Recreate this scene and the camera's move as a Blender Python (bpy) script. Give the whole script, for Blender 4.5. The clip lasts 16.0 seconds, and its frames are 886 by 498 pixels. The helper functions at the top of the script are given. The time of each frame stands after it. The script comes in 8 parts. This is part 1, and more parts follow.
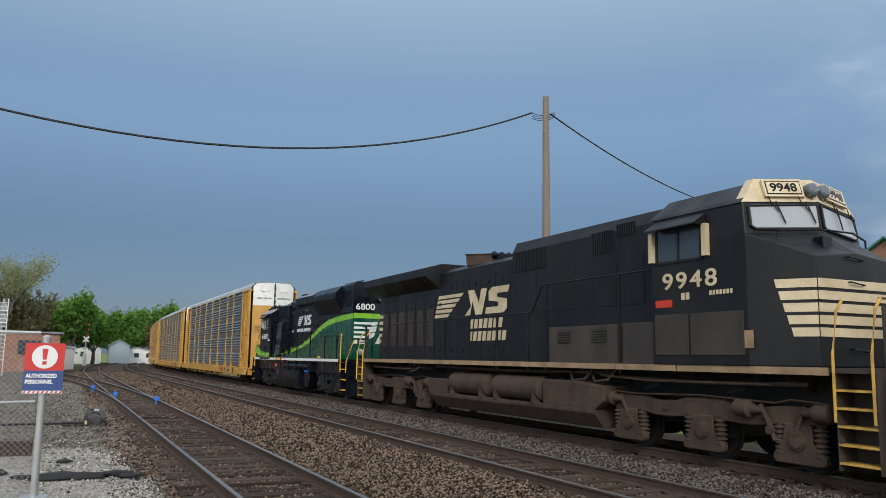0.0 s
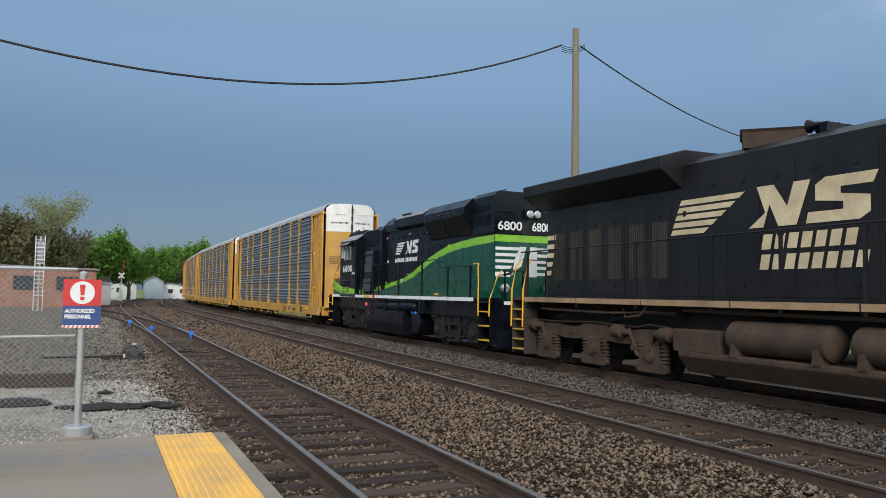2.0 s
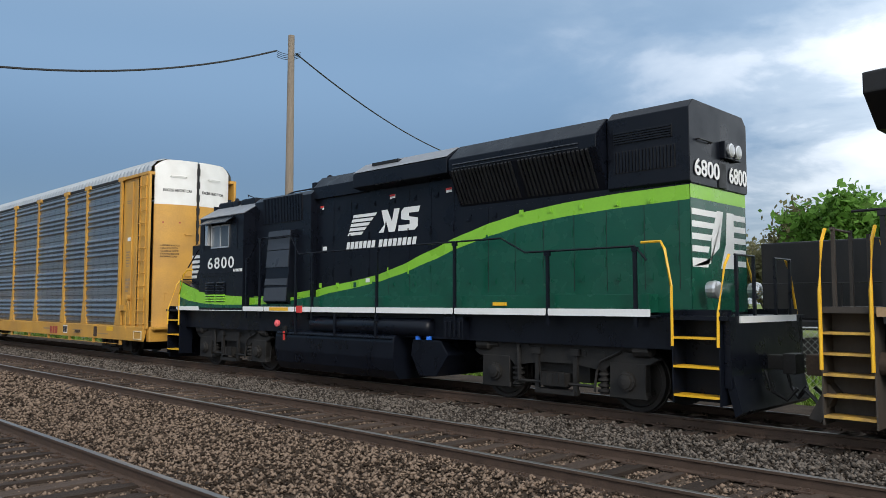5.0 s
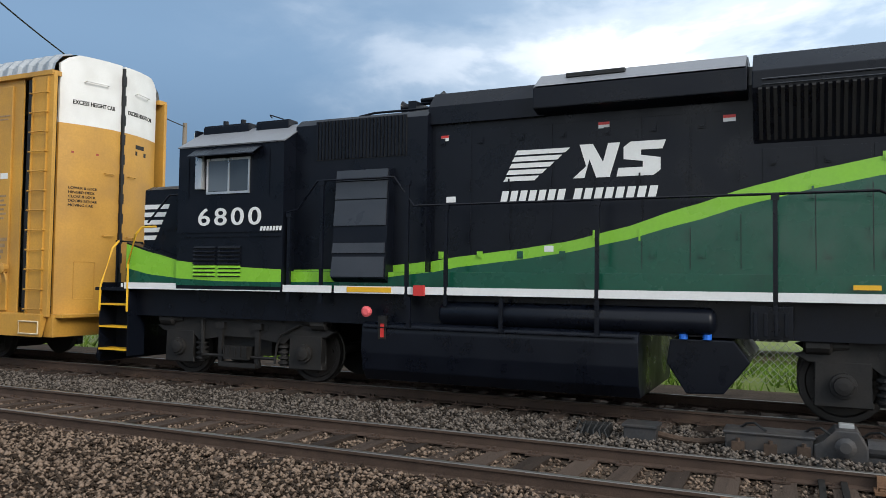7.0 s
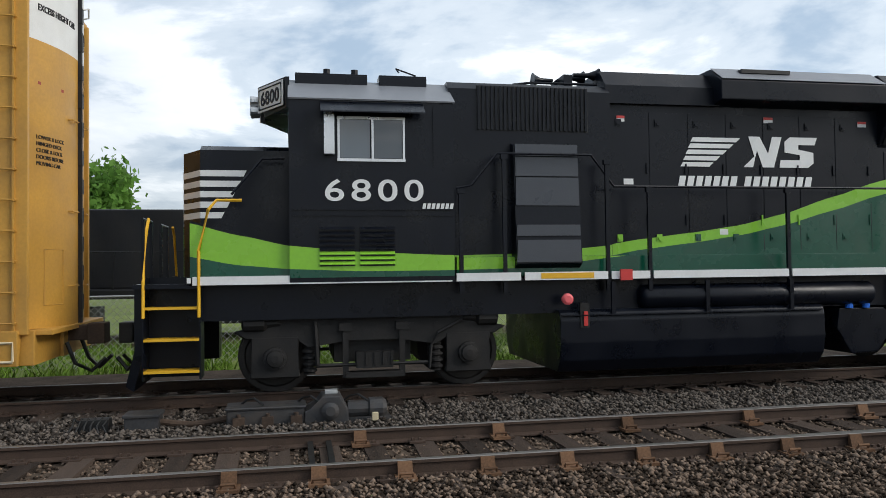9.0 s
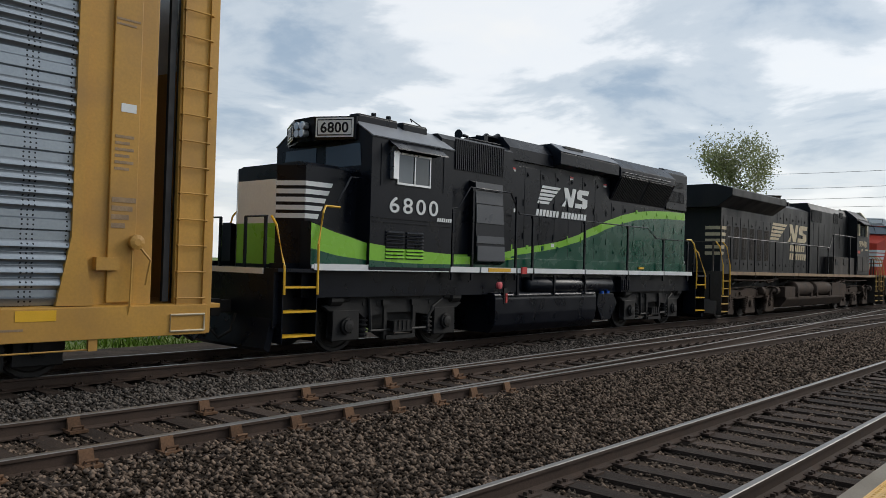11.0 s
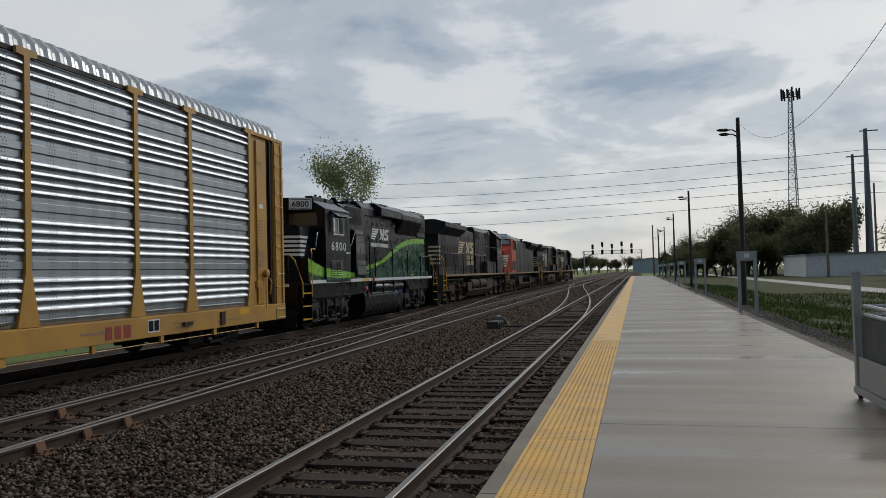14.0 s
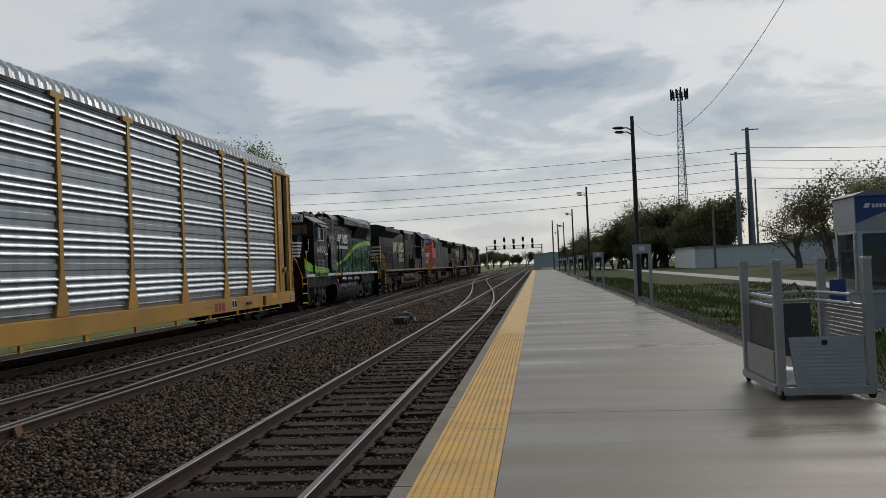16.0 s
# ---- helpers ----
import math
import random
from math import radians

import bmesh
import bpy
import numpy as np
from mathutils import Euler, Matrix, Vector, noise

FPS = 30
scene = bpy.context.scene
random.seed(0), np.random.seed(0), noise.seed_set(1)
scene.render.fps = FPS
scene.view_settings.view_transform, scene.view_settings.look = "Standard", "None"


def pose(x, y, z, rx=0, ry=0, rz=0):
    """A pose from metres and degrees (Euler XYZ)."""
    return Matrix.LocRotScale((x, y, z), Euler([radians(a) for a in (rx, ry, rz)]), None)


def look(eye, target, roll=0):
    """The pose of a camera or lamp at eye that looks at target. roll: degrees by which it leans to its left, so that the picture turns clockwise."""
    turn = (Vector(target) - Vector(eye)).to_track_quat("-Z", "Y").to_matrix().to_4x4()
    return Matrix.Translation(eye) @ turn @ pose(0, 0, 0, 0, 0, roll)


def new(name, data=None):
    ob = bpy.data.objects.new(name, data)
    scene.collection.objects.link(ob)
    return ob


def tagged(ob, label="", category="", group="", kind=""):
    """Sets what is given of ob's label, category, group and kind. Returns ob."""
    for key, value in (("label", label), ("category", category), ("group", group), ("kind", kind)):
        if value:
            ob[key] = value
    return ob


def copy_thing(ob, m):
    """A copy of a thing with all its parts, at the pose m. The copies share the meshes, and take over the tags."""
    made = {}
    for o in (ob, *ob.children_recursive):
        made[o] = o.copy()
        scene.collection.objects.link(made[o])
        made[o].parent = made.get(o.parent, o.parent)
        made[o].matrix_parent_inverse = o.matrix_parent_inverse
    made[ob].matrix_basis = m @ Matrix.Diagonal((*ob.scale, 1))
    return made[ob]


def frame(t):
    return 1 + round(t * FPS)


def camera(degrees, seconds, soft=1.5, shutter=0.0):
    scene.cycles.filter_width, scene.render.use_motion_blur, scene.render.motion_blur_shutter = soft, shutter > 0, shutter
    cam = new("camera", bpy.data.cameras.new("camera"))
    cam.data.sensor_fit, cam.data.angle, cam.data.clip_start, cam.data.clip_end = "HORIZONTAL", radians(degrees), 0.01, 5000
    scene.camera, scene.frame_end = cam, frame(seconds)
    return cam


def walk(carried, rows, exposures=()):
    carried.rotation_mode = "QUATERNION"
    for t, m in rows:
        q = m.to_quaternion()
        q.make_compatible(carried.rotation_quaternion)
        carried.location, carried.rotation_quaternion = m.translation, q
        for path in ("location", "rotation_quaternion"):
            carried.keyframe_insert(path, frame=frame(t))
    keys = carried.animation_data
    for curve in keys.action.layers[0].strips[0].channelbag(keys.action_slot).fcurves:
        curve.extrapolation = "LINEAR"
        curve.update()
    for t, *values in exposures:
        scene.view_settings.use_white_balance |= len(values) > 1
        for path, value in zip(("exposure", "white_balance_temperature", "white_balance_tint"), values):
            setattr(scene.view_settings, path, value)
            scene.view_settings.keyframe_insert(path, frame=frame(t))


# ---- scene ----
cam = camera(59.72, 16.0, soft=0.75)
PATH = [
    (0.0, pose(0.201, 0.399, 1.574, 98.05, -0.84, -26.32)),
    (0.5, pose(0.201, 0.399, 1.574, 98.16, -0.79, -25.96)),
    (1.0, pose(0.201, 0.399, 1.574, 95.14, -1.01, -25.49)),
    (1.5, pose(0.201, 0.399, 1.574, 93.92, -0.93, -24.67)),
    (2.0, pose(0.201, 0.399, 1.574, 93.31, -0.87, -24.26)),
    (2.5, pose(0.201, 0.399, 1.574, 93.22, -0.95, -24.67)),
    (3.0, pose(0.201, 0.399, 1.574, 93.22, -1.05, -25.46)),
    (3.5, pose(0.201, 0.399, 1.574, 93.34, -1.07, -26.97)),
    (4.0, pose(0.201, 0.399, 1.574, 93.54, -0.28, -32.10)),
    (4.2, pose(0.201, 0.399, 1.574, 93.57, 0.08, -34.95)),
    (6.3, pose(0.118, 0.155, 1.558, 93.25, -0.82, -59.51)),
    (6.5, pose(0.118, 0.155, 1.558, 92.67, -0.62, -61.56)),
    (7.0, pose(0.118, 0.155, 1.558, 92.42, -0.72, -65.35)),
    (7.5, pose(0.118, 0.155, 1.558, 92.38, -0.80, -73.82)),
    (8.0, pose(0.006, 0.091, 1.546, 92.06, -0.63, -79.44)),
    (8.5, pose(0.006, 0.091, 1.546, 92.02, 0.11, -88.30)),
    (9.0, pose(0.006, 0.091, 1.546, 91.42, 0.73, -100.78)),
    (9.5, pose(0.006, 0.091, 1.546, 91.07, 1.43, -109.16)),
    (9.7, pose(0.006, 0.091, 1.546, 91.24, 1.57, -113.46)),
    (11.8, pose(0.042, -0.282, 1.554, 92.22, -0.73, -146.29)),
    (12.0, pose(0.042, -0.282, 1.554, 92.70, 0.32, -147.40)),
    (12.5, pose(0.246, -0.361, 1.539, 92.44, -0.59, -150.77)),
    (13.0, pose(0.246, -0.361, 1.539, 92.71, -0.07, -152.78)),
    (13.5, pose(0.317, -0.385, 1.561, 92.26, 0.41, -156.17)),
    (14.0, pose(0.424, -0.444, 1.586, 91.80, 1.49, -165.93)),
    (14.5, pose(0.479, -0.400, 1.575, 91.70, 2.44, -170.77)),
    (15.0, pose(0.479, -0.400, 1.575, 91.74, 2.88, -172.12)),
    (15.5, pose(0.479, -0.400, 1.575, 91.66, 2.78, -172.94)),
    (16.0, pose(0.479, -0.400, 1.575, 91.30, 2.38, -173.04)),
]
EXPOSURES = [(0.0, 0.22), (2.0, 0.3), (4.2, 0.35), (6.3, 0.42), (7.0, 0.38), (9.7, -0.08), (11.8, -0.46), (13.5, -0.68), (14.5, -0.9), (16.0, -0.9)]
walk(cam, PATH, EXPOSURES)

# ---- plan: z = 0 is the platform's top, y runs along the tracks, the train comes from +y ----
RAIL_Z = -0.258         # top of the rails
TIE_Z = RAIL_Z - 0.17   # top of the sleepers
EDGE_X = 1.575          # edge of the platform
T1, T2, T3 = 3.228, 8.06, 12.10   # centre lines of the three tracks
NORTH_END = 9.32        # end of the platform
BEND_Y, BEND_R = 70.0, 700.0
SPEED = 5.01
GAUGE = 1.505


def track_x(x, y):
    """Centre line of a track that bends away past BEND_Y."""
    return x + (max(0.0, y - BEND_Y) ** 2) / (2 * BEND_R)


# ---- light ----
SUN_DIR = Vector((-0.38, -0.74, 0.48)).normalized()
world = bpy.data.worlds.new("world")
scene.world = world
world.use_nodes = True


def build_sky():
    nt = world.node_tree
    nt.nodes.clear()
    n = nt.nodes.new
    out, bg = n("ShaderNodeOutputWorld"), n("ShaderNodeBackground")
    co = n("ShaderNodeTexCoord")
    sep = n("ShaderNodeSeparateXYZ")
    nt.links.new(co.outputs["Generated"], sep.inputs[0])

    def math_node(op, a, b=None, clamp=False):
        m = n("ShaderNodeMath")
        m.operation, m.use_clamp = op, clamp
        for i, v in enumerate((a, b)):
            if v is None:
                continue
            if isinstance(v, (int, float)):
                m.inputs[i].default_value = v
            else:
                nt.links.new(v, m.inputs[i])
        return m.outputs[0]

    def ramp(fac, stops):
        r = n("ShaderNodeValToRGB")
        r.color_ramp.interpolation = "EASE"
        while len(r.color_ramp.elements) < len(stops):
            r.color_ramp.elements.new(0.5)
        for e, (p, c) in zip(r.color_ramp.elements, stops):
            e.position, e.color = p, (*c, 1)
        nt.links.new(fac, r.inputs[0])
        return r.outputs[0]

    def mix(fac, a, b):
        m = n("ShaderNodeMix")
        m.data_type = "RGBA"
        nt.links.new(fac, m.inputs[0])
        for i, v in ((6, a), (7, b)):
            if isinstance(v, tuple):
                m.inputs[i].default_value = (*v, 1)
            else:
                nt.links.new(v, m.inputs[i])
        return m.outputs[2]

    up = math_node("MAXIMUM", sep.outputs[2], 0.0)
    # storm front: dark slate blue low in the north, clearing upwards
    storm = ramp(up, [(0.0, (0.031, 0.070, 0.142)), (0.12, (0.041, 0.088, 0.170)), (0.30, (0.125, 0.205, 0.315)), (0.55, (0.30, 0.38, 0.46)), (1.0, (0.44, 0.48, 0.53))])
    # broken overcast in the south: clouds laid out on a flat deck
    deck = math_node("ADD", up, 0.16)
    cx, cy = math_node("DIVIDE", sep.outputs[0], deck), math_node("DIVIDE", sep.outputs[1], deck)
    com = n("ShaderNodeCombineXYZ")
    nt.links.new(cx, com.inputs[0])
    nt.links.new(cy, com.inputs[1])
    com.inputs[2].default_value = 3.1
    ns = n("ShaderNodeTexNoise")
    ns.inputs["Scale"].default_value, ns.inputs["Detail"].default_value = 1.55, 9.0
    ns.inputs["Roughness"].default_value, ns.inputs["Distortion"].default_value = 0.55, 0.25
    nt.links.new(com.outputs[0], ns.inputs["Vector"])
    clouds = ramp(ns.outputs[0], [(0.34, (0.36, 0.46, 0.58)), (0.47, (0.62, 0.69, 0.76)), (0.56, (0.93, 0.96, 0.99)), (0.75, (1.0, 1.0, 0.98))])
    low = ramp(up, [(0.0, (0.92, 0.93, 0.93)), (0.35, (0.90, 0.93, 0.95)), (1.0, (0.60, 0.66, 0.72))])
    keep = ramp(up, [(0.02, (0.35, 0.35, 0.35)), (0.22, (1, 1, 1))])
    south = mix(keep, low, clouds)
    # from north to south
    turn = math_node("ADD", math_node("MULTIPLY", sep.outputs[1], -0.62), math_node("MULTIPLY", math_node("ABSOLUTE", sep.outputs[0]), 0.42))
    turn = math_node("ADD", turn, math_node("MULTIPLY", up, 0.35))
    turn = math_node("ADD", turn, math_node("MULTIPLY", math_node("SUBTRACT", ns.outputs[0], 0.5), 0.35))
    side = ramp(turn, [(0.0, (0, 0, 0)), (0.55, (1, 1, 1))])
    sky = mix(side, storm, south)
    real = n("ShaderNodeTexSky")
    real.sky_type, real.sun_disc = "NISHITA", False
    real.sun_elevation = math.asin(SUN_DIR.z)
    real.sun_rotation = math.atan2(SUN_DIR.x, SUN_DIR.y)
    amount = n("ShaderNodeMix")
    amount.data_type, amount.blend_type = "RGBA", "ADD"
    amount.inputs[0].default_value = 0.02
    nt.links.new(sky, amount.inputs[6])
    nt.links.new(real.outputs[0], amount.inputs[7])
    nt.links.new(amount.outputs[2], bg.inputs[0])
    bg.inputs[1].default_value = 1.1
    nt.links.new(bg.outputs[0], out.inputs[0])


build_sky()
sun = new("sun", bpy.data.lights.new("sun", "SUN"))
sun.data.energy, sun.data.angle, sun.data.color = 1.6, radians(20), (1.0, 0.95, 0.88)
sun.matrix_world = look((0, 0, 50), Vector((0, 0, 50)) - SUN_DIR)


# ---- materials ----
def material(name, base, rough=0.6, metal=0.0, var=0.15, scale=4.0, fine=60.0, bump=0.15, tint=None, per_object=0.0, per_island=0.0, stretch=(1, 1, 1), spec=0.5, dirt_or_streak=None, dirt_or_streak_amount=0.0, rough_var=0.12):
    """Painted, mineral or metal surface: two scales of variation, fine relief, optional patches of soiling or painted
    streaks.
    """
    m = bpy.data.materials.new(name)
    m.use_nodes = True
    nt = m.node_tree
    b = nt.nodes["Principled BSDF"]
    co = nt.nodes.new("ShaderNodeTexCoord")
    mp = nt.nodes.new("ShaderNodeMapping")
    mp.inputs["Scale"].default_value = stretch
    nt.links.new(co.outputs["Object"], mp.inputs[0])
    n1, n2 = nt.nodes.new("ShaderNodeTexNoise"), nt.nodes.new("ShaderNodeTexNoise")
    for nd, s in ((n1, scale), (n2, fine)):
        nd.inputs["Scale"].default_value, nd.inputs["Detail"].default_value = s, 5.0
        nt.links.new(mp.outputs[0], nd.inputs["Vector"])
    mixed = nt.nodes.new("ShaderNodeMath")
    mixed.operation = "ADD"
    nt.links.new(n1.outputs[0], mixed.inputs[0])
    nt.links.new(n2.outputs[0], mixed.inputs[1])
    last = mixed.outputs[0]
    if per_object or per_island:
        if per_object:
            src = nt.nodes.new("ShaderNodeObjectInfo").outputs["Random"]
        else:
            src = nt.nodes.new("ShaderNodeNewGeometry").outputs["Random Per Island"]
        k = nt.nodes.new("ShaderNodeMath")
        k.operation = "MULTIPLY_ADD"
        k.inputs[1].default_value = (per_object or per_island) * 4
        nt.links.new(src, k.inputs[0])
        nt.links.new(last, k.inputs[2])
        off = nt.nodes.new("ShaderNodeMath")
        off.operation = "SUBTRACT"
        off.inputs[1].default_value = (per_object or per_island) * 2
        nt.links.new(k.outputs[0], off.inputs[0])
        last = off.outputs[0]
    rng = nt.nodes.new("ShaderNodeMapRange")
    rng.inputs["From Min"].default_value, rng.inputs["From Max"].default_value = 0.6, 1.4
    nt.links.new(last, rng.inputs[0])
    mx = nt.nodes.new("ShaderNodeMix")
    mx.data_type = "RGBA"
    lo = [max(0, c * (1 - var)) for c in base]
    hi = [min(1, c * (1 + var)) for c in (tint or base)]
    mx.inputs[6].default_value, mx.inputs[7].default_value = (*lo, 1), (*hi, 1)
    nt.links.new(rng.outputs[0], mx.inputs[0])
    col = mx.outputs[2]
    if dirt_or_streak:
        n3 = nt.nodes.new("ShaderNodeTexNoise")
        n3.inputs["Scale"].default_value, n3.inputs["Detail"].default_value = scale * 0.8, 8.0
        nt.links.new(mp.outputs[0], n3.inputs["Vector"])
        r3 = nt.nodes.new("ShaderNodeMapRange")
        r3.inputs["From Min"].default_value, r3.inputs["From Max"].default_value = 0.42, 0.72
        r3.inputs["To Max"].default_value = dirt_or_streak_amount
        nt.links.new(n3.outputs[0], r3.inputs[0])
        md = nt.nodes.new("ShaderNodeMix")
        md.data_type = "RGBA"
        nt.links.new(r3.outputs[0], md.inputs[0])
        nt.links.new(col, md.inputs[6])
        md.inputs[7].default_value = (*dirt_or_streak, 1)
        col = md.outputs[2]
    nt.links.new(col, b.inputs["Base Color"])
    b.inputs["Metallic"].default_value = metal
    b.inputs["Specular IOR Level"].default_value = spec
    rr = nt.nodes.new("ShaderNodeMapRange")
    rr.inputs["To Min"].default_value, rr.inputs["To Max"].default_value = max(0.03, rough - rough_var), min(1, rough + rough_var)
    rr.inputs["From Min"].default_value, rr.inputs["From Max"].default_value = 0.3, 0.7
    nt.links.new(n1.outputs[0], rr.inputs[0])
    nt.links.new(rr.outputs[0], b.inputs["Roughness"])
    if bump:
        bp = nt.nodes.new("ShaderNodeBump")
        bp.inputs["Strength"].default_value, bp.inputs["Distance"].default_value = bump, 0.01
        nt.links.new(n2.outputs[0], bp.inputs["Height"])
        nt.links.new(bp.outputs[0], b.inputs["Normal"])
    return m


def glass(name, color=(0.05, 0.06, 0.07), rough=0.03):
    m = bpy.data.materials.new(name)
    m.use_nodes = True
    b = m.node_tree.nodes["Principled BSDF"]
    b.inputs["Base Color"].default_value = (*color, 1)
    b.inputs["Roughness"].default_value = rough
    b.inputs["Specular IOR Level"].default_value = 0.8
    return m


def leafy(name, base):
    """Thin leaves: light passes through them."""
    m = material(name, base, 0.7, var=0.35, scale=0.5, fine=3, bump=0, per_island=0.25, spec=0.2)
    nt = m.node_tree
    b = nt.nodes["Principled BSDF"]
    tr = nt.nodes.new("ShaderNodeBsdfTranslucent")
    nt.links.new(b.inputs["Base Color"].links[0].from_socket, tr.inputs[0])
    mx = nt.nodes.new("ShaderNodeMixShader")
    mx.inputs[0].default_value = 0.45
    nt.links.new(b.outputs[0], mx.inputs[1])
    nt.links.new(tr.outputs[0], mx.inputs[2])
    nt.links.new(mx.outputs[0], nt.nodes["Material Output"].inputs[0])
    return m


def perforated(name, base):
    """Galvanised sheet with columns of small punched holes."""
    m = material(name, base, 0.38, 0.9, var=0.12, scale=0.8, fine=25, bump=0, per_object=0.08, rough_var=0.05)
    nt = m.node_tree
    b = nt.nodes["Principled BSDF"]
    col = b.inputs["Base Color"].links[0].from_socket
    co = nt.nodes.new("ShaderNodeTexCoord")
    sep = nt.nodes.new("ShaderNodeSeparateXYZ")
    nt.links.new(co.outputs["Object"], sep.inputs[0])

    def mth(op, a, c=None):
        nd = nt.nodes.new("ShaderNodeMath")
        nd.operation = op
        for i, v in enumerate((a, c)):
            if isinstance(v, (int, float)):
                nd.inputs[i].default_value = v
            elif v is not None:
                nt.links.new(v, nd.inputs[i])
        return nd.outputs[0]

    def cell(v, step):
        return mth("MULTIPLY", mth("SUBTRACT", mth("FRACT", mth("DIVIDE", v, step)), 0.5), step)

    dy, dz = cell(sep.outputs[1], 0.07), cell(sep.outputs[2], 0.062)
    dist = mth("ADD", mth("MULTIPLY", dy, dy), mth("MULTIPLY", dz, dz))
    hole = mth("LESS_THAN", dist, 0.013 ** 2)
    rows = mth("LESS_THAN", mth("FRACT", mth("DIVIDE", sep.outputs[1], 0.56)), 0.376)
    mx = nt.nodes.new("ShaderNodeMix")
    mx.data_type = "RGBA"
    nt.links.new(mth("MULTIPLY", hole, rows), mx.inputs[0])
    nt.links.new(col, mx.inputs[6])
    mx.inputs[7].default_value = (0.03, 0.032, 0.035, 1)
    nt.links.new(mx.outputs[2], b.inputs["Base Color"])
    return m


M = {}
M["ballast"] = material("ballast", (0.048, 0.036, 0.027), 0.95, spec=0.05, var=0.55, scale=2.2, fine=38, bump=1.0, tint=(0.09, 0.068, 0.052))
M["stone"] = material("ballast_stone", (0.080, 0.058, 0.043), 0.95, var=0.6, scale=5, fine=40, bump=0.3, spec=0.06, tint=(0.14, 0.102, 0.076), per_island=0.38)
M["stone_grey"] = material("grey_stone", (0.078, 0.066, 0.056), 0.95, spec=0.06, var=0.5, scale=5, fine=40, bump=0.3, tint=(0.105, 0.089, 0.076), per_island=0.38)
M["tie"] = material("sleeper_wood", (0.058, 0.042, 0.033), 0.85, spec=0.2, var=0.5, scale=3, fine=50, bump=0.8, stretch=(0.3, 3, 3), per_object=0.2)
M["rail_side"] = material("rail_rust", (0.066, 0.044, 0.033), 0.8, spec=0.25, var=0.4, scale=5, fine=80, bump=0.2)
M["rust_plate"] = material("bright_rust_plate", (0.15, 0.083, 0.047), 0.85, spec=0.2, var=0.4, scale=6, fine=50, bump=0.3, per_object=0.15)
M["rail_top"] = material("rail_head", (0.23, 0.215, 0.20), 0.42, 0.75, var=0.25, scale=2, fine=30, bump=0.05, stretch=(1, 0.1, 1))
# stretched dark bands: damp, plus contrast of wet reflections put into the colour
M["concrete"] = material("wet_concrete", (0.27, 0.22, 0.165), 0.40, var=0.22, scale=0.9, fine=60, bump=0.04, dirt_or_streak=(0.17, 0.135, 0.10), dirt_or_streak_amount=0.9, stretch=(0.16, 1.1, 1), spec=0.35, rough_var=0.22)
M["curb"] = material("edge_concrete", (0.27, 0.235, 0.185), 0.75, var=0.25, scale=2, fine=70, bump=0.25, spec=0.3, dirt_or_streak=(0.15, 0.12, 0.09), dirt_or_streak_amount=0.6)
M["tactile"] = material("yellow_tactile", (0.80, 0.45, 0.085), 0.45, var=0.15, scale=2.5, fine=50, bump=0.15, dirt_or_streak=(0.50, 0.31, 0.12), dirt_or_streak_amount=0.7)
M["black"] = material("black_paint", (0.0045, 0.006, 0.0105), 0.32, spec=0.22, var=0.3, scale=2, fine=30, bump=0.03)
M["black_old"] = material("weathered_black_paint", (0.0095, 0.0098, 0.0115), 0.45, spec=0.3, var=0.35, scale=1.5, fine=20, bump=0.05, dirt_or_streak=(0.022, 0.020, 0.018), dirt_or_streak_amount=0.6, stretch=(1, 1, 0.4))
M["grass"] = material("grass_ground", (0.085, 0.13, 0.016), 0.95, var=0.4, scale=0.5, fine=14, bump=0.9, tint=(0.15, 0.19, 0.03))
M["yellow"] = material("autorack_yellow", (0.52, 0.275, 0.045), 0.5, var=0.14, scale=1.2, fine=25, bump=0.05, dirt_or_streak=(0.30, 0.165, 0.05), dirt_or_streak_amount=0.65)
M["galv"] = material("galvanised_steel", (0.52, 0.55, 0.57), 0.34, 0.85, var=0.18, scale=1.3, fine=35, bump=0.05)


# ---- mesh helpers ----
def box(bm, x0, x1, y0, y1, z0, z1):
    vs = [bm.verts.new((x, y, z)) for z in (z0, z1) for y in (y0, y1) for x in (x0, x1)]
    for f in ((0, 2, 3, 1), (4, 5, 7, 6), (0, 1, 5, 4), (2, 6, 7, 3), (0, 4, 6, 2), (1, 3, 7, 5)):
        bm.faces.new([vs[i] for i in f])
    return vs


def part(name, bm, mat, parent=None, label="", smooth=False, bevel=0.0):
    """Links a bmesh as one mesh object, under a thing or under a part."""
    if bevel:
        bmesh.ops.bevel(bm, geom=bm.edges[:], offset=bevel, segments=2, affect="EDGES", profile=0.6)
    bmesh.ops.recalc_face_normals(bm, faces=bm.faces)
    me = bpy.data.meshes.new(name)
    bm.to_mesh(me)
    bm.free()
    for mm in (mat if isinstance(mat, (list, tuple)) else [mat]):
        me.materials.append(mm)
    if smooth:
        me.shade_smooth()
        me.set_sharp_from_angle(angle=radians(35))
    ob = new(name, me)
    if parent:
        ob.parent = parent
    if label:
        ob["label"] = label
    return ob


M["wheel"] = material("wheel_steel", (0.026, 0.023, 0.021), 0.55, 0.4, var=0.3, scale=4, fine=40, bump=0.1)
M["rubber"] = material("black_rubber", (0.012, 0.012, 0.012), 0.6, var=0.2)
M["gear"] = material("dark_truck_steel", (0.014, 0.0135, 0.0135), 0.6, spec=0.3, var=0.4, scale=3, fine=30, bump=0.2, dirt_or_streak=(0.032, 0.028, 0.024), dirt_or_streak_amount=0.5)
M["gear_rust"] = material("dusty_brown_truck_steel", (0.070, 0.048, 0.035), 0.85, spec=0.2, var=0.4, scale=3, fine=30, bump=0.3, dirt_or_streak=(0.038, 0.029, 0.024), dirt_or_streak_amount=0.7)
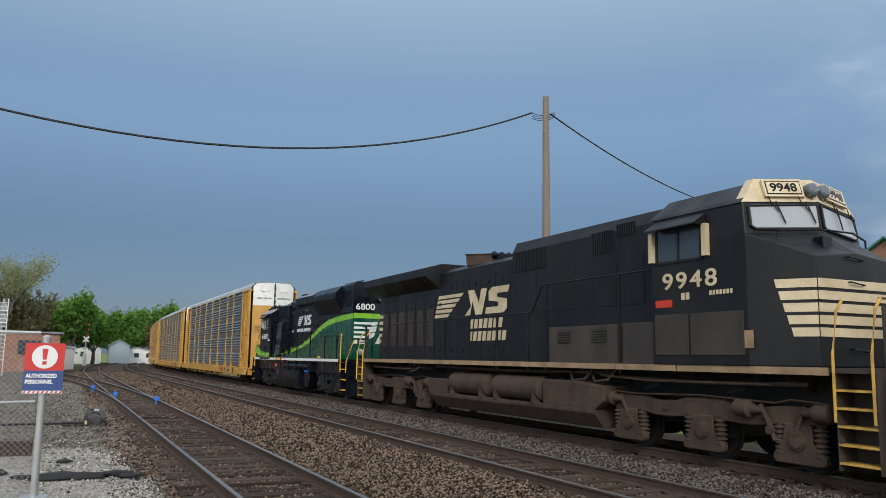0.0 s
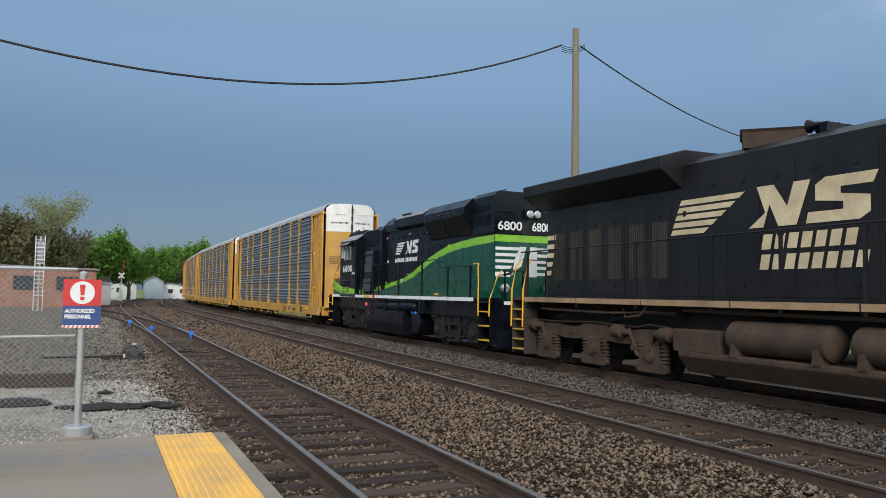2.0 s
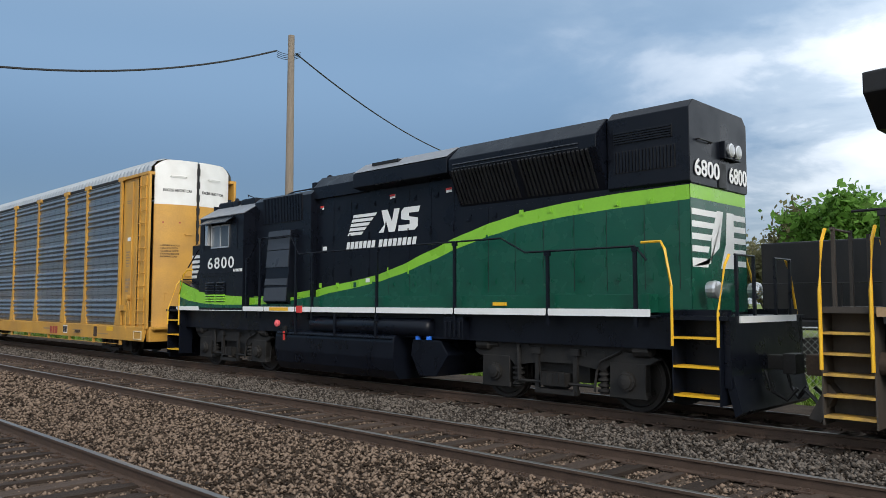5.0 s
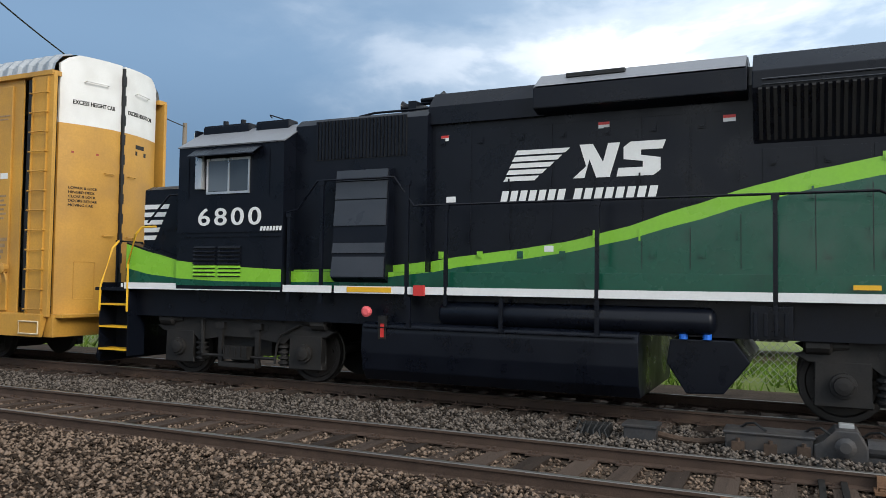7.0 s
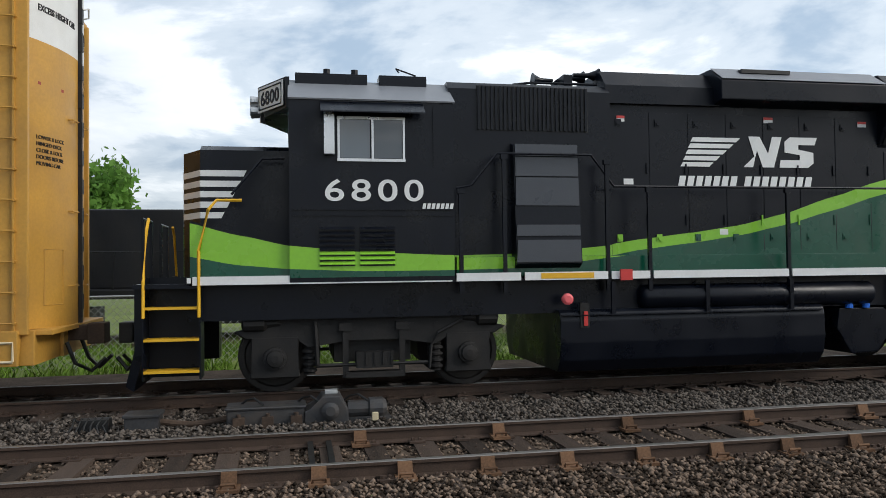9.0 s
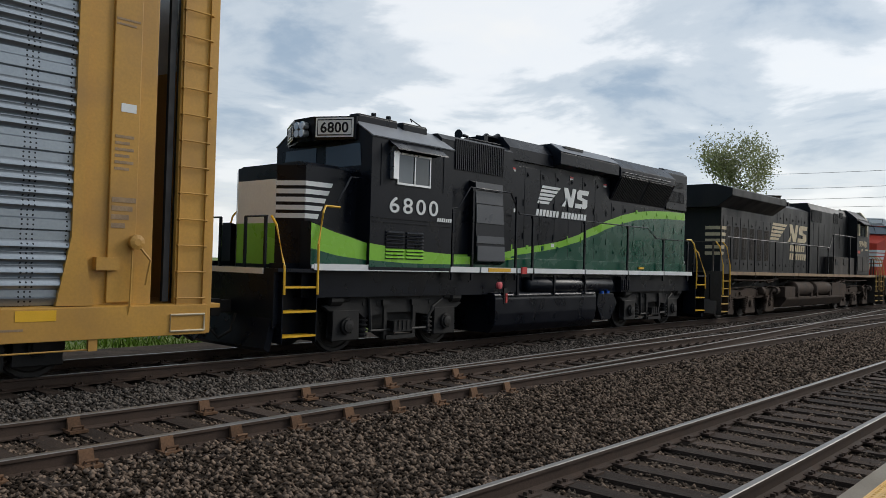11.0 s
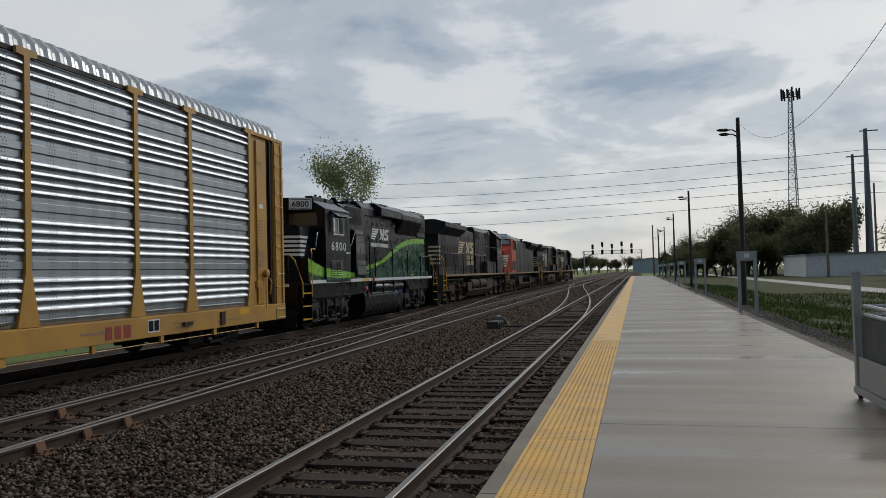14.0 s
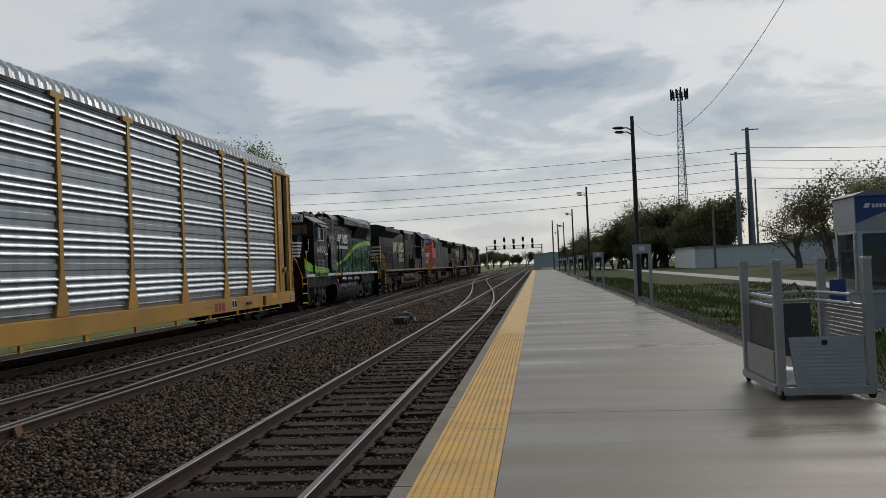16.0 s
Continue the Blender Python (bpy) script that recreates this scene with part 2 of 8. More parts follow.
M["dust"] = material("dusty_black_paint", (0.034, 0.028, 0.023), 0.7, var=0.35, scale=2, fine=25, bump=0.15, dirt_or_streak=(0.075, 0.056, 0.041), dirt_or_streak_amount=0.6, stretch=(1, 1, 0.5))
M["green"] = material("dark_green_paint", (0.004, 0.068, 0.040), 0.25, var=0.12, scale=2, fine=20, bump=0.02)
M["lime"] = material("lime_green_paint", (0.22, 0.50, 0.035), 0.32, var=0.08, scale=2, fine=20, bump=0.02)
M["white"] = material("white_paint", (0.74, 0.75, 0.74), 0.4, var=0.06, scale=3, fine=25, bump=0.02)
M["cream"] = material("weathered_cream_paint", (0.62, 0.52, 0.34), 0.55, var=0.15, scale=3, fine=25, bump=0.05, dirt_or_streak=(0.38, 0.27, 0.15), dirt_or_streak_amount=0.6)
M["safety"] = material("safety_yellow_paint", (0.75, 0.42, 0.02), 0.4, var=0.08, scale=4)
M["worn_yellow"] = material("worn_yellow_paint", (0.55, 0.33, 0.06), 0.6, var=0.3, scale=6, fine=40, dirt_or_streak=(0.2, 0.12, 0.06), dirt_or_streak_amount=0.7)
M["sill_tan"] = material("sill_dusty_tan", (0.33, 0.22, 0.12), 0.7, var=0.3, scale=3, fine=30, dirt_or_streak=(0.15, 0.10, 0.07), dirt_or_streak_amount=0.7)
M["greyroof"] = material("grey_roof_paint", (0.20, 0.21, 0.23), 0.45, var=0.15, scale=2)
M["slate"] = material("grey_door_paint", (0.035, 0.040, 0.050), 0.35, var=0.2, scale=2)
M["red"] = material("red_paint", (0.55, 0.035, 0.03), 0.45, var=0.1, scale=3)
M["orange_red"] = material("orange_red_loco_paint", (0.58, 0.045, 0.02), 0.45, var=0.12, scale=2, dirt_or_streak=(0.3, 0.04, 0.02), dirt_or_streak_amount=0.4)
M["blue"] = material("blue_paint", (0.03, 0.07, 0.22), 0.45, var=0.1, scale=3)
M["bright_blue"] = material("bright_blue_cap", (0.02, 0.17, 0.75), 0.5, var=0.1, scale=3)
M["pink"] = material("faded_red_cap", (0.75, 0.12, 0.13), 0.5, var=0.1)
M["glass"] = glass("dark_glass")
# lighter base colours stand in for reflection and lit interior on cab panes
M["glass_light"] = glass("grey_reflection_tint_glass", (0.11, 0.13, 0.15), 0.05)
M["cab_glass"] = glass("pale_cab_glass", (0.36, 0.38, 0.39), 0.08)
M["alu"] = material("brushed_aluminium", (0.62, 0.63, 0.64), 0.35, 0.8, var=0.1, scale=4)
M["grille"] = material("black_grille", (0.006, 0.006, 0.007), 0.6, var=0.3)
M["rack_panel"] = perforated("galvanised_rack_panel", (0.30, 0.33, 0.36))
M["rack_roof"] = material("galvanised_roof_sheet", (0.42, 0.44, 0.455), 0.45, 0.6, var=0.12, scale=1.2, fine=30, bump=0.02)
M["rack_white"] = material("white_end_paint", (0.72, 0.72, 0.70), 0.5, var=0.08, scale=2, dirt_or_streak=(0.5, 0.48, 0.44), dirt_or_streak_amount=0.4)
M["stencil"] = material("faded_red_stencil", (0.30, 0.045, 0.03), 0.6, var=0.2, scale=8)
M["limestone"] = material("pale_limestone", (0.33, 0.305, 0.265), 0.95, spec=0.1, var=0.35, scale=1.6, fine=45, bump=0.9, dirt_or_streak=(0.17, 0.15, 0.125), dirt_or_streak_amount=0.9)
M["stone_pale"] = material("limestone_chip", (0.40, 0.38, 0.345), 0.9, var=0.35, scale=5, fine=40, bump=0.2, per_island=0.25)
M["yard"] = material("yard_gravel", (0.155, 0.135, 0.11), 0.95, spec=0.1, var=0.4, scale=0.9, fine=30, bump=0.9, dirt_or_streak=(0.095, 0.08, 0.06), dirt_or_streak_amount=0.8)
M["gravel_grey"] = material("grey_gravel", (0.15, 0.135, 0.115), 0.95, spec=0.1, var=0.5, scale=1.5, fine=45, bump=1.0)
M["lawn"] = material("rough_grass", (0.040, 0.044, 0.018), 0.95, spec=0.1, var=0.45, scale=0.35, fine=9, bump=1.0, tint=(0.075, 0.085, 0.026), dirt_or_streak=(0.095, 0.08, 0.045), dirt_or_streak_amount=0.8)
M["blade"] = material("grass_blade", (0.075, 0.11, 0.02), 0.8, spec=0.15, var=0.4, scale=0.4, fine=6, bump=0, per_island=0.3)
M["blade_bright"] = material("fresh_grass_blade", (0.11, 0.19, 0.025), 0.8, spec=0.15, var=0.35, scale=0.4, fine=6, bump=0, per_island=0.3)
M["gravel_chip"] = material("grey_gravel_chip", (0.165, 0.15, 0.13), 0.92, spec=0.12, var=0.55, scale=5, fine=40, bump=0.3, per_island=0.35)
M["path"] = material("path_concrete", (0.42, 0.40, 0.36), 0.8, var=0.12, scale=0.5, fine=20)
M["machine"] = material("switch_machine_grey", (0.042, 0.042, 0.044), 0.55, 0.2, var=0.3, scale=5, fine=40, bump=0.1, dirt_or_streak=(0.085, 0.07, 0.058), dirt_or_streak_amount=0.6)
M["galv_post"] = material("galvanised_post", (0.40, 0.41, 0.41), 0.45, 0.4, var=0.12, scale=4, fine=40, bump=0.03)
M["asphalt"] = material("broken_asphalt", (0.018, 0.018, 0.018), 0.8, var=0.3, scale=10, fine=50, bump=0.5)
M["pole_wood"] = material("weathered_pole_wood", (0.20, 0.165, 0.13), 0.85, var=0.3, scale=3, fine=30, bump=0.4, stretch=(6, 6, 0.4))
M["lamp_post"] = material("dark_brown_metal", (0.030, 0.027, 0.025), 0.5, 0.2, var=0.2, scale=4)
M["lift_alu"] = material("dull_aluminium", (0.40, 0.40, 0.395), 0.42, 0.4, var=0.15, scale=4, fine=50, bump=0.03)
M["lift_dark"] = material("dark_grey_panel", (0.08, 0.085, 0.09), 0.5, 0.2, var=0.2, scale=4)
M["steel_pole"] = material("grey_steel_pole", (0.16, 0.18, 0.20), 0.6, 0.3, var=0.15, scale=1)
M["shed_blue"] = material("pale_blue_siding", (0.38, 0.45, 0.50), 0.6, var=0.12, scale=1, stretch=(8, 8, 0.3))
M["brick"] = material("red_brick", (0.27, 0.13, 0.09), 0.9, var=0.35, scale=1.5, fine=25, bump=0.5, dirt_or_streak=(0.33, 0.27, 0.22), dirt_or_streak_amount=0.6)
M["teal_roof"] = material("teal_metal_roof", (0.05, 0.19, 0.165), 0.5, 0.2, var=0.12, scale=2, stretch=(6, 6, 1))
M["teal_glass"] = glass("teal_window_glass", (0.10, 0.45, 0.38), 0.1)
M["bark"] = material("tree_bark", (0.11, 0.095, 0.08), 0.9, var=0.3, scale=4, bump=0.4)
M["leaf_spring"] = leafy("pale_spring_leaf", (0.27, 0.29, 0.15))
M["leaf_green"] = leafy("fresh_green_leaf", (0.12, 0.24, 0.045))
M["leaf_olive"] = leafy("olive_bud_leaf", (0.17, 0.165, 0.085))
M["leaf_bare"] = leafy("dry_bud", (0.12, 0.11, 0.06))


# ---- shape helpers ----
def extrude_y(bm, prof, y0, y1, mat=0):
    """A closed profile of (x, z) points run from y0 to y1."""
    a = [bm.verts.new((x, y0, z)) for x, z in prof]
    b = [bm.verts.new((x, y1, z)) for x, z in prof]
    n = len(prof)
    fs = [bm.faces.new((a[i], a[(i + 1) % n], b[(i + 1) % n], b[i])) for i in range(n)]
    fs += [bm.faces.new(a[::-1]), bm.faces.new(b)]
    for f in fs:
        f.material_index = mat


def extrude_x(bm, prof, x0, x1):
    """A closed profile of (y, z) points run from x0 to x1."""
    a = [bm.verts.new((x0, y, z)) for y, z in prof]
    b = [bm.verts.new((x1, y, z)) for y, z in prof]
    n = len(prof)
    for i in range(n):
        bm.faces.new((a[i], a[(i + 1) % n], b[(i + 1) % n], b[i]))
    bm.faces.new(a[::-1])
    bm.faces.new(b)


def tube(bm, pts, r, n=6):
    """A round bar along a run of points."""
    pts = [Vector(p) for p in pts]
    rings = []
    for i, p in enumerate(pts):
        d = (pts[min(i + 1, len(pts) - 1)] - pts[max(i - 1, 0)]).normalized()
        u = d.orthogonal().normalized() if abs(d.z) > 0.95 else d.cross(Vector((0, 0, 1))).normalized()
        w = d.cross(u)
        rings.append([bm.verts.new(p + (u * math.cos(2 * math.pi * k / n) + w * math.sin(2 * math.pi * k / n)) * r) for k in range(n)])
    for a, b in zip(rings, rings[1:]):
        for k in range(n):
            bm.faces.new((a[k], a[(k + 1) % n], b[(k + 1) % n], b[k]))
    bm.faces.new(rings[0][::-1])
    bm.faces.new(rings[-1])


def drum(bm, p0, p1, r, n=16, dome=0.0):
    p0, p1 = Vector(p0), Vector(p1)
    if dome:
        d = (p1 - p0).normalized() * dome
        lathe(bm, p0 - d, p1 + d, [(0, r * 0.55), (dome * 0.5, r * 0.88), (dome, r), ((p1 - p0).length + dome, r), ((p1 - p0).length + dome * 1.5, r * 0.88), ((p1 - p0).length + 2 * dome, r * 0.55)], n)
    else:
        lathe(bm, p0, p1, [(0, r), ((p1 - p0).length, r)], n)


def lathe(bm, p0, p1, steps, n=16):
    """A turned body about the line p0 to p1; steps: (distance along it, radius)."""
    p0, p1 = Vector(p0), Vector(p1)
    d = (p1 - p0).normalized()
    u = d.orthogonal().normalized()
    w = d.cross(u)
    rings = [[bm.verts.new(p0 + d * s + (u * math.cos(2 * math.pi * k / n) + w * math.sin(2 * math.pi * k / n)) * r) for k in range(n)] for s, r in steps]
    for a, b in zip(rings, rings[1:]):
        for k in range(n):
            bm.faces.new((a[k], a[(k + 1) % n], b[(k + 1) % n], b[k]))
    bm.faces.new(rings[0][::-1])
    bm.faces.new(rings[-1])


def plate(bm, pts, o, u, v, thick):
    """A flat polygon of (a, b) points in the plane o + a u + b v, thickened along u x v."""
    o, u, v = Vector(o), Vector(u), Vector(v)
    nrm = u.cross(v).normalized() * thick
    a = [bm.verts.new(o + u * p + v * q) for p, q in pts]
    b = [bm.verts.new(x.co + nrm) for x in a]
    n = len(pts)
    for i in range(n):
        bm.faces.new((a[i], a[(i + 1) % n], b[(i + 1) % n], b[i]))
    bm.faces.new(a[::-1])
    bm.faces.new(b)


WEST = ((0, -1, 0), (0, 0, 1))   # a side that faces -x: its right, its up
SOUTH = ((1, 0, 0), (0, 0, 1))   # faces -y
NORTH = ((-1, 0, 0), (0, 0, 1))  # faces +y


def lettering(s, height, mat, parent, o, face, name="lettering", bold=0.0, spacing=1.0, slant=0.0, width=None):
    """Letters of the built-in font as a thin mesh, lower left corner at o."""
    cu = bpy.data.curves.new(name, "FONT")
    cu.body, cu.size, cu.extrude, cu.offset, cu.space_character, cu.shear = s, height / 0.69, 0.004, bold, spacing, slant
    ob = bpy.data.objects.new(name, cu)
    scene.collection.objects.link(ob)
    bpy.context.view_layer.update()
    me = bpy.data.meshes.new_from_object(ob.evaluated_get(bpy.context.evaluated_depsgraph_get()))
    bpy.data.objects.remove(ob)
    bpy.data.curves.remove(cu)
    me.name = name
    xs = [v.co.x for v in me.vertices]
    k = width / (max(xs) - min(xs)) if width else 1.0
    u, w = Vector(face[0]), Vector(face[1])
    nrm = u.cross(w)
    x0 = min(xs)
    for vert in me.vertices:
        c = vert.co.copy()
        vert.co = Vector(o) + u * (c.x - x0) * k + w * c.y + nrm * (c.z + 0.004)
    me.materials.clear()
    me.materials.append(mat)
    t = new(name, me)
    t.parent = parent
    return t


def bars(mat, parent, o, face, rows, name="sign_writing"):
    """Rows of plain bars: (a0, a1, b0, b1[, slant])."""
    bm = bmesh.new()
    for a0, a1, b0, b1, *sl in rows:
        s = sl[0] if sl else 0
        plate(bm, [(a0, b0), (a1, b0), (a1 + s, b1), (a0 + s, b1)], o, face[0], face[1], 0.004)
    return part(name, bm, mat, parent)


# ---- running gear ----
def make_wheelset(r, parent, y, halfgauge=0.7525):
    bm = bmesh.new()
    for s in (-1, 1):
        x = s * halfgauge
        lathe(bm, (x - s * 0.065, 0, 0), (x + s * 0.065, 0, 0), [(0, r + 0.025), (0.03, r + 0.025), (0.032, r), (0.13, r - 0.005), (0.13, r - 0.07), (0.10, r - 0.09), (0.11, 0.17), (0.15, 0.16), (0.15, 0.05)], 24)
        for k in range(4):
            a = math.pi / 2 * k
            drum(bm, (x + s * 0.05, math.cos(a) * r * 0.62, math.sin(a) * r * 0.62), (x + s * 0.075, math.cos(a) * r * 0.62, math.sin(a) * r * 0.62), 0.05, 8)
    drum(bm, (-halfgauge, 0, 0), (halfgauge, 0, 0), 0.09, 10)
    w = part("wheelset", bm, M["wheel"], parent, smooth=True)
    w.location = (0, y, r)
    w["roll_radius"] = r
    return w


def make_truck(loco, yc, axles, r, mat, side_x=1.05):
    """A truck: two side frames with axle boxes, springs, brake gear; wheelsets under it."""
    t = new("truck")
    t.parent = loco
    t.location = (0, yc, 0)
    rolls = [make_wheelset(r, t, y) for y in axles]
    a, b = min(axles), max(axles)
    for s in (-1, 1):
        x0, x1 = (s * side_x - 0.07, s * side_x + 0.07)
        bm = bmesh.new()
        zt = r + 0.42
        h = (b - a) / 2
        m = (a + b) / 2
        prof = [(m - h - 0.56, zt - 0.05), (m - h - 0.30, zt + 0.02), (m - h + 0.15, zt + 0.16), (m - h + 0.6, zt + 0.15), (m + h - 0.6, zt + 0.15), (m + h - 0.15, zt + 0.16), (m + h + 0.30, zt + 0.02), (m + h + 0.56, zt - 0.05),
                (m + h + 0.40, zt - 0.15), (m + h - 0.32, zt - 0.16), (m + h - 0.45, zt - 0.30), (m + h - 0.62, zt - 0.26), (m + 0.35, zt - 0.20), (m - 0.35, zt - 0.20), (m - h + 0.62, zt - 0.26), (m - h + 0.45, zt - 0.30), (m - h + 0.32, zt - 0.16), (m - h - 0.40, zt - 0.15)]
        extrude_x(bm, prof, x0, x1)
        bmesh.ops.bevel(bm, geom=bm.edges[:], offset=0.015, segments=1, affect="EDGES")
        for y in (m - 0.55, m + 0.55, m - h + 0.45, m + h - 0.45):
            drum(bm, (s * (side_x + 0.05), y, zt - 0.02), (s * (side_x + 0.082), y, zt - 0.02), 0.055, 10)
        for y in (m - 0.75, m + 0.75):
            box(bm, *sorted((s * (side_x + 0.06), s * (side_x + 0.085))), y - 0.16, y + 0.16, zt + 0.07, zt + 0.10)
        part("side_frame", bm, mat, t)
        for y in axles:
            bm = bmesh.new()
            prof = [(y - 0.34, r - 0.28), (y + 0.34, r - 0.28), (y + 0.34, r - 0.20), (y + 0.30, r - 0.16), (y + 0.33, r + 0.30), (y - 0.33, r + 0.30), (y - 0.30, r - 0.16), (y - 0.34, r - 0.20)]
            extrude_x(bm, prof, s * side_x - 0.08, s * side_x + 0.09)
            bmesh.ops.bevel(bm, geom=bm.edges[:], offset=0.02, segments=1, affect="EDGES")
            xo = s * (side_x + 0.09)
            lathe(bm, (xo, y, r), (xo + s * 0.1, y, r), [(0, 0.16), (0.05, 0.155), (0.055, 0.12), (0.09, 0.11), (0.1, 0.05)], 14)
            for k in range(6):
                an = k * math.pi / 3
                drum(bm, (xo, y + 0.135 * math.cos(an), r + 0.135 * math.sin(an)), (xo + s * 0.065, y + 0.135 * math.cos(an), r + 0.135 * math.sin(an)), 0.014, 6)
            part("axle_box", bm, mat, t)
            for dy in (-0.47, 0.47):
                if a - 0.1 < y + dy < b + 0.1:
                    bm = bmesh.new()
                    coil = [(0.0, 0.09)]
                    for k in range(4):
                        coil += [(0.02 + k * 0.09, 0.07), (0.04 + k * 0.09, 0.11), (0.065 + k * 0.09, 0.11), (0.085 + k * 0.09, 0.07)]
                    lathe(bm, (s * side_x, y + dy, r - 0.24), (s * side_x, y + dy, r + 0.14), coil + [(0.39, 0.09)], 12)
                    part("coil_spring", bm, mat, t)
        # brake cylinder, hanger links and sand pipe
        bm = bmesh.new()
        y = a - 0.15
        lathe(bm, (s * (side_x + 0.05), y - 0.3, zt + 0.09), (s * (side_x + 0.05), y + 0.22, zt + 0.09), [(0, 0.06), (0.03, 0.13), (0.3, 0.13), (0.34, 0.07), (0.52, 0.05)], 12)
        part("brake_cylinder", bm, mat, t)
        bm = bmesh.new()
        y = b + 0.1
        lathe(bm, (s * (side_x + 0.05), y + 0.35, zt + 0.07), (s * (side_x + 0.05), y - 0.2, zt + 0.07), [(0, 0.06), (0.03, 0.12), (0.3, 0.12), (0.34, 0.07), (0.52, 0.05)], 12)
        part("brake_cylinder", bm, mat, t)
        bm = bmesh.new()
        tube(bm, [(s * (side_x + 0.1), a + 0.1, zt + 0.05), (s * (side_x + 0.13), a + 0.45, zt - 0.12), (s * (side_x + 0.11), a + 0.55, r + 0.12), (s * (side_x + 0.13), a + 0.58, r - 0.2)], 0.022)
        tube(bm, [(s * (side_x + 0.1), b - 0.55, zt + 0.08), (s * (side_x + 0.12), b - 0.58, r - 0.1)], 0.035)
        tube(bm, [(s * (side_x + 0.1), a + 0.6, r - 0.12), (s * (side_x + 0.1), b - 0.55, r - 0.12)], 0.03)
        tube(bm, [(s * (side_x + 0.1), a - 0.3, zt + 0.2), (s * (side_x + 0.1), (a + b) / 2, zt + 0.14), (s * (side_x + 0.1), b + 0.3, zt + 0.2)], 0.02)
        part("brake_rigging", bm, mat, t)
        bm = bmesh.new()
        for dy in (-0.4, 0.4):
            box(bm, s * (side_x + 0.09) - 0.03, s * (side_x + 0.09) + 0.03, m + dy - 0.04, m + dy + 0.04, r - 0.3, zt + 0.02)
            box(bm, s * (side_x + 0.09) - 0.05, s * (side_x + 0.09) + 0.05, m + dy - 0.09, m + dy + 0.09, zt - 0.06, zt + 0.05)
        box(bm, s * (side_x + 0.07) - 0.09, s * (side_x + 0.07) + 0.09, m - 0.4, m + 0.4, r - 0.3, r - 0.22)
        box(bm, s * (side_x + 0.10) - 0.1, s * (side_x + 0.10) + 0.1, m - 0.26, m + 0.26, r - 0.16, r + 0.06)
        for k in range(5):
            box(bm, s * (side_x + 0.21) - 0.008, s * (side_x + 0.21) + 0.008, m - 0.24 + 0.12 * k - 0.01, m - 0.24 + 0.12 * k + 0.01, r - 0.12, r + 0.07)
        part("bolster_spring_plank", bm, mat, t)
    bm = bmesh.new()
    box(bm, -0.95, 0.95, a * 0.4, b * 0.4, r - 0.1, r + 0.35)
    part("bolster", bm, mat, t)
    for y in axles:
        bm = bmesh.new()
        drum(bm, (-0.45, y + (0.35 if y < 0 else -0.35), r), (0.45, y + (0.35 if y < 0 else -0.35), r), 0.3, 12)
        part("traction_motor", bm, mat, t)
    return rolls


